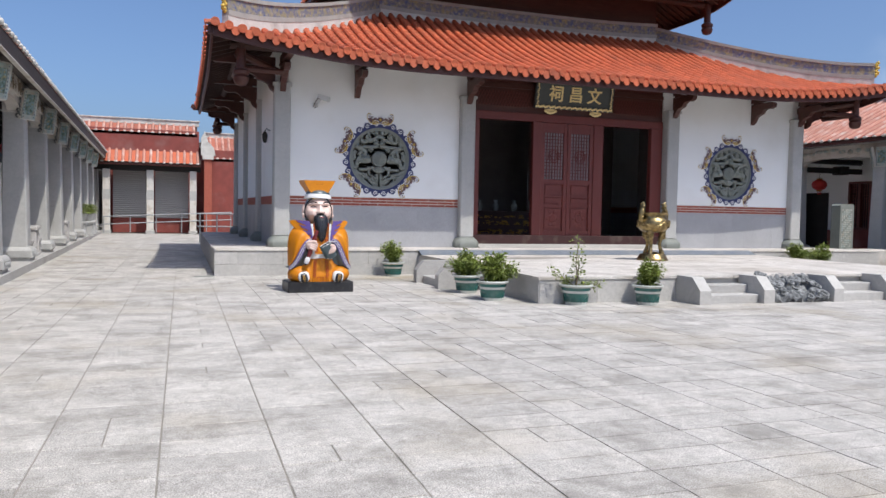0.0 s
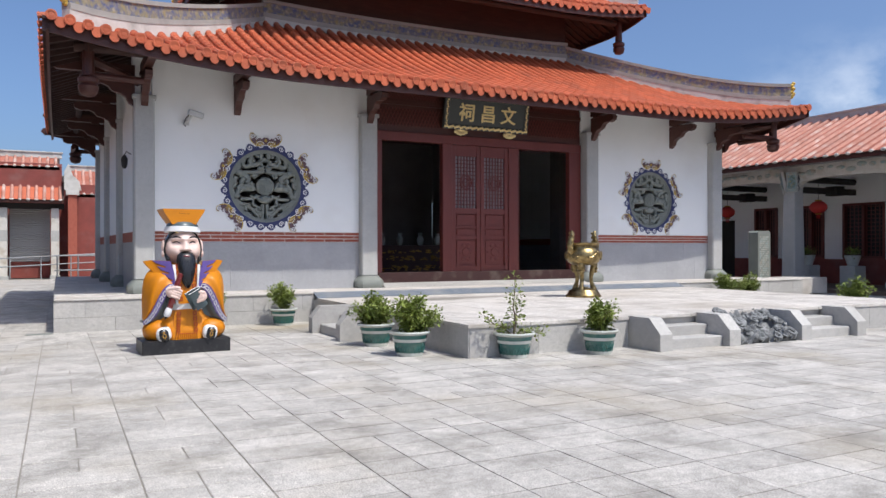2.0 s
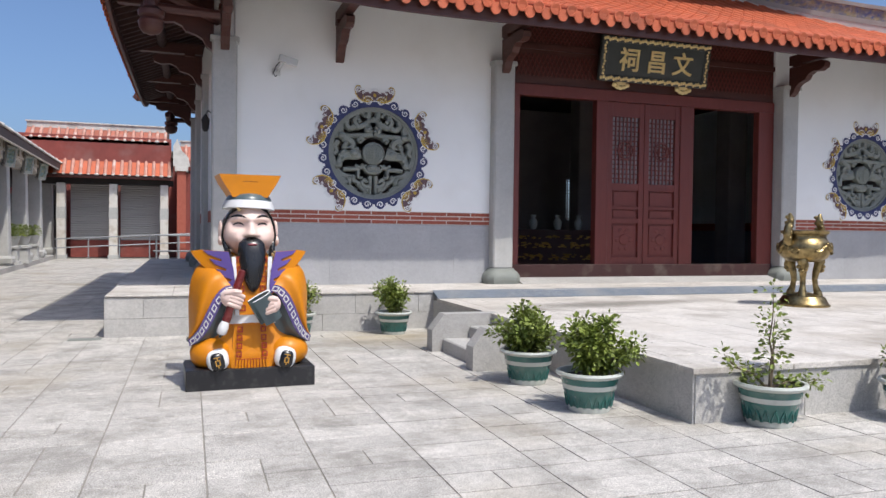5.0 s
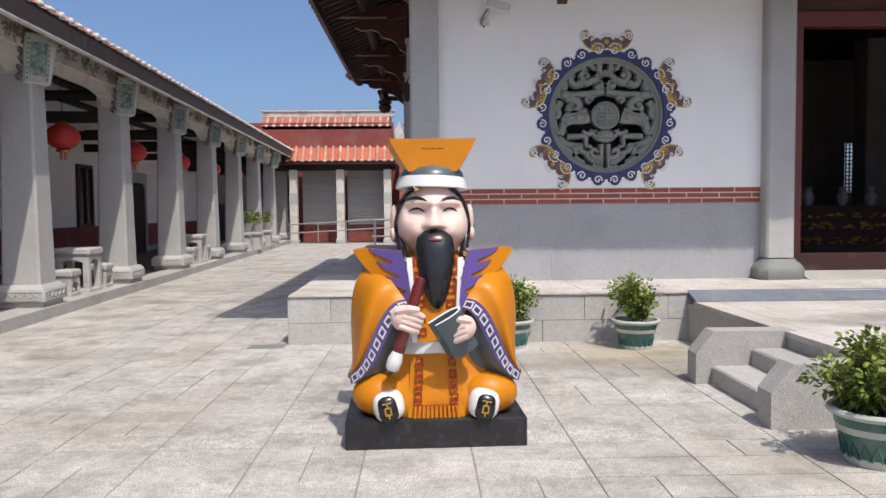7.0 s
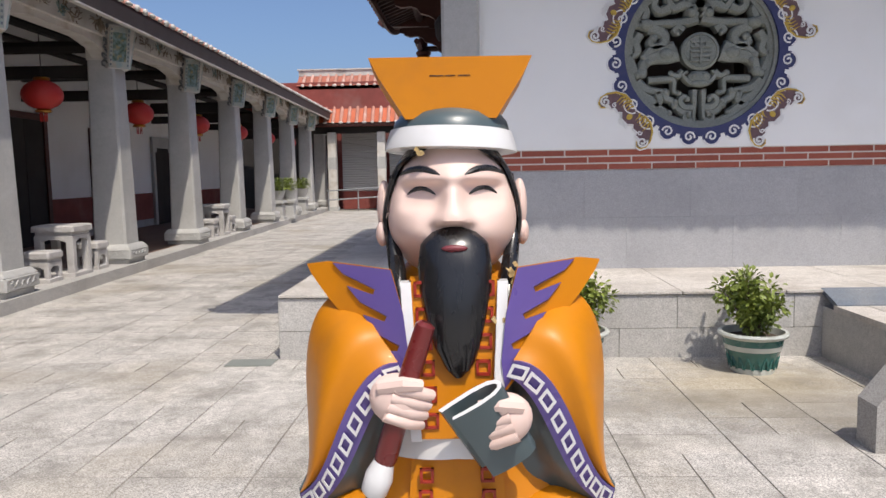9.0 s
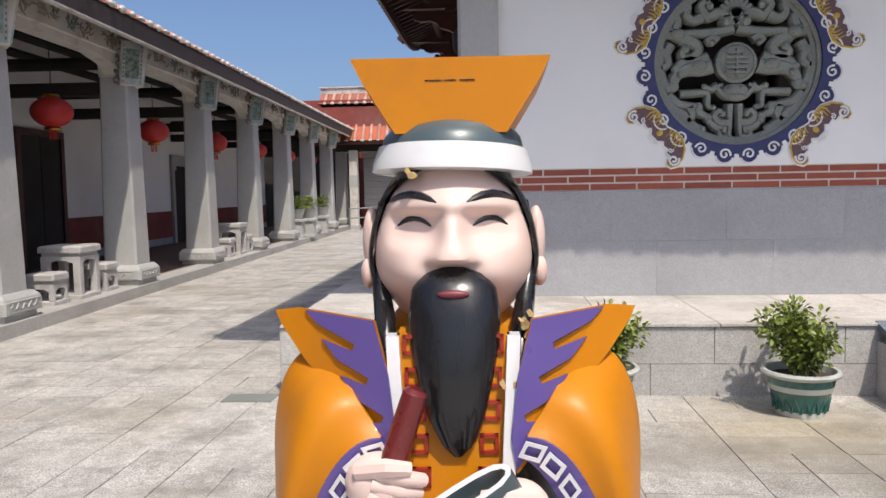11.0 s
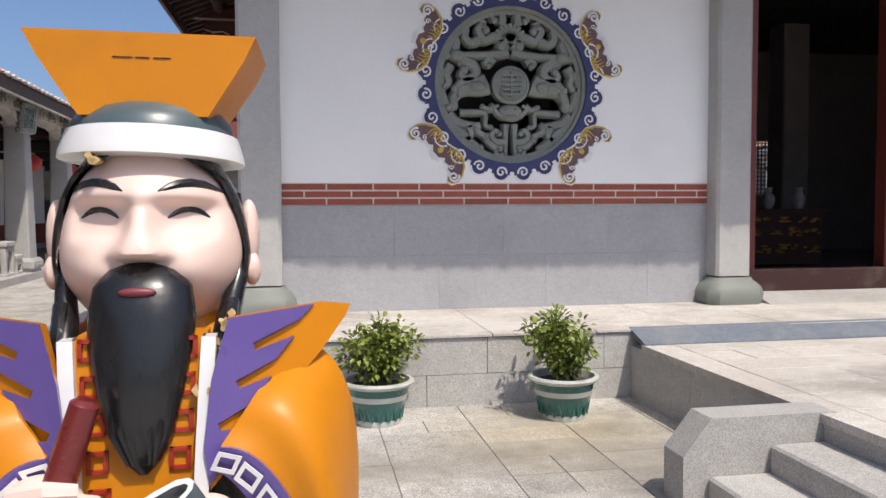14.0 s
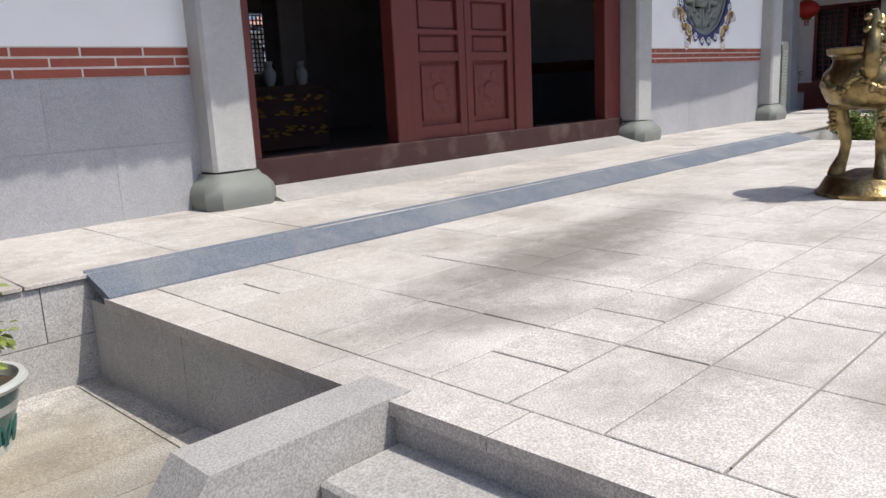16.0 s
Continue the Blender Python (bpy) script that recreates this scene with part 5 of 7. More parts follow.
for i in range(11):
    for x in (-1.17, 1.17):
        g.ball((x + 0.015 * math.sin(i * 2), -0.062, 0.14 + i * 0.058), (0.028, 0.012, 0.026), 7, 5)
part("gilding", g, GILT, plaque, "gilded scrolling frame ornament")
for x in (-0.72, 0.72):
    g = Geo()
    for k in range(5):
        g.ball((x + (k - 2) * 0.07, -0.02, -0.06 - 0.05 * math.cos((k - 2) * 0.8)), (0.06, 0.03, 0.045), 8, 6)
    g.box(x - 0.1, x + 0.1, -0.02, 0.12, -0.06, 0.0)
    part("hook", g, GILT, plaque, "gilded carved support")
for ch, x in (("祠", -0.60), ("昌", 0.02), ("文", 0.62)):
    cu = bpy.data.curves.new("character", "FONT")
    cu.body, cu.size, cu.extrude, cu.align_x, cu.offset = ch, 0.47, 0.012, "CENTER", 0.008
    ob = new("character", cu)
    ob.data.materials.append(GILT)
    ob.matrix_basis = pose(x, -0.04, 0.26, 90, 0, 0)
    ob.parent = plaque

# ---- incense burner ----
urn = thing("incense_burner", "tall polished brass incense burner on three legs", "incense burner", pose(11.12, 15.2, PLAT, 0, 0, 12))
part("foot_plate", Geo().lathe([(0.37, 0.0), (0.375, 0.03), (0.35, 0.045), (0.31, 0.12), (0.29, 0.15), (0.18, 0.17), (0.10, 0.20), (0.02, 0.21)], 32), BRASS, urn, smooth=True)
for k in range(3):
    a = math.radians(-150 + 120 * k)
    c, s = math.cos(a), math.sin(a)
    g = Geo().tube([(r * c, r * s, z) for r, z in ((0.22, 0.15), (0.215, 0.20), (0.18, 0.30), (0.165, 0.40), (0.18, 0.50), (0.22, 0.60), (0.24, 0.68), (0.22, 0.76))], [0.07, 0.06, 0.040, 0.040, 0.050, 0.068, 0.075, 0.06], 14)
    for q in range(9):
        t = q * 2.4
        g.ball((0.265 * c + 0.055 * math.cos(t) * -s, 0.265 * s + 0.055 * math.cos(t) * c, 0.61 + 0.08 * math.sin(t)), (0.035, 0.035, 0.03), 8, 6)
    part("leg", g, BRASS, urn, "cast brass leg with a beast's knee", smooth=True)
part("bowl", Geo().lathe([(0.06, 0.66), (0.22, 0.67), (0.32, 0.73), (0.362, 0.81), (0.372, 0.88), (0.355, 0.95), (0.31, 1.00), (0.295, 1.03), (0.295, 1.07), (0.335, 1.09), (0.345, 1.13), (0.315, 1.14), (0.30, 1.05), (0.05, 1.03)], 36), BRASS, urn, smooth=True)
rndu = random.Random(8)
for k in range(3):
    g = Geo().tube([(0.368 * math.cos(a), 0.368 * math.sin(a), 0.87 + 0.05 * math.sin(7 * a)) for a in [2.094 * k + 0.09 * j for j in range(17)]], [0.022 + 0.008 * math.sin(j) for j in range(17)], 8)
    for j in range(17):
        a = 2.094 * k + 0.09 * j
        g.ball((0.368 * math.cos(a), 0.368 * math.sin(a), 0.87 + 0.05 * math.sin(7 * a) + rndu.uniform(-0.03, 0.03)), (0.026, 0.026, rndu.uniform(0.018, 0.04)), 8, 6)
    part("relief_dragon", g, BRASS, urn, "cast brass dragon relief", smooth=True)
for s in (-1, 1):
    g = Geo().tube([(s * x, 0, z) for x, z in ((0.35, 0.93), (0.41, 0.99), (0.425, 1.10), (0.39, 1.19), (0.35, 1.26), (0.35, 1.34), (0.37, 1.39))], [0.05, 0.058, 0.06, 0.058, 0.052, 0.045, 0.02], 10)
    for k in range(14):
        t = k * 2.1
        g.ball((s * (0.40 - 0.004 * k) + 0.04 * math.cos(t), 0.045 * math.sin(t), 0.96 + 0.029 * k), (0.036, 0.034, 0.03), 8, 6)
    part("handle", g, BRASS, urn, "cast brass dragon handle", smooth=True)

# ---- pots and plants ----


def leaf_mesh():
    g = Geo()
    for s in (-1, 1):
        g.add([(0, 0, 0), (s * 0.30, 0.35, 0.10), (s * 0.26, 0.7, 0.06), (0, 1.0, -0.10), (0, 0.5, -0.02)], [(0, 1, 2, 3, 4)] if s > 0 else [(4, 3, 2, 1, 0)])
    return g


def potted_plant(name, label, m, seed, kind="bush", h=0.62, spread=0.36, rim=0.30, group="potted shrubs", leaves=700):
    rnd = random.Random(seed)
    p = thing(name, label, "potted plant", m, group)
    r = rim
    H = 0.34
    prof = [(r * 0.62, 0.0), (r * 0.66, 0.03), (r * 0.64, 0.05), (r * 0.80, H * 0.56), (r * 0.82, H * 0.58), (r * 0.84, H * 0.68), (r * 0.85, H * 0.70), (r * 0.87, H * 0.78), (r * 0.89, H * 0.86), (r * 1.0, H * 0.9), (r * 1.03, H * 0.95), (r * 1.0, H),
            (r * 0.90, H), (r * 0.86, H * 0.84), (r * 0.1, H * 0.82)]
    sl = [1, 1, 0, 0, 1, 1, 0, 0, 1, 1, 1, 1, 1, 2]
    g = Geo().lathe(prof, 36, slots=sl)
    pot = part("pot", g, [GREENGLAZE, WHITEGLAZE, SOIL], p, "green and white glazed ceramic pot", smooth=True)
    g = Geo()
    for k in range(18):
        a = 2 * math.pi * k / 18
        rr = r * 0.73
        c, s = math.cos(a), math.sin(a)
        t = Vector((-s, c, 0))
        for j in range(4):
            w0, w1 = 0.026 * math.cos(j * 0.4), 0.026 * math.cos((j + 1) * 0.4)
            for sg in (-1, 1):
                q0 = Vector((c, s, 0)) * (rr + 0.006 - 0.035 * (1 - j / 4) * 0.6) + t * sg * w0 + Vector((0, 0, 0.045 + j * 0.026))
                q1 = Vector((c, s, 0)) * (rr + 0.006 - 0.035 * (1 - (j + 1) / 4) * 0.6) + t * sg * w1 + Vector((0, 0, 0.045 + (j + 1) * 0.026))
                g.tube([q0, q1], 0.006, 4)
    part("petal_relief", g, GREENGLAZE, pot, "raised lotus petal border")
    stems, crown = Geo(), Geo()
    lm = leaf_mesh()

    def put_leaf(at, d, size):
        d = d.normalized()
        q = d.to_track_quat("Y", "Z").to_matrix().to_4x4()
        m2 = Matrix.Translation(at) @ q @ pose(0, 0, 0, 0, rnd.uniform(-60, 60), 0)
        crown.add([m2 @ (Vector(v) * size) for v in lm.v], lm.f)

    tips = []
    if kind == "bush":
        for k in range(13):
            a = rnd.uniform(0, 2 * math.pi)
            tilt = rnd.uniform(0.1, 1.0)
            hh = h * rnd.uniform(0.55, 1.0) * (1.12 - 0.35 * tilt)
            pts = [Vector((0.05 * math.cos(a), 0.05 * math.sin(a), H * 0.8))]
            for j in range(1, 5):
                t = j / 4
                pts.append(Vector((math.cos(a) * spread * tilt * t ** 1.2 + rnd.uniform(-0.02, 0.02), math.sin(a) * spread * tilt * t ** 1.2 + rnd.uniform(-0.02, 0.02), H * 0.8 + hh * t)))
            stems.tube(pts, [0.010, 0.008, 0.007, 0.005, 0.003], 5)
            for j in range(2, 5):
                tips += [(pts[j], 0.10), (pts[j].lerp(pts[j - 1], 0.5), 0.09)]
        for k in range(leaves):
            c, s = tips[k % len(tips)]
            d = Vector((rnd.gauss(0, 1), rnd.gauss(0, 1), rnd.gauss(0.25, 0.8))).normalized()
            put_leaf(c + d * s * rnd.random() ** 0.6, d + Vector((0, 0, rnd.uniform(-0.5, 0.4))), rnd.uniform(0.036, 0.062))
    else:
        branches = [((0.0, 0.0, 1.0), h, 0.13), ((-0.9, -0.1, 0.62), h * 0.72, 0.07), ((0.95, -0.15, 0.22), h * 0.55, 0.09), ((0.12, 0.1, 1.0), h * 0.72, 0.10)]
        for d, ln, ls in branches:
            d = Vector(d).normalized()
            pts = [Vector((0.02 * d.x, 0, H * 0.8)) + d * ln * j / 6 + Vector((rnd.uniform(-0.012, 0.012), rnd.uniform(-0.012, 0.012), 0.03 * math.sin(j))) for j in range(7)]
            stems.tube(pts, [0.013, 0.011, 0.010, 0.008, 0.006, 0.005, 0.003], 6)
            for j in range(2, 7):
                for q in range(leaves // 20):
                    e = Vector((rnd.gauss(0, 1), rnd.gauss(0, 1), rnd.gauss(0.1, 0.6))).normalized()
                    put_leaf(pts[j] + e * ls * rnd.random() ** 0.5, e, rnd.uniform(0.03, 0.058))
        for q in range(90):
            e = Vector((rnd.gauss(0, 1), rnd.gauss(0, 1), rnd.gauss(0.3, 0.4))).normalized()
            put_leaf(Vector((e.x * 0.2, e.y * 0.2, H * 0.9 + abs(e.z) * 0.1)), e, rnd.uniform(0.04, 0.07))
    tagged(part("stems", stems, STEM, p), kind="stuff")
    tagged(part("foliage", crown, LEAF, p), kind="stuff")
    return p


potted_plant("potted_shrub", "bushy green shrub in a green and white glazed pot", pose(5.55, 13.01, 0), 1, h=0.46, spread=0.38, rim=0.28, leaves=3000)
potted_plant("potted_shrub", "bushy green shrub in a glazed pot at the platform edge", pose(5.56, 11.79, 0), 2, h=0.50, spread=0.40, rim=0.28, leaves=3200)
potted_plant("potted_sapling", "sparse leggy sapling in a green glazed pot", pose(6.74, 10.97, 0), 3, "sapling", h=0.80, rim=0.28, leaves=420)
potted_plant("potted_shrub", "small upright shrub in a green glazed pot", pose(7.98, 10.72, 0), 4, h=0.46, spread=0.27, rim=0.26, leaves=1900)
potted_plant("potted_shrub", "open leafy shrub in a glazed pot below the podium", pose(3.79, 17.22, -0.04), 5, h=0.52, spread=0.32, rim=0.27, leaves=1900)
potted_plant("potted_shrub", "open leafy shrub in a glazed pot beside the platform", pose(5.22, 17.10, -0.04), 6, h=0.52, spread=0.30, rim=0.27, leaves=1900)
potted_plant("potted_shrub", "leafy shrub in a glazed pot beyond the platform", pose(17.3, 17.1, -0.04), 7, h=0.52, spread=0.55, leaves=2800)
potted_plant("potted_shrub", "leafy shrub in a glazed pot beyond the platform", pose(18.3, 17.1, -0.04), 8, h=0.48, spread=0.55, leaves=2800)
potted_plant("potted_shrub", "bushy shrub in a glazed pot beyond the platform", pose(16.7, 12.9, 0), 9, h=0.5, spread=0.4, leaves=1700)
potted_plant("potted_shrub", "bushy shrub in a glazed pot beyond the platform", pose(16.75, 11.7, 0), 10, h=0.55, spread=0.4, leaves=1700)


# ---- round carved windows ----


def spiral(c, r, turns, start, sgn=1, n=18):
    """Points of a volute in the wall's plane."""
    return [(c[0] + r * (1 - 0.82 * i / n) * math.cos(start + sgn * 2 * math.pi * turns * i / n), 0.0, c[1] + r * (1 - 0.82 * i / n) * math.sin(start + sgn * 2 * math.pi * turns * i / n)) for i in range(n + 1)]


def ribbon(g, pts, w, d, slot=0, y=0.0):
    """A carved band along points in the x-z plane: w half width, d depth, with a rounded front."""
    pts = [Vector(p) for p in pts]
    vs = []
    k = len(pts)
    for i, p in enumerate(pts):
        t = (pts[min(i + 1, k - 1)] - pts[max(i - 1, 0)]).normalized()
        s = Vector((-t.z, 0, t.x))
        ww = w * (1.0 - 0.45 * i / (k - 1))
        for a, b in ((-1, d), (-1, d * 0.25), (-0.55, 0), (0.55, 0), (1, d * 0.25), (1, d)):
            vs.append(p + s * ww * a + Vector((0, y + b, 0)))
    fs = []
    for i in range(k - 1):
        fs += [(i * 6 + j, i * 6 + j + 1, i * 6 + 6 + j + 1, i * 6 + 6 + j) for j in range(5)]
    fs += [tuple(range(6)), tuple(range((k - 1) * 6 + 5, (k - 1) * 6 - 1, -1))]
    g.add(vs, fs, slot)


def ring(g, r0, r1, y0, y1, n=64, slot=0):
    vs = []
    for i in range(n):
        a = 2 * math.pi * i / n
        c, s = math.cos(a), math.sin(a)
        vs += [(r0 * c, y0, r0 * s), (r1 * c, y0, r1 * s), (r1 * c, y1, r1 * s), (r0 * c, y1, r0 * s)]
    fs = []
    for i in range(n):
        j = (i + 1) % n
        fs += [(i * 4 + k, i * 4 + (k + 1) % 4, j * 4 + (k + 1) % 4, j * 4 + k) for k in range(4)]
    g.add(vs, fs, slot)


def round_window(number, m):
    w = thing("window_round_%d" % number, "round green-grey carved stone window in a painted cloud border", "window", m, kind="structure")
    g = Geo()
    ring(g, 0.775, 0.84, 0.02, 0.22)
    ring(g, 0.735, 0.78, 0.055, 0.2)
    part("stone_ring", g, CARVED, w, smooth=True)
    g = Geo()
    # central disc with a squared longevity sign
    g.lathe([(0.20, -0.12), (0.20, 0.0), (0.17, 0.02), (0.165, 0.008), (0.0, 0.008)], 32, m=pose(0, 0.04, 0, 90))
    for z in (-0.10, -0.05, 0.0, 0.05, 0.10):
        g.box(-0.11, 0.11, 0.006, 0.04, z - 0.011, z + 0.011)
    g.box(-0.011, 0.011, 0.002, 0.04, -0.14, 0.14)
    for s in (-1, 1):
        g.box(s * 0.10 - 0.01, s * 0.10 + 0.01, 0.010, 0.04, -0.10, -0.05)
        g.box(s * 0.06 - 0.01, s * 0.06 + 0.01, 0.010, 0.04, 0.05, 0.12)
    part("medallion", g, CARVED, w, "carved medallion with a longevity sign")
    g = Geo()
    Y = 0.06
    k = 0.84 / 305.0

    def at(*pts):
        """A smooth run through the given points, in metres."""
        q = [pts[0], *pts, pts[-1]]
        run = []
        for p0, p1, p2, p3 in zip(q, q[1:], q[2:], q[3:]):
            for j in range(4):
                t = j / 4
                run.append(tuple(k * 0.5 * (2 * p1[i] + (p2[i] - p0[i]) * t + (2 * p0[i] - 5 * p1[i] + 4 * p2[i] - p3[i]) * t * t + (3 * p1[i] - p0[i] - 3 * p2[i] + p3[i]) * t ** 3) for i in (0, 1)))
        run.append((pts[-1][0] * k, pts[-1][1] * k))
        return [(x, 0, z) for x, z in run]

    for s in (-1, 1):
        def band(w, *pts, s=s):
            run = [(s * x, y, z) for x, y, z in at(*pts)]
            ribbon(g, run, w * 1.14, 0.12, y=Y)
            g.ball((run[-1][0], Y + 0.025, run[-1][2]), (w * 0.78, 0.04, w * 0.78), 10, 8)

        # level arms with the dragon heads, and the collar over the medallion
        band(0.050, (8, 128), (40, 118), (95, 112), (150, 112), (205, 112), (250, 132))
        band(0.042, (10, 150), (28, 138), (44, 150), (36, 166), (20, 162))
        band(0.055, (190, 98), (235, 112), (262, 100), (290, 84))
        band(0.040, (60, 84), (80, 96), (98, 84), (84, 72))
        # long necks curling down to the middle
        band(0.060, (196, 96), (160, 84), (134, 62), (140, 34), (172, 22), (190, 38), (178, 56))
        band(0.048, (230, 74), (246, 40), (238, 6), (262, -10), (284, 6))
        # beasts facing the medallion
        band(0.078, (84, -2), (118, -12), (158, -14), (192, -24), (216, -48), (222, -78))
        band(0.055, (96, 22), (128, 14), (166, 18), (196, 4), (214, -16))
        band(0.060, (262, 60), (272, 10), (262, -40), (240, -84))
        # stepped key pattern
        band(0.038, (196, -106), (150, -104), (104, -104), (96, -118), (96, -152), (76, -158))
        band(0.052, (240, -110), (205, -140), (160, -150), (128, -152))
        band(0.042, (60, -78), (82, -92), (108, -82))
        # claws and leaves along the lower rim
        band(0.046, (130, -150), (126, -176), (106, -186), (94, -206))
        band(0.046, (160, -152), (152, -186), (172, -206), (196, -198))
        band(0.050, (250, -126), (212, -164), (182, -182), (150, -214), (116, -236))
        # twin stalks with their volutes
        band(0.036, (17, -146), (18, -180), (17, -216), (20, -262))
        band(0.042, (22, -214), (54, -212), (72, -190), (58, -170), (42, -182))
        band(0.044, (30, -240), (62, -232), (84, -214), (92, -190))
        band(0.036, (20, -262), (44, -268), (56, -250), (42, -238))
        # shell crown and its side volutes
        band(0.052, (26, 172), (62, 182), (96, 168), (112, 184), (124, 208), (106, 224), (92, 206))
        band(0.048, (34, 226), (30, 262), (52, 278), (72, 262), (60, 244))
        band(0.050, (118, 170), (152, 158), (176, 178), (170, 208), (192, 222), (210, 204))
        band(0.046, (216, 128), (206, 160), (224, 178), (238, 158))
        band(0.040, (96, 226), (116, 246), (104, 266))
        g.ball((s * 128 * k, Y + 0.015, -6 * k), (0.085, 0.05, 0.062), 12, 8)
        g.ball((s * 206 * k, Y + 0.01, 108 * k), (0.075, 0.05, 0.058), 12, 8)
        g.ball((s * 198 * k, Y - 0.005, -38 * k), (0.03, 0.03, 0.035), 8, 6)
        g.ball((s * 34 * k, Y + 0.01, 148 * k), (0.05, 0.045, 0.05), 10, 8)
        for x, z in ((284, 84), (286, -96), (190, 232), (246, 168), (262, -150), (112, 270), (104, -262)):
            g.ball((s * x * k, Y + 0.05, z * k), (0.065, 0.05, 0.05), 10, 8)
    # shell fan, mask under the medallion
    for j in range(7):
        t = math.radians(-54 + 18 * j)
        ribbon(g, at((0, 168), (40 * math.sin(t), 168 + 40 * math.cos(t)), (66 * math.sin(t), 168 + 66 * math.cos(t))), 0.046, 0.11, y=Y)
    g.ball((0, Y + 0.015, -98 * k), (0.13, 0.055, 0.075), 16, 10)
    g.ball((0, Y + 0.0, -122 * k), (0.10, 0.05, 0.045), 14, 8)
    for s in (-1, 1):
        ribbon(g, [(s * x, y, z) for x, y, z in at((4, -118), (30, -120), (52, -104), (62, -86), (46, -76))], 0.036, 0.1, y=Y - 0.015)
        g.ball((s * 20 * k, Y - 0.03, -90 * k), (0.026, 0.02, 0.022), 8, 6)
    part("openwork", g, CARVED, w, "pierced stone scrollwork", smooth=True)
    # painted border on the plaster
    g = Geo()
    ring(g, 0.814, 0.905, -0.012, 0.03)
    part("blue_border", g, BLUE, w, "cobalt blue painted border")
    g, gb = Geo(), Geo()
    n = 24
    for i in range(n):
        a = 2 * math.pi * (i + 0.5) / n
        c = (0.915 * math.cos(a), 0.915 * math.sin(a))
        gb.lathe([(0.098, 0.0), (0.098, 0.018), (0.0, 0.018)], 20, m=pose(c[0], 0.012 + 0.0035 * (i % 2), c[1], 90))
        g.tube([(c[0] + 0.09 * math.cos(a + t), -0.008, c[1] + 0.09 * math.sin(a + t)) for t in [-1.3 + 0.26 * j for j in range(11)]], 0.010, 5)
        pts = [(x, -0.013, z) for x, _, z in spiral(c, 0.060, 1.25, a + (1.4 if i % 2 else -1.4), 1 if i % 2 else -1, 14)]
        g.tube(pts, 0.011, 5)
    part("cloud_ground", gb, BLUE, w, "cobalt cloud scallops")
    part("cloud_lines", g, PAINTWHITE, w, "white painted cloud curls")
    for ang in (90, 24, 156, -42, 222):
        a = math.radians(ang)
        fr = Matrix.Translation((1.0 * math.cos(a), -0.006, 1.0 * math.sin(a))) @ Matrix.Rotation(-(a - math.pi / 2), 4, "Y")
        body, line, gold = Geo(), Geo(), Geo()
        for s in (-1, 1):
            outline = [(0.0, -0.07), (0.10, -0.10), (0.20, -0.10), (0.29, -0.05), (0.345, 0.03), (0.36, 0.11), (0.33, 0.165), (0.28, 0.175), (0.245, 0.14), (0.24, 0.10),
                       (0.19, 0.105), (0.17, 0.07), (0.12, 0.08), (0.09, 0.05), (0.05, 0.09), (0.0, 0.09)]
            body.prism([(s * x, z) for x, z in outline], "y", -0.004, 0.02)
            line.tube([(s * x * 1.03, -0.004, 0.02 + (z - 0.02) * 1.08) for x, z in outline], 0.010, 5)
            line.tube([(s * x, -0.010, z) for x, z in outline[8:15]], 0.008, 5)
            line.tube([(s * x, -0.012, z) for x, _, z in spiral((0.295, 0.10), 0.058, 1.5, -1.2, 1, 18)], 0.012, 5)
            line.tube([(s * x, -0.012, z) for x, _, z in spiral((0.20, 0.055), 0.028, 1.2, -1.2, 1, 10)], 0.007, 5)
            gold.tube([(s * x, -0.010, z) for x, z in outline[1:9]], [0.014, 0.014, 0.012, 0.010, 0.009, 0.008, 0.008, 0.005], 5)
            for k in range(5):
                x = 0.05 + 0.035 * k
                gold.tube([(s * x, -0.008, -0.085), (s * (x + 0.022), -0.010, -0.05), (s * (x + 0.018), -0.008, -0.005 + 0.006 * k)], [0.013, 0.009, 0.003], 5)
        gold.ball((0, -0.006, 0.02), (0.030, 0.018, 0.035), 10, 8)
        for k in range(7):
            t = math.radians(30 + 20 * k)
            line.tube([(0.04 * math.cos(t), -0.010, 0.09 + 0.02 * math.sin(t)), (0.085 * math.cos(t), -0.010, 0.09 + 0.06 * math.sin(t))], 0.006, 5)
        bat = part("bat_ornament", body.moved(fr), MAROON, w, "maroon and ochre painted bat with white outline")
        part("outline", line.moved(fr), PAINTWHITE, bat)
        part("feathers", gold.moved(fr), YELLOW, bat)
    return w


round_window(1, pose(DISC_X[0], WALL, DISC_Z))
round_window(2, pose(DISC_X[1], WALL, DISC_Z))

# ---- statue of a seated scholar ----
S_ORANGE = mat("orange gloss enamel", (0.60, 0.215, 0.003), (0.53, 0.175, 0.003), 0.44, scale=3, amount=0.5, bump=0.05, fine=20, dirt=(0.30, 0.12, 0.02), dirt_scale=5, dirt_amount=0.25, coat=0.06, spec=0.35)
S_PURPLE = mat("purple gloss enamel", (0.125, 0.085, 0.30), (0.10, 0.07, 0.25), 0.3, scale=4, coat=0.25)
S_WHITE = mat("white gloss enamel", (0.74, 0.74, 0.74), (0.66, 0.66, 0.65), 0.3, scale=4, dirt=(0.4, 0.36, 0.3), dirt_scale=6, dirt_amount=0.15, coat=0.2)
S_SKIN = mat("pale skin enamel", (0.74, 0.565, 0.505), (0.75, 0.54, 0.44), 0.45, scale=3, amount=0.7)
S_BLACK = mat("black gloss enamel", (0.010, 0.010, 0.011), (0.016, 0.016, 0.017), 0.27, scale=6, bump=0.2, fine=14, stretch=(3, 3, 0.3), coat=0.12)
S_TEAL = mat("slate green enamel", (0.075, 0.105, 0.115), (0.05, 0.08, 0.085), 0.32, scale=4, coat=0.2)
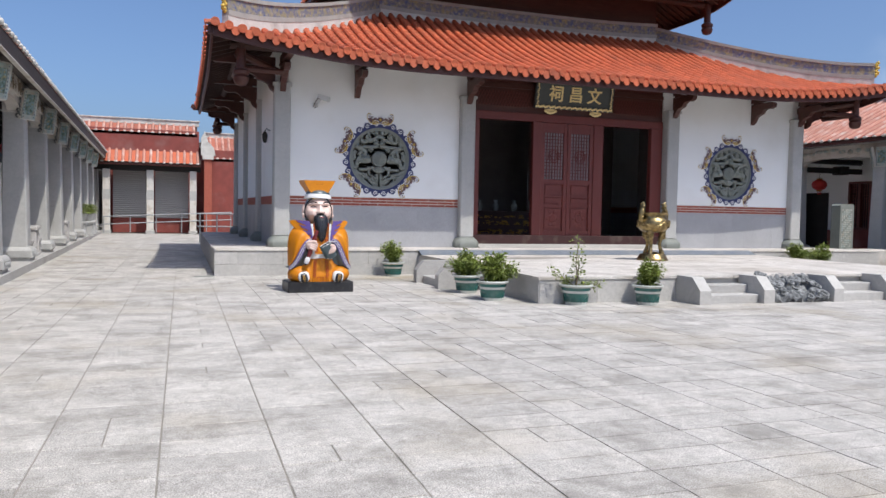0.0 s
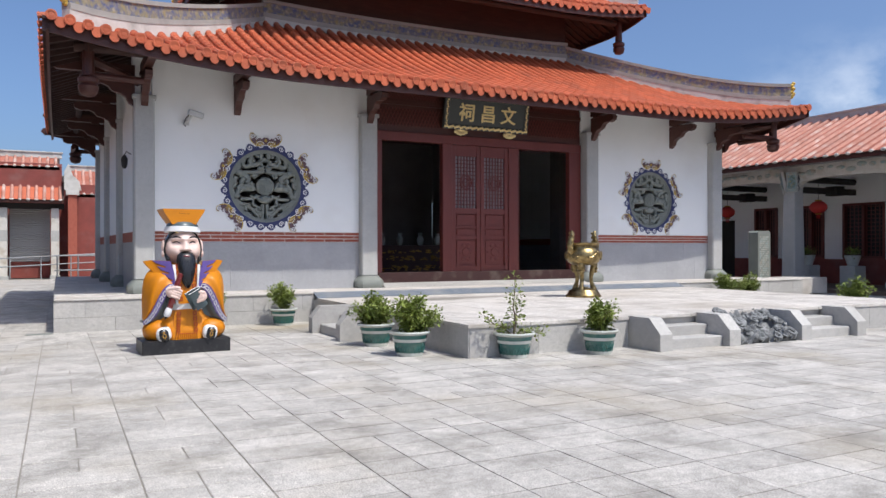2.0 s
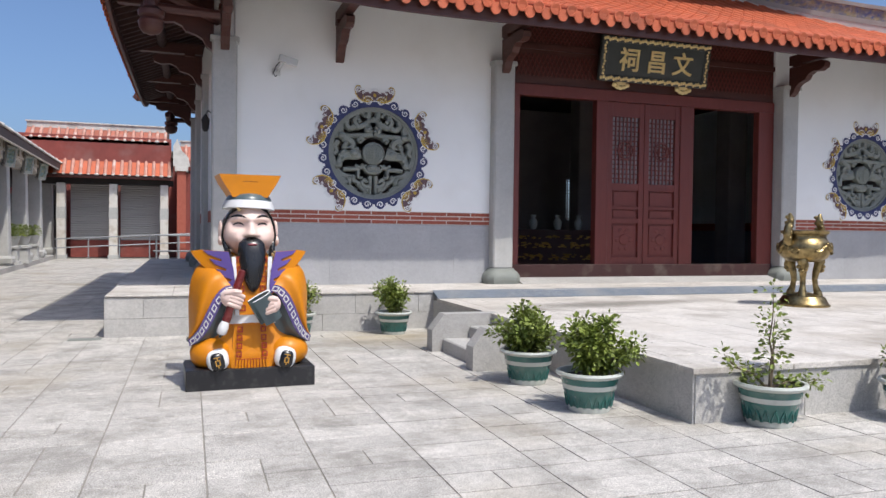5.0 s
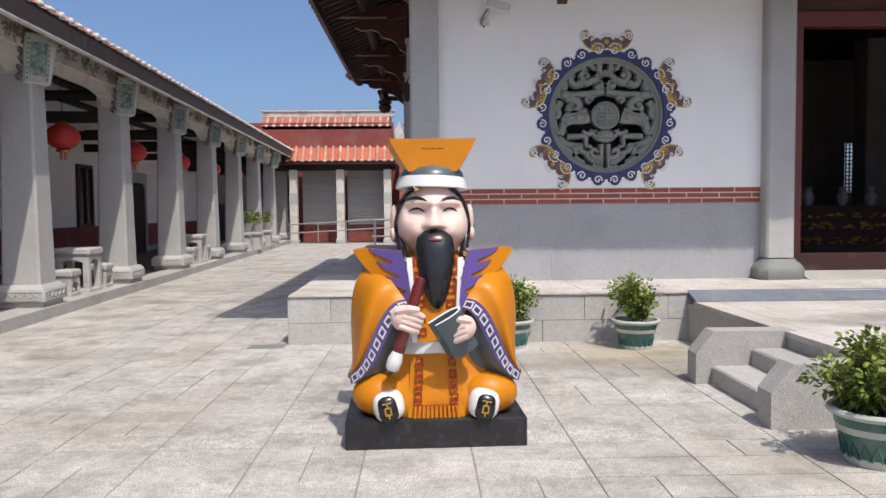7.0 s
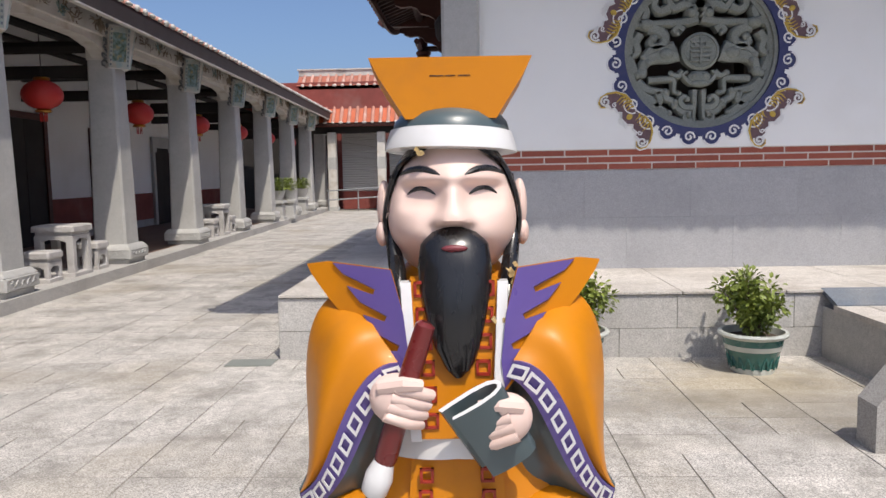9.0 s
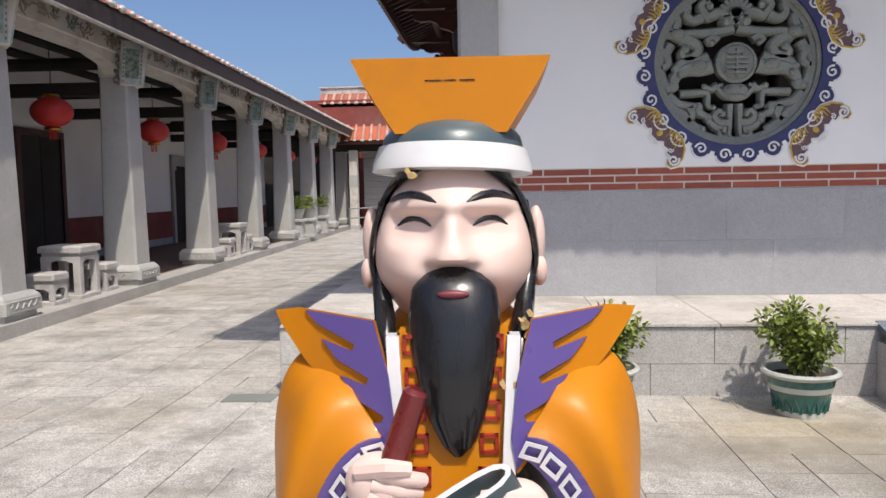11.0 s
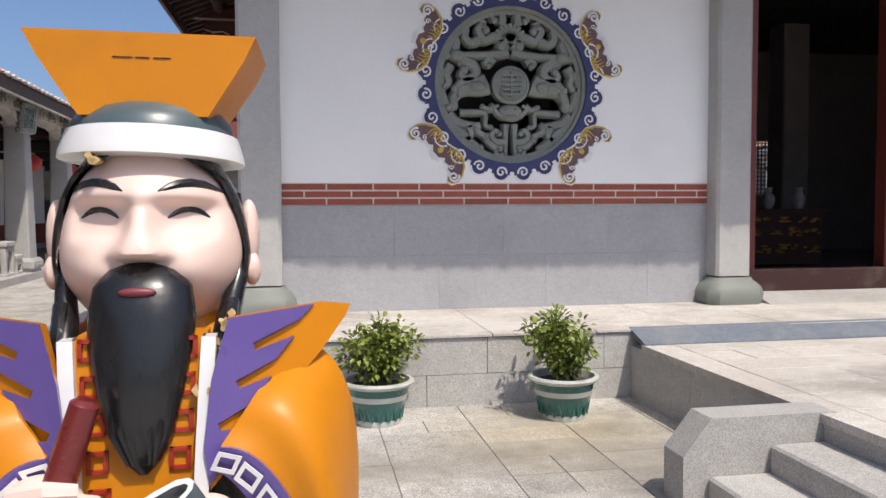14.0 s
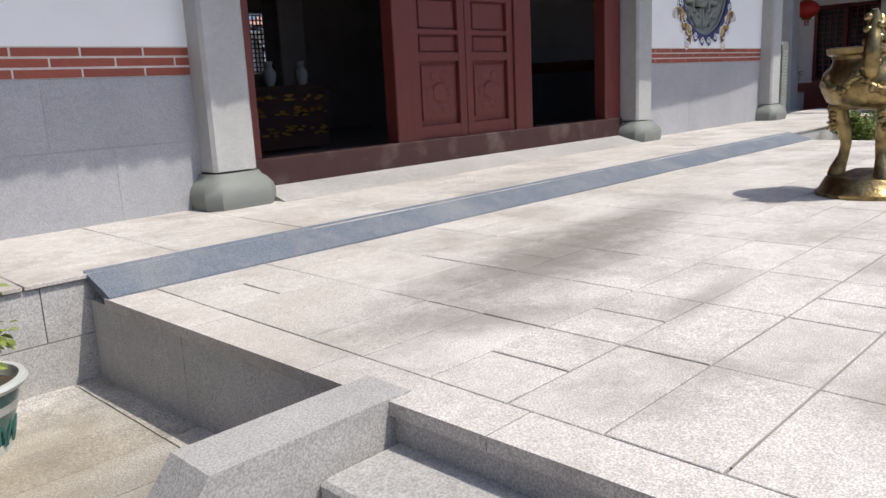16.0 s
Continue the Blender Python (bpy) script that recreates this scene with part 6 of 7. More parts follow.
S_MAROON = mat("maroon enamel", (0.155, 0.018, 0.018), None, 0.28, scale=6, coat=0.25)
S_RED = mat("red painted line", (0.36, 0.03, 0.015), None, 0.4, scale=10)
S_BASE = mat("matt black plinth paint", (0.013, 0.013, 0.015), (0.022, 0.022, 0.024), 0.42, scale=4, dirt=(0.25, 0.24, 0.22), dirt_scale=14, dirt_amount=0.12)
S_GOLD = mat("gold painted line", (0.50, 0.26, 0.03), None, 0.4, scale=10)
S_LIP = mat("dull red lip paint", (0.20, 0.035, 0.045), None, 0.45, scale=10)
OR, PU, WH, SK, BL, TE, MA, RE, BA, GO, LI, FL = range(12)
statue = Geo()


def loft(rings, slot, n=28, power=2.6):
    """Stacked rounded-rectangle sections (cx, cy, z, half width, half depth)."""
    vs = []
    for cx, cy, z, hx, hy in rings:
        for i in range(n):
            a = 2 * math.pi * i / n
            c, s = math.cos(a), math.sin(a)
            vs.append((cx + hx * math.copysign(abs(c) ** (2 / power), c), cy + hy * math.copysign(abs(s) ** (2 / power), s), z))
    k = len(rings)
    fs = [(j * n + i, j * n + (i + 1) % n, (j + 1) * n + (i + 1) % n, (j + 1) * n + i) for j in range(k - 1) for i in range(n)]
    fs += [tuple(range(n - 1, -1, -1)), tuple(range((k - 1) * n, k * n))]
    statue.add(vs, fs, slot)


def bez(p, t):
    """A smooth curve through control points."""
    q = [Vector(v) for v in p]
    while len(q) > 1:
        q = [a.lerp(b, t) for a, b in zip(q, q[1:])]
    return q[0]


statue.box(-0.60, 0.60, 0.0, 0.66, 0.0, 0.195, BA, c=0.012)
# skirt and knees
loft([(0, 0.33, 0.19, 0.50, 0.27), (0, 0.33, 0.24, 0.545, 0.285), (0, 0.33, 0.33, 0.555, 0.285), (0, 0.34, 0.42, 0.52, 0.26), (0, 0.35, 0.52, 0.45, 0.24), (0, 0.35, 0.62, 0.38, 0.23), (0, 0.36, 0.80, 0.38, 0.22),
      (0, 0.38, 1.0, 0.44, 0.22), (0, 0.40, 1.10, 0.45, 0.18), (0, 0.41, 1.18, 0.36, 0.16), (0, 0.41, 1.26, 0.2, 0.15), (0, 0.41, 1.34, 0.13, 0.13)], OR, 40)
for s in (-1, 1):
    statue.ball((s * 0.36, 0.17, 0.33), (0.20, 0.17, 0.15), 20, 12, OR)
# front panel with folds
statue.sheet(lambda u, v: (-0.19 + 0.38 * u + (0.03 - 0.06 * u) * v, 0.045 - 0.012 * abs(math.sin(u * math.pi * 2)) + 0.05 * v, 0.19 + 0.46 * v), 24, 6, OR, (0, 0.1, 0))
for k in range(11):
    x = -0.135 + 0.027 * k
    statue.tube([(x * 1.08, 0.026, 0.195), (x, 0.030, 0.275)], 0.012, 6, OR)
    statue.box(x - 0.0155, x - 0.0125, 0.018, 0.03, 0.2, 0.272, RE)
statue.box(-0.145, 0.145, 0.022, 0.034, 0.272, 0.280, RE)


def frame_square(x, y, z, w, h, slot, t=0.010, tilt=0.0, d=0.006):
    m2 = pose(x, y, z, 0, tilt, 0)
    for a, b, c, e in ((-w, w, -h, -h + t), (-w, w, h - t, h), (-w, -w + t, -h, h), (w - t, w, -h, h)):
        statue.box(a, b, -d, d, c, e, slot, m2)


for s in (-1, 1):
    for k in range(4):
        frame_square(s * (0.120 - 0.004 * k), 0.026 + 0.009 * k, 0.325 + 0.078 * k, 0.025, 0.027, RE, 0.010)
# chest panel, collar
statue.sheet(lambda u, v: (-0.16 + 0.32 * u, 0.030 + 0.055 * v, 0.70 + 0.55 * v), 10, 6, OR, (0, 0.15, 0))
for s in (-1, 1):
    for k in range(6):
        frame_square(s * (0.086 + 0.006 * k), 0.031 + 0.0092 * k, 0.765 + 0.092 * k, 0.026, 0.028, RE, 0.010)
    statue.sheet(lambda u, v, s=s: (s * (0.122 + 0.036 * u + 0.030 * v), 0.006 + 0.062 * v ** 2, 0.70 + 0.55 * v), 2, 10, WH, (0, 0.06, 0))
# belt
statue.sheet(lambda u, v: (-0.235 + 0.47 * u, 0.035 + 0.10 * (2 * u - 1) ** 2, 0.625 + 0.135 * v - 0.02 * abs(2 * u - 1)), 16, 3, WH, (0, 0.08, 0))
# flame lapels
for s in (-1, 1):
    def lap(x, z, off=0.0, s=s):
        return (s * x, 0.02 + 0.62 * max(0.0, x - 0.2) - off + 0.10 * max(0.0, z - 1.0), z)
    big = [(0.548, 1.30), (0.46, 1.315), (0.22, 1.30), (0.18, 1.15), (0.16, 0.98), (0.172, 0.87), (0.215, 0.92), (0.285, 1.0), (0.37, 1.09), (0.46, 1.18), (0.53, 1.265)]
    fl = [(0.44, 1.311), (0.22, 1.298), (0.178, 1.15), (0.158, 0.98), (0.17, 0.885), (0.215, 0.945), (0.25, 1.015), (0.20, 1.022), (0.192, 1.04), (0.28, 1.075), (0.325, 1.135), (0.245, 1.118), (0.235, 1.138), (0.335, 1.178), (0.385, 1.232), (0.285, 1.208), (0.278, 1.228), (0.40, 1.275)]
    for poly, off, slot, th in ((big, 0.0, OR, 0.045), (fl, 0.012, PU, 0.02)):
        n = len(poly)
        vs = [lap(x, z, off) for x, z in poly] + [tuple(Vector(lap(x, z, off)) + Vector((0, th, -0.01))) for x, z in poly]
        fs = [tuple(range(n)), tuple(range(2 * n - 1, n - 1, -1))] + [(i, n + i, n + (i + 1) % n, (i + 1) % n) for i in range(n)]
        statue.add(vs, fs, slot)
    # wide sleeves
    E_ = [(s * 0.20, 0.0, 0.985), (s * 0.37, -0.05, 1.00), (s * 0.43, 0.0, 0.66), (s * 0.48, 0.05, 0.54), (s * 0.575, 0.12, 0.475)]
    O_ = [(s * 0.36, 0.26, 1.20), (s * 0.60, 0.22, 1.22), (s * 0.585, 0.30, 0.85), (s * 0.555, 0.32, 0.62), (s * 0.565, 0.30, 0.50)]
    G_ = [(s * 0.17, 0.03, 0.90), (s * 0.27, -0.02, 0.87), (s * 0.33, 0.04, 0.56), (s * 0.42, 0.07, 0.43), (s * 0.56, 0.15, 0.385)]

    def sleeve(u, v, E_=E_, O_=O_):
        a, b = bez(E_, v), bez(O_, v)
        p = a.lerp(b, u)
        p.y -= 0.10 * math.sin(math.pi * u) * (0.6 + 0.4 * math.sin(math.pi * v))
        p.y += 0.012 * math.sin(9 * u + 3 * v)
        return p

    def back(u, v, O_=O_):
        a = bez(O_, v)
        b = Vector((a.x * 0.55, 0.52, a.z))
        p = a.lerp(b, u)
        p.x *= 1 + 0.06 * math.sin(math.pi * u)
        return p

    def band(u, v, E_=E_, G_=G_):
        a, b = bez(E_, v), bez(G_, v)
        p = a.lerp(b, u * 0.74)
        p.y -= 0.010
        return p

    def inner(u, v, E_=E_, G_=G_, s=s):
        a = bez(E_, v).lerp(bez(G_, v), 0.72)
        p = a.lerp(Vector((s * 0.13, 0.17, a.z + 0.03)), u)
        p.y += 0.02 * math.sin(math.pi * u) + 0.008 * math.sin(14 * u + 4 * v)
        return p

    statue.sheet(sleeve, 14, 22, OR, (0, 0.015, 0))
    statue.sheet(back, 8, 18, OR)
    statue.sheet(band, 4, 28, PU, (0, 0.02, 0))
    statue.sheet(inner, 12, 22, TE, (0, 0.02, 0))
    statue.sheet(lambda u, v, s=s: (s * (0.585 - 0.30 * u), 0.16 - 0.02 * u + 0.22 * v, 0.405 + 0.02 * u - 0.01 * v + 0.04 * (1 - u)), 6, 4, TE, (0, 0, 0.03))
    # white squares on the cuff bands
    for k in range(9):
        v = 0.05 + 0.107 * k
        c = (bez(E_, v) + band(1.0, v)) / 2
        t = (bez(E_, min(v + 0.03, 1)) - bez(E_, v - 0.03)).normalized()
        r = (band(1.0, v) - bez(E_, v)).normalized()
        nrm = t.cross(r).normalized()
        if nrm.y > 0:
            nrm = -nrm
        c = c + nrm * 0.014
        for a0, a1, b0, b1 in ((-0.030, 0.030, -0.026, -0.015), (-0.030, 0.030, 0.015, 0.026), (-0.030, -0.019, -0.015, 0.015), (0.019, 0.030, -0.015, 0.015)):
            statue.add([c + t * x + r * z + nrm * y for y in (0, 0.004) for x, z in ((a0, b0), (a1, b0), (a1, b1), (a0, b1))],
                       [(0, 1, 2, 3), (7, 6, 5, 4), (0, 4, 5, 1), (1, 5, 6, 2), (2, 6, 7, 3), (3, 7, 4, 0)], WH)
    # shoes: white rims, black soles, gold marks
    m2 = pose(s * 0.315, 0.035, 0.285, -8, s * 9, s * -6)
    statue.ball((0, 0, 0), (0.105, 0.075, 0.105), 22, 14, WH, shape=lambda p, m2=m2: m2 @ Vector((math.copysign(abs(p.x / 0.105) ** 0.75, p.x) * 0.105, p.y, math.copysign(abs(p.z / 0.105) ** 0.75, p.z) * 0.105)))
    m3 = pose(s * 0.318, -0.012, 0.272, -8, s * 11, s * -6)
    statue.ball((0, 0, 0), (0.068, 0.045, 0.088), 20, 12, BL, shape=lambda p, m3=m3: m3 @ Vector((math.copysign(abs(p.x / 0.068) ** 0.7, p.x) * 0.068, p.y, math.copysign(abs(p.z / 0.088) ** 0.7, p.z) * 0.088)))
    mk = pose(s * 0.318, -0.058, 0.272, -8, s * 11, s * -6)
    for a, b, c, d in ((-0.03, 0.03, 0.040, 0.048), (-0.004, 0.004, 0.015, 0.048), (-0.022, 0.022, 0.010, 0.018), (-0.022, 0.022, -0.034, -0.026), (-0.022, -0.014, -0.03, 0.015), (0.014, 0.022, -0.03, 0.015), (-0.004, 0.004, -0.055, -0.03)):
        statue.box(a, b, -0.006, 0.02, c, d, GO, mk)
    # loose side locks
    statue.tube([(s * 0.222, 0.40, 1.62), (s * 0.234, 0.38, 1.50), (s * 0.232, 0.34, 1.38), (s * 0.208, 0.24, 1.28), (s * 0.194, 0.15, 1.20), (s * 0.182, 0.10, 1.12)], [0.018, 0.024, 0.026, 0.032, 0.032, 0.010], 10, BL)
    statue.tube([(s * 0.22, 0.24, 1.32), (s * 0.212, 0.17, 1.24), (s * 0.215, 0.13, 1.15)], [0.02, 0.02, 0.008], 8, BL)
    # ears
    statue.ball((s * 0.262, 0.40, 1.50), (0.030, 0.06, 0.105), 12, 10, SK)
    statue.ball((s * 0.270, 0.37, 1.40), (0.026, 0.035, 0.05), 10, 8, SK)


# head: one skin with cheeks, brow ridge, eye hollows and nose
def bell(x, w):
    return math.exp(-(x / w) ** 2)


def ramp(x):
    x = min(1.0, max(0.0, x))
    return x * x * (3 - 2 * x)


def head_width(z):
    return 1.02 - 0.14 * max(0.0, z / 0.29) ** 2 + 0.06 * bell(z + 0.09, 0.10)


def relief(x, z):
    d = 0.048 * bell(abs(x) - 0.125, 0.085) * bell(z + 0.075, 0.080)
    d += 0.026 * ramp((z - 0.085) / 0.04) * bell(z - 0.13, 0.09) * bell(x, 0.22)
    d -= 0.040 * math.exp(-((abs(x) - 0.115) / 0.075) ** 4) * math.exp(-((z - 0.055) / 0.048) ** 4)
    slope = 0.018 + 0.062 * ramp((0.12 - z) / 0.15)
    w = 0.030 + 0.034 * ramp((0.06 - z) / 0.09)
    d += slope * math.exp(-(abs(x) / w) ** 3) * ramp((z + 0.058) / 0.028) * ramp((0.16 - z) / 0.07)
    return d


def skin(x, z, off=0.0):
    q = max(0.02, 1 - (x / (0.235 * head_width(z))) ** 2 - (z / 0.29) ** 2)
    return (x, 0.40 - 0.25 * q ** 0.42 - relief(x, z) - off, 1.49 + z)


def head_shape(p):
    x = p.x * head_width(p.z)
    if p.y >= 0:
        return Vector((x, p.y, p.z))
    y = -0.25 * (abs(p.y) / 0.25) ** 0.84
    return Vector((x, y - relief(x, p.z) * ramp(abs(p.y) / 0.08), p.z))


statue.ball((0, 0.40, 1.49), (0.235, 0.25, 0.29), 144, 100, SK, shape=head_shape)
for s in (-1, 1):
    statue.tube([skin(s * (0.112 + dx), 0.058 + 0.028 * math.cos(dx * 28), -0.002) for dx in (-0.052, -0.035, -0.018, 0.0, 0.018, 0.035, 0.052)], [0.003, 0.007, 0.009, 0.0095, 0.009, 0.007, 0.003], 8, BL)
    statue.tube([skin(s * (0.120 + dx), 0.122 + 0.032 * math.cos(dx * 17), -0.004) for dx in (-0.078, -0.055, -0.03, 0.0, 0.03, 0.055, 0.078)], [0.004, 0.010, 0.013, 0.014, 0.013, 0.009, 0.003], 8, BL)
# hair behind, hairline, head band, cap and board
statue.ball((0, 0.455, 1.50), (0.243, 0.22, 0.30), 28, 18, BL)


def hair(u, v, s):
    z = 0.25 - 0.36 * v
    line = 24 + 46 * ramp(v / 0.28) ** 0.8 + 8 * ramp((v - 0.28) / 0.5)
    a = math.radians(line + (150 - line) * u)
    r = math.sqrt(max(0.05, 1 - (z / 0.32) ** 2))
    w = 0.246 * head_width(z) * r
    y = -0.25 * r ** 0.84 * max(0.0, math.cos(a)) ** 0.84 if math.cos(a) > 0 else 0.25 * r * -math.cos(a)
    grow = 0.012 * ramp(u / 0.06) - 0.004
    return (s * (w + grow) * math.sin(a), 0.40 + y - relief(w * math.sin(a), z) * ramp(math.cos(a) * 3) - (grow + 0.012 if math.cos(a) > 0 else -0.01), 1.49 + z)


for s in (-1, 1):
    statue.sheet(lambda u, v, s=s: hair(u, v, s), 24, 24, BL)
statue.lathe([(0.238, -0.038), (0.254, -0.035), (0.252, -0.015), (0.234, 0.040), (0.226, 0.043), (0.21, 0.040)], 40, (0, 0, 0), WH, 1.0, 1.02, m=pose(0, 0.40, 1.744, -3, 1.5, 0), slots=[WH] * 5)
statue.lathe([(0.224, 0.0), (0.216, 0.03), (0.19, 0.06), (0.15, 0.08), (0.08, 0.092), (0.01, 0.095)], 36, (0, 0.40, 1.79), TE, 1.0, 1.02)
HB = [(-0.165, 0.235), (0.165, 0.235), (0.19, 0.56), (-0.19, 0.56)]
HT = [(-0.295, 0.245), (0.295, 0.245), (0.315, 0.66), (-0.315, 0.66)]
HM = [(-0.262, 0.236), (0.262, 0.236), (0.285, 0.63), (-0.285, 0.63)]
vs = [(x, y, 1.825) for x, y in HB] + [(x, y, 1.978) for x, y in HM] + [(x, y - 0.012, 2.045) for x, y in HT] + [(x * 0.965, 0.45 + (y - 0.45) * 0.96, 2.033) for x, y in HT]
statue.add(vs, [(3, 2, 1, 0)] + [(4 * k + i, 4 * k + (i + 1) % 4, 4 * k + 4 + (i + 1) % 4, 4 * k + 4 + i) for k in range(3) for i in range(4)] + [(12, 13, 14, 15)], OR)
for x, w in ((-0.05, 0.025), (0.0, 0.018), (0.05, 0.022)):
    statue.box(x - w, x + w, 0.2335, 0.25, 1.977, 1.980, BL)
# beard and lips
loft([(0.010, 0.045, 0.915, 0.012, 0.010), (0.010, 0.045, 0.95, 0.045, 0.030), (0.008, 0.05, 1.02, 0.078, 0.045), (0.005, 0.065, 1.12, 0.105, 0.06), (0.004, 0.095, 1.22, 0.127, 0.075), (0.004, 0.125, 1.30, 0.132, 0.085), (0.004, 0.145, 1.375, 0.122, 0.085),
      (0.003, 0.165, 1.42, 0.088, 0.065), (0.002, 0.18, 1.445, 0.03, 0.03)], BL, 28, 2.2)
for k in range(6):
    x = -0.05 + 0.02 * k
    statue.tube([(x * 1.2, 0.028, 1.10), (x * 1.1, 0.014, 1.03), (x * 0.6 + 0.01, 0.022, 0.945)], [0.004, 0.012, 0.006], 6, BL)
statue.ball((0.003, 0.058, 1.368), (0.046, 0.012, 0.012), 14, 8, LI)
# fists, brush and rolled book
for cx, cy, cz, tl in ((-0.200, -0.03, 0.865, 20), (0.160, -0.06, 0.80, -20)):
    m2 = pose(cx, cy, cz, 0, tl, 0)
    statue.ball((0, 0, 0), (0.098, 0.075, 0.088), 20, 14, SK, m=None, shape=lambda p, m2=m2: m2 @ p)
    sgn = 1 if cx < 0 else -1
    for k in range(4):
        a = Vector((sgn * 0.055, -0.045, 0.055 - 0.036 * k))
        b = Vector((sgn * 0.10, -0.005, 0.050 - 0.036 * k))
        c = Vector((sgn * -0.02, -0.060, 0.052 - 0.034 * k))
        statue.tube([m2 @ (c * 0.6), m2 @ c, m2 @ a, m2 @ b, m2 @ (b * 0.7)], [0.018, 0.023, 0.0235, 0.021, 0.014], 10, SK)
    statue.tube([m2 @ Vector((sgn * -0.07, -0.04, 0.03)), m2 @ Vector((0, -0.07, 0.075)), m2 @ Vector((sgn * 0.06, -0.05, 0.085))], [0.026, 0.026, 0.02], 8, SK)
statue.tube([(-0.095, -0.045, 1.13), (-0.10, -0.045, 1.12), (-0.165, -0.045, 0.92), (-0.245, -0.045, 0.66), (-0.25, -0.045, 0.645)], [0.022, 0.034, 0.038, 0.040, 0.034], 16, MA)
statue.tube([(-0.25, -0.045, 0.65), (-0.268, -0.045, 0.60), (-0.288, -0.045, 0.545), (-0.292, -0.045, 0.53)], [0.036, 0.050, 0.046, 0.03], 14, WH)
statue.tube([(-0.29, -0.045, 0.54), (-0.305, -0.045, 0.50)], [0.032, 0.01], 10, BL)
# a rolled book: folded sheet with a white edge, open towards the front
bn = Vector((-0.45, -0.35, 0.82)).normalized()
bu = Vector((0.85, 0.08, 0.50)).normalized()
bv = bn.cross(bu)
bc = Vector((0.050, -0.125, 0.885))
loop = [(-0.115, 0.052), (-0.05, 0.056), (0.02, 0.056), (0.075, 0.046), (0.105, 0.024), (0.113, 0.0), (0.105, -0.024), (0.075, -0.042), (0.02, -0.048), (-0.04, -0.044), (-0.085, -0.036)]
n = len(loop)
thin = [(x * 0.90 - 0.004, y * 0.60) for x, y in loop]
vs = [bc + bu * x + bv * y for x, y in loop] + [bc + bu * x + bv * y for x, y in thin]
vs += [bc + bu * (x * 0.92) + bv * y - bn * 0.29 for x, y in loop] + [bc + bu * (x * 0.92) + bv * y - bn * 0.29 for x, y in thin]
statue.add(vs, [(i, i + 1, n + i + 1, n + i) for i in range(n - 1)], WH)
statue.add(vs, [(i + 1, i, 2 * n + i, 2 * n + i + 1) for i in range(n - 1)] + [(n + i, n + i + 1, 3 * n + i + 1, 3 * n + i) for i in range(n - 1)]
           + [(2 * n + i, 3 * n + i, 3 * n + i + 1, 2 * n + i + 1) for i in range(n - 1)] + [(0, n, 3 * n, 2 * n), (n - 1, 3 * n - 1, 4 * n - 1, 2 * n - 1)], TE)
# flaked paint on a lock, the lapel, the band and the belt
rndp = random.Random(17)
for cx, cz, cy, w, h, n in ((0.208, 1.235, 0.135, 0.012, 0.045, 11), (0.19, 1.115, 0.05, 0.026, 0.018, 12), (-0.115, 1.70, 0.168, 0.014, 0.005, 4)):
    for k in range(n):
        x, z = cx + rndp.gauss(0, w), cz + rndp.gauss(0, h)
        a = rndp.uniform(0, 3)
        vs = [(x + rndp.uniform(0.003, 0.013) * math.cos(a + 0.9 * j), cy - 0.012, z + rndp.uniform(0.003, 0.015) * math.sin(a + 0.9 * j)) for j in range(7)]
        vs += [(p, 0.05 + q, r) for p, q, r in vs]
        statue.add(vs, [tuple(range(7)), tuple(range(13, 6, -1))] + [(j, 7 + j, 7 + (j + 1) % 7, (j + 1) % 7) for j in range(7)], FL)
st = part("statue", statue, [S_ORANGE, S_PURPLE, S_WHITE, S_SKIN, S_BLACK, S_TEAL, S_MAROON, S_RED, S_BASE, S_GOLD, S_LIP, FLAKE], None, "", True, pose(2.867, 13.425, 0, 0, 0, 2.1))
tagged(st, "painted seated scholar statue in orange robe on black plinth", "statue")

# ---- tables, stools, planters of the gallery ----


def stone_seat(name, label, category, w, h, m, group):
    t = thing(name, label, category, m, group)
    part("top", Geo().box(-w / 2, w / 2, -w / 2, w / 2, h - 0.10, h, c=0.025), PALEFURN, t)
    part("waist", Geo().box(-w * 0.43, w * 0.43, -w * 0.43, w * 0.43, h - 0.16, h - 0.10), PALEFURN, t)
    g = Geo()
    for a in (0, 90, 180, 270):
        mm = pose(0, 0, 0, 0, 0, a)
        g.prism([(-w * 0.44, h - 0.16), (w * 0.44, h - 0.16), (w * 0.44, h - 0.30), (w * 0.30, h - 0.26), (w * 0.12, h - 0.22), (-w * 0.12, h - 0.22), (-w * 0.30, h - 0.26), (-w * 0.44, h - 0.30)], "y", -w * 0.45, -w * 0.39, m=mm)
    part("apron", g, PALEFURN, t)
    for sx in (-1, 1):
        for sy in (-1, 1):
            x, y, q = sx * w * 0.37, sy * w * 0.37, w * 0.085
            part("leg", Geo().box(x - q, x + q, y - q, y + q, 0.07, h - 0.16, c=0.01), PALEFURN, t)
    g = Geo().box(-w * 0.47, w * 0.47, -w * 0.47, w * 0.47, 0.0, 0.07, c=0.015)
    part("foot_frame", g, PALEFURN, t)
    return t


for v in (7.05, 14.95, COLS[3] + 1.8):
    stone_seat("stone_table", "square pale stone table with carved legs on the gallery kerb", "table", 0.66, 0.80, GAL @ pose(-0.50, v, 0.135), "stone tables")
    for dv in (-0.78, 0.78):
        stone_seat("stone_stool", "square pale stone stool beside the stone table", "stool", 0.44, 0.46, GAL @ pose(-0.44, v + dv, 0.135), "stone stools")


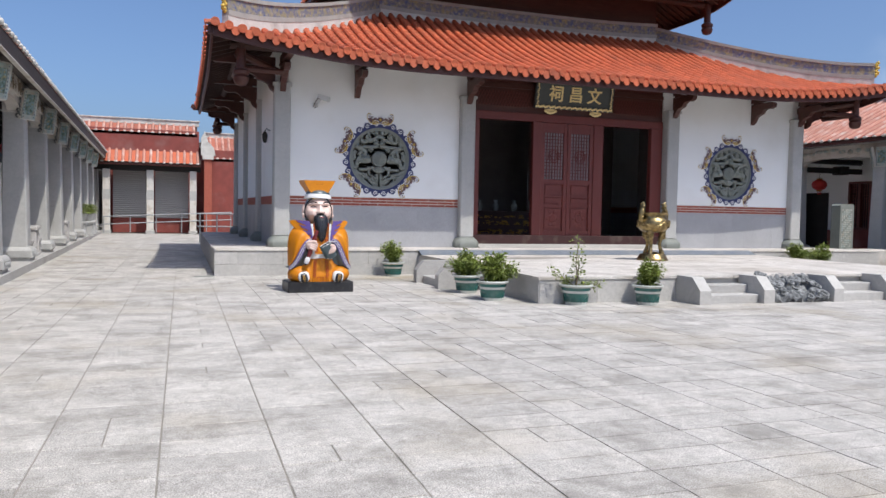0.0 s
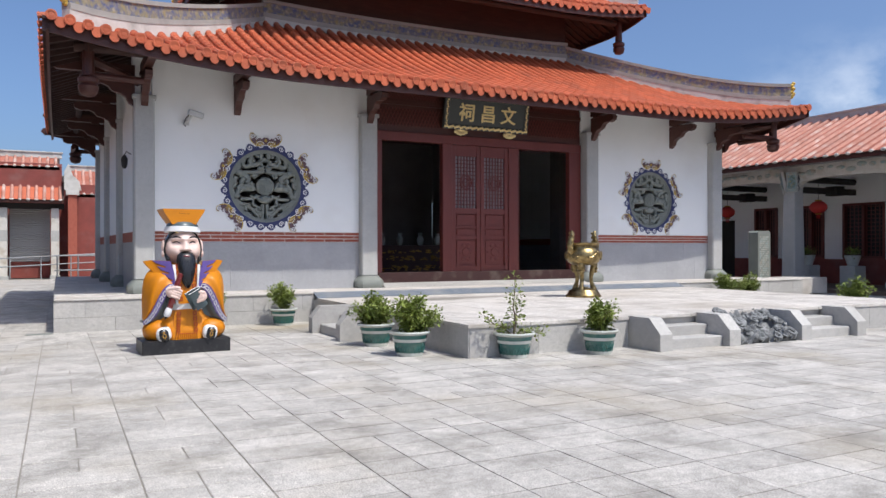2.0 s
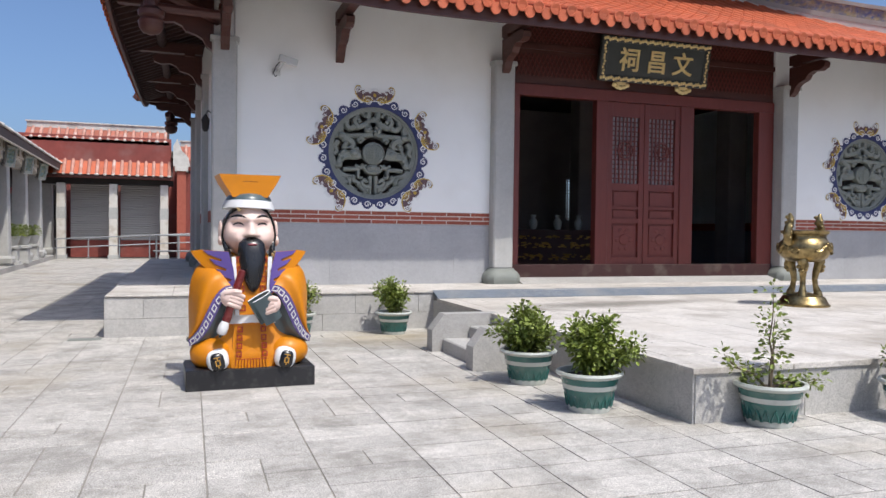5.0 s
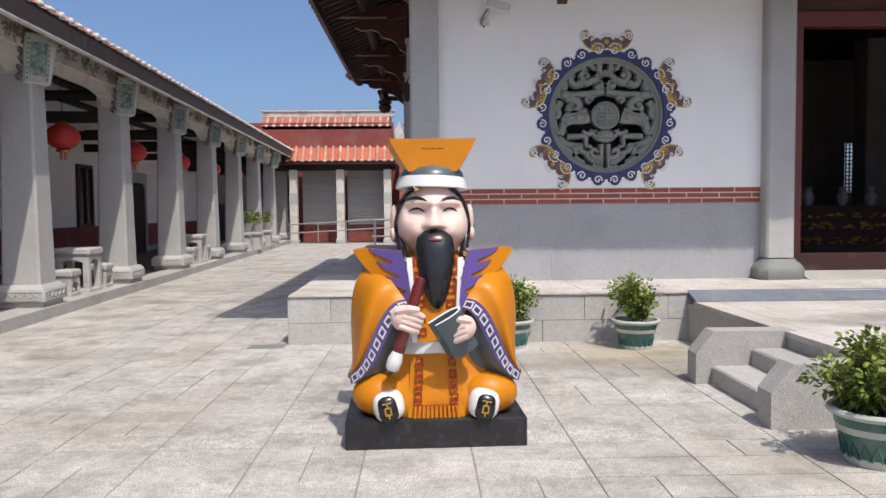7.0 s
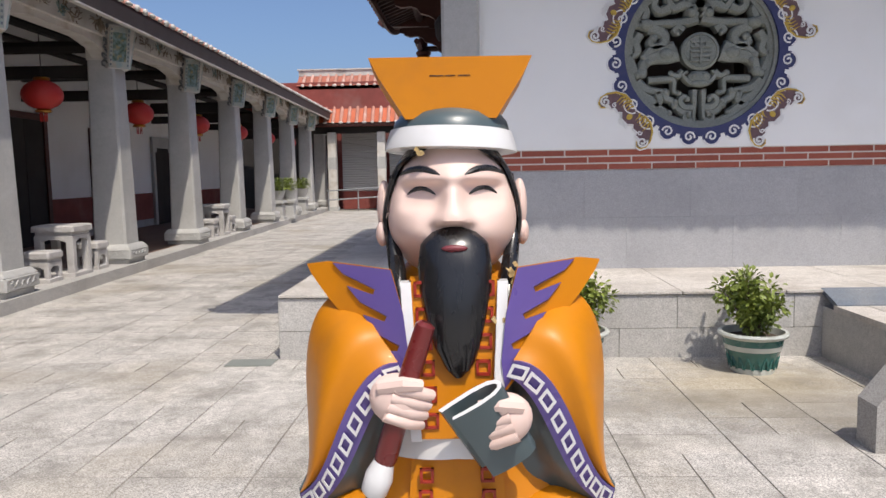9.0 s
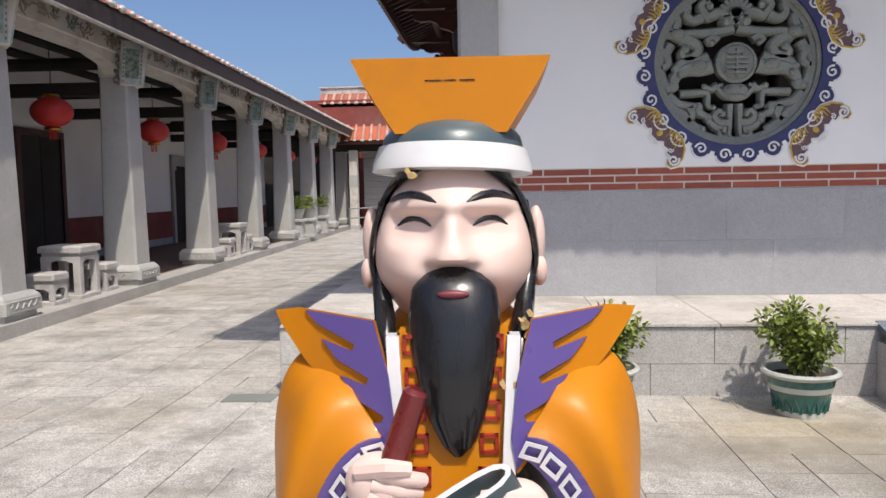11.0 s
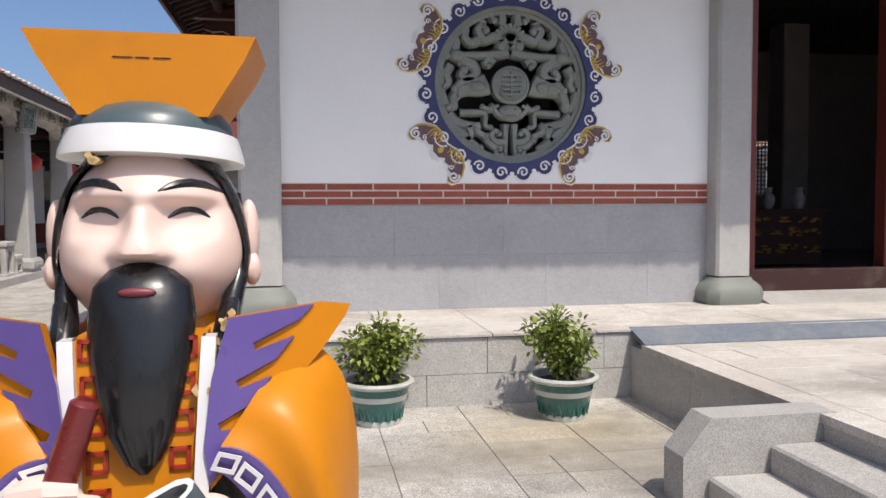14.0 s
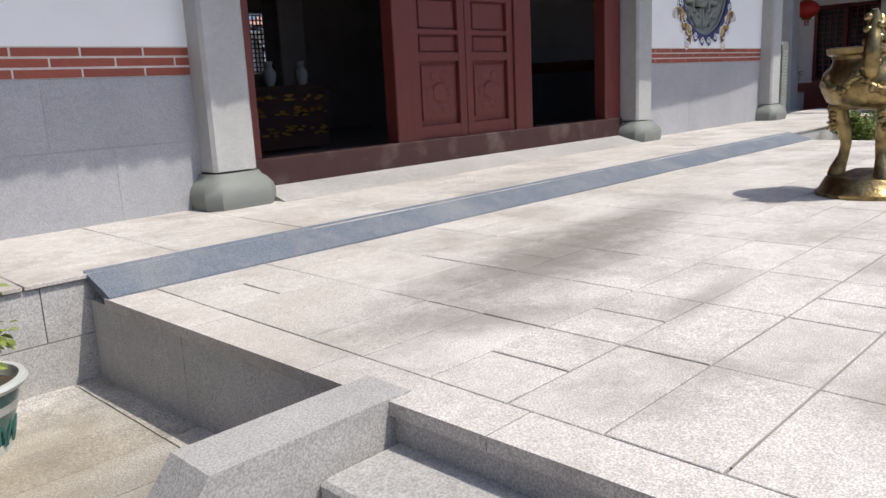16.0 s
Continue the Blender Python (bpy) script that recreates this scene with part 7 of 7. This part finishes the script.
def planter(m, seed, tall=0.75):
    rnd = random.Random(seed)
    p = thing("stone_planter", "dark stone pedestal planter with a leafy shrub", "planter", m, "stone planters")
    g = Geo()
    g.box(-0.25, 0.25, -0.25, 0.25, 0, 0.1, c=0.01)
    g.box(-0.2, 0.2, -0.2, 0.2, 0.1, tall - 0.1, c=0.02)
    g.box(-0.26, 0.26, -0.26, 0.26, tall - 0.1, tall, c=0.02)
    part("pedestal", g, COLUMN, p)
    part("bowl", Geo().lathe([(0.14, tall), (0.2, tall + 0.1), (0.26, tall + 0.3), (0.29, tall + 0.34), (0.24, tall + 0.34), (0.2, tall + 0.25), (0.02, tall + 0.24)], 20), COLUMN, p, smooth=True)
    g, lm = Geo(), leaf_mesh()
    for k in range(420):
        d = Vector((rnd.gauss(0, 1), rnd.gauss(0, 1), rnd.gauss(0.3, 0.7))).normalized()
        c = Vector((d.x * 0.3, d.y * 0.3, tall + 0.5 + d.z * 0.25)) * 1.0
        c = c.lerp(Vector((0, 0, tall + 0.4)), rnd.random() ** 2)
        m2 = Matrix.Translation(c) @ d.to_track_quat("Y", "Z").to_matrix().to_4x4()
        s = rnd.uniform(0.06, 0.10)
        g.add([m2 @ (Vector(q) * s) for q in lm.v], lm.f)
    tagged(part("foliage", g, LEAF, p), kind="stuff")


planter(GAL @ pose(-0.7, COLS[3] - 0.9, 0.135), 21, 0.6)
planter(pose(-3.78, 36.9, 0.135), 22, 0.66)
planter(pose(-3.58, 37.7, 0.135), 24, 0.66)
planter(pose(-3.75, 40.5, 0.135), 23, 0.66)

# doors and windows of the long gallery
for i, v in enumerate((COLS[5] + 0.9, 12.45)):
    d = thing("gallery_door_%d" % (i + 1), "dark timber double door in the gallery wall", "door", GAL @ pose(-3.98, v, 0.12), kind="structure")
    part("leaf", Geo().box(-0.02, 0.03, -0.8, -0.01, 0, 2.9), DARK, d)
    part("leaf", Geo().box(-0.02, 0.03, 0.01, 0.8, 0, 2.9), DARK, d)
    g = Geo()
    for a, b, c, e in ((-0.95, -0.8, 0, 3.05), (0.8, 0.95, 0, 3.05), (-0.8, 0.8, 2.9, 3.05)):
        g.box(-0.02, 0.07, a, b, c, e)
    part("door_frame", g, TIMBER, d)
for i, v in enumerate((COLS[5] + 3.1, 16.2, COLS[4] + 2.0)):
    w = thing("gallery_window_%d" % (i + 1), "dark timber lattice window in the gallery wall", "window", GAL @ pose(-3.98, v, 0), kind="structure")
    part("pane", Geo().box(-0.01, 0.02, -0.45, 0.45, 1.25, 2.9), GLASS, w)
    g = Geo()
    for a, b, c, e in ((-0.55, -0.45, 1.15, 3.0), (0.45, 0.55, 1.15, 3.0), (-0.45, 0.45, 2.9, 3.0), (-0.45, 0.45, 1.15, 1.25), (-0.03, 0.03, 1.25, 2.9)):
        g.box(-0.02, 0.06, a, b, c, e)
    part("window_frame", g, TIMBER, w)

d = thing("gallery_door_3", "doorway filled by a dark sheet for its shade, in a notched grey stone frame", "door", GAL @ pose(-3.98, 20.8, 0.12), kind="structure")
# dark sheet in place of an unlit opening
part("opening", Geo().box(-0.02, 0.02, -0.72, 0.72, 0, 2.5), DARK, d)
g = Geo()
for a, b, c, e in ((-0.9, -0.72, 0, 2.85), (0.72, 0.9, 0, 2.85), (-0.72, 0.72, 2.5, 2.85), (-0.72, -0.58, 2.36, 2.5), (0.58, 0.72, 2.36, 2.5)):
    g.box(-0.02, 0.07, a, b, c, e)
part("door_frame", g, COLUMN, d)

# ---- stele, stone block, small fixtures ----
stele = thing("stone_stele", "dark grey inscribed stone stele on a low base", "stele", pose(22.3, 20.25, 0, 0, 0, 12))
part("slab", Geo().prism([(-0.40, 0.2), (0.40, 0.2), (0.40, 2.0), (0.33, 2.06), (-0.33, 2.06), (-0.40, 2.0)], "y", -0.17, 0.17), BASESTONE, stele)
g = Geo()
for k in range(6):
    for j in range(22):
        if (k * 7 + j * 3) % 5:
            g.box(-0.30 + 0.10 * k, -0.235 + 0.10 * k, -0.174, -0.17, 0.36 + 0.07 * j, 0.405 + 0.07 * j)
tagged(part("inscription", g, PAINTED, stele, "small unreadable carved writing"), kind="stuff")
part("base", Geo().box(-0.55, 0.55, -0.32, 0.32, 0, 0.2, c=0.02), STONE, stele)
tagged(part("stone_block", Geo().box(22.2, 23.9, 18.9, 19.9, 0.0, 0.52, c=0.02), PLATFORM), "large pale granite block behind the podium", "stone block")

for i, (x, y) in enumerate(((26.2, 19.6), (26.2, 21.4))):
    p = thing("gallery_pot", "white flower pot with a small plant on a grey stand", "potted plant", pose(x, y, 0.1), "gallery pots")
    part("stand", Geo().box(-0.3, 0.3, -0.3, 0.3, 0, 0.75, c=0.02), COLUMN, p)
    part("pot", Geo().lathe([(0.16, 0.75), (0.24, 1.0), (0.27, 1.12), (0.22, 1.12), (0.02, 1.08)], 18), WHITEGLAZE, p, smooth=True)
    g, lm = Geo(), leaf_mesh()
    rnd = random.Random(40 + i)
    for k in range(160):
        d = Vector((rnd.gauss(0, 1), rnd.gauss(0, 1), rnd.gauss(0.6, 0.6))).normalized()
        m2 = Matrix.Translation(Vector((0, 0, 1.12)) + d * rnd.uniform(0.05, 0.3)) @ d.to_track_quat("Y", "Z").to_matrix().to_4x4()
        g.add([m2 @ (Vector(q) * 0.1) for q in lm.v], lm.f)
    tagged(part("foliage", g, LEAF, p), kind="stuff")

cctv = thing("security_camera", "white security camera on a wall bracket with a cable", "security camera", pose(3.72, WALL, 4.28))
part("mount", Geo().box(-0.11, 0.02, -0.05, 0.0, -0.16, -0.05, c=0.01), WHITEPL, cctv)
part("arm", Geo().tube([(-0.05, -0.04, -0.10), (-0.02, -0.16, -0.10), (0.03, -0.22, -0.02), (0.06, -0.24, 0.04)], 0.018, 8), WHITEPL, cctv)
part("housing", Geo().box(-0.05, 0.27, -0.31, -0.20, 0.03, 0.14, m=Matrix.Rotation(radians(14), 4, "Y") , c=0.015), WHITEPL, cctv)
part("cable", Geo().tube([(0.0, -0.2, 0.04), (-0.06, -0.14, -0.03), (-0.10, -0.10, -0.14), (-0.06, -0.05, -0.19), (-0.02, -0.02, -0.13)], 0.008, 6), DARK, cctv)
for y in (20.6,):
    l2 = thing("wall_lamp", "small black wall lantern on the temple side", "wall lamp", pose(SIDE0 - 0.30, y, 3.5))
    part("bracket", Geo().tube([(0, 0, 0.1), (-0.1, 0, 0.16), (-0.14, 0, 0.08)], 0.012, 6), DARK, l2)
    part("cage", Geo().lathe([(0.03, -0.22), (0.06, -0.16), (0.075, 0.0), (0.03, 0.07), (0.01, 0.09)], 8, (-0.14, 0, 0)), DARK, l2)
# thin dark slab that stands in for a shadow on the ground beside the podium
structure("shadow_patch", Geo().box(0.72, 1.14, 17.36, 17.60, -0.06, -0.03), BASESTONE, "thin dark slab standing in for a shadow patch beside the podium", "drain")

# ---- inside the hall ----
for x, y in ((16.9, 24.0), (5.4, 24.0), (8.6, 26.6), (13.6, 26.6)):
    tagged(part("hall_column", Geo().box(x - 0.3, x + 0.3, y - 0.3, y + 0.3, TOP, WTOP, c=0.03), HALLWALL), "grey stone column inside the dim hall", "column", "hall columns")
altar = thing("altar_table", "dark altar table with gilded carved front", "table", pose(11.0, 24.0, TOP))
part("tabletop", Geo().box(-1.4, 1.4, -0.4, 0.4, 0.95, 1.03, c=0.01), TIMBER, altar)
part("body", Geo().box(-1.3, 1.3, -0.33, 0.35, 0.05, 0.95), TIMBER, altar)
g = Geo()
rnd = random.Random(9)
for k in range(150):
    g.ball((rnd.uniform(-1.25, 1.25), -0.335, rnd.choice((0.3, 0.36, 0.6, 0.66, 0.84)) + rnd.uniform(-0.04, 0.04)), (rnd.uniform(0.03, 0.08), 0.012, 0.02), 7, 5)
tagged(part("gilding", g, GOLD, altar, "gilded carving"), kind="stuff")
for x in (-0.9, -0.3, 0.4, 1.0):
    v = part("altar_vase", Geo().lathe([(0.06, 0.0), (0.10, 0.1), (0.11, 0.2), (0.05, 0.3), (0.07, 0.38)], 14, (11.0 + x, 23.9, TOP + 1.03)), WHITEGLAZE, None, smooth=True)
    tagged(v, "pale glazed vase on the altar table", "vase", "altar vases")
lat = thing("window_lattice_back", "pierced pale lattice window in the hall's back wall", "window", pose(14.9, 29.1, 2.62), kind="structure")
g = Geo()
g.box(-0.07, 0.07, -0.01, 0.05, -0.68, 0.68)
for k in range(-6, 7):
    g.box(k * 0.1 - 0.014, k * 0.1 + 0.014, 0, 0.03, -0.66, 0.66)
for k in range(-6, 7):
    g.box(-0.6, 0.6, 0.002, 0.028, k * 0.105 - 0.014, k * 0.105 + 0.014)
part("bars", g, TIMBER, lat)
bulb_mat = bpy.data.materials.new("lamp glow")
bulb_mat.use_nodes = True
bulb_mat.node_tree.nodes["Principled BSDF"].inputs["Emission Color"].default_value = (1, 0.9, 0.75, 1)
bulb_mat.node_tree.nodes["Principled BSDF"].inputs["Emission Strength"].default_value = 8.0
for x, y, z in ((9.0, 25.0, 5.93), (13.0, 25.0, 5.93)):
    lp = thing("ceiling_lamp", "small round lit lamp on the hall ceiling", "lamp", pose(x, y, z), "hall lamps")
    part("rim", Geo().lathe([(0.10, 0.0), (0.12, 0.03), (0.12, 0.07)], 16), WHITEPL, lp)
    part("bulb", Geo().ball((0, 0, 0.0), (0.08, 0.08, 0.05), 12, 8), bulb_mat, lp)


# ---- paving, in single slabs near the walk ----
random.seed(11)


def paving(owner, x0, x1, y0, y1, top, wx, wy, material, near, name, split=0.45, zf=None, gap=0.010, depth=0.022, skip=None):
    """Slabs in strips wx wide and rows wy deep, some split in half; those within near are objects of their own, the rest one mesh."""
    rest = Geo()
    shared = {}
    count = 0
    nx, ny = max(1, round((x1 - x0) / wx)), max(1, round((y1 - y0) / wy))
    wx, wy = (x1 - x0) / nx, (y1 - y0) / ny
    for j in range(ny):
        for i in range(nx):
            a, b = x0 + i * wx, y0 + j * wy
            z = top + (zf(b + wy / 2) if zf else 0.0)
            if skip and skip(a, a + wx, b, b + wy):
                continue
            halves = ((a, wx / 2), (a + wx / 2, wx / 2)) if random.random() < split else ((a, wx),)
            for p, w in halves:
                dz = random.uniform(-0.0015, 0.0015)
                if near(p + w / 2, b + wy / 2) and count < 300:
                    count += 1
                    k = round(w, 3)
                    if k not in shared:
                        shared[k] = data_of(name, Geo().box(gap / 2, w - gap / 2, gap / 2, wy - gap / 2, -depth, 0, c=0.003), material)
                    part(name, shared[k], None, owner, m=pose(p, b, z + dz))
                else:
                    rest.box(p + gap / 2, p + w - gap / 2, b + gap / 2, b + wy - gap / 2, z - depth, z + dz)
    tagged(part("paving_rest", rest, material, owner), kind="stuff")


def under(x0, x1, y0, y1):
    cx, cy = (x0 + x1) / 2, (y0 + y1) / 2
    inside = 6.3 < cx < 15.9 and 11.3 < cy < FRONT
    return inside or (PX0 + 0.3 < cx < PX1 - 0.3 and cy > FRONT + 0.3 and cy < PY1)


court = structure("court_paving", Geo().box(-3, 24, -23, -22.9, -0.03, -0.012), GRANITE, "pale grey granite courtyard paving slabs", "paving")
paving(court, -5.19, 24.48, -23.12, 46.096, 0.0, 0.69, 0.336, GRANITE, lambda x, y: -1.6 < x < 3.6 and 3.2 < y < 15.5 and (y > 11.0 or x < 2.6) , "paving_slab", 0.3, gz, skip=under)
deck = structure("platform_paving", Geo().box(6.3, 15.8, 11.3, 17.3, PLAT - 0.05, PLAT - 0.006), JOINT, "pale granite platform paving slabs", "paving")
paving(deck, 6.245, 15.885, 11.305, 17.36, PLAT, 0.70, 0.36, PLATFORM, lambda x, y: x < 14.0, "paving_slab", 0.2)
for i in range(10):
    part("edge_slab", data_of("edge_slab", Geo().box(6.095 + 0.994 * i, 6.095 + 0.994 * (i + 1) - 0.005, 11.09, 11.30, PLAT - 0.05, PLAT, c=0.005), PLATFORM), None, deck)
for i in range(7):
    y0, y1 = 11.305 + 0.865 * i, 11.305 + 0.865 * (i + 1) - 0.005
    part("edge_slab", data_of("edge_slab", Geo().prism([(edge_x(y0) - 0.02, y0), (6.24, y0), (6.24, y1), (edge_x(y1) - 0.02, y1)], "z", PLAT - 0.05, PLAT), PLATFORM), None, deck)
    part("edge_slab", data_of("edge_slab", Geo().box(15.89, 16.03, y0, y1, PLAT - 0.05, PLAT, c=0.005), PLATFORM), None, deck)
walkway = structure("podium_paving", Geo().box(PX0 + 0.1, PX1 - 0.1, FRONT + 0.1, PY1, TOP - 0.05, TOP - 0.006), JOINT, "pale granite podium paving slabs", "paving")
paving(walkway, PX0, PX1, FRONT - 0.03, WALL + 0.25, TOP, 0.9, 0.47, PLATFORM, lambda x, y: True, "paving_slab", 0.0)
paving(walkway, PX0 - 0.02, SIDE0, WALL + 0.25, PY1, TOP, 0.66, 1.05, PLATFORM, lambda x, y: False, "paving_slab", 0.0)
# facing blocks of podium and platform


def facing(owner, a, b, face, axis, z0, z1, courses, w, material=STONE):
    """Blocks along a vertical face: axis x runs along x at y = face, axis y along y at x = face."""
    hz = (z1 - z0) / courses
    for c in range(courses):
        p = a - (w / 2 if c % 2 else 0)
        while p < b - 0.02:
            s, e = max(p, a), min(p + w, b)
            if e - s > 0.04:
                g = Geo()
                if axis == "x":
                    g.box(s + 0.003, e - 0.003, face, face + 0.05, z0 + c * hz + 0.003, z0 + (c + 1) * hz - 0.002)
                else:
                    g.box(face, face + 0.05, s + 0.003, e - 0.003, z0 + c * hz + 0.003, z0 + (c + 1) * hz - 0.002)
                part("facing_block", g, material, owner)
            p += w


facing(podium, PX0, 6.15, FRONT - 0.005, "x", -0.08, TOP - 0.03, 2, 1.02)
facing(podium, 16.0, PX1, FRONT - 0.005, "x", -0.08, TOP - 0.03, 2, 1.02)
facing(podium, FRONT, PY1, PX0 - 0.005, "y", -0.08, TOP - 0.03, 2, 1.2)
facing(platform, 6.13, 8.83, 11.11, "x", -0.04, PLAT - 0.045, 1, 1.1)
facing(platform, 13.37, 15.99, 11.11, "x", -0.04, PLAT - 0.045, 1, 1.1)
for p, q, z0 in ((11.12, 12.4, -0.04), (12.4, 13.71, -0.04), (13.93, 15.175, 0.2), (15.395, 16.6, -0.06), (16.6, 17.59, -0.06)):
    g = Geo().prism([(edge_x(p + 0.003), p + 0.003), (edge_x(p) + 0.06, p + 0.003), (edge_x(q) + 0.06, q - 0.003), (edge_x(q - 0.003), q - 0.003)], "z", z0 + 0.003, PLAT - 0.047)
    part("facing_block", g, STONE, platform)
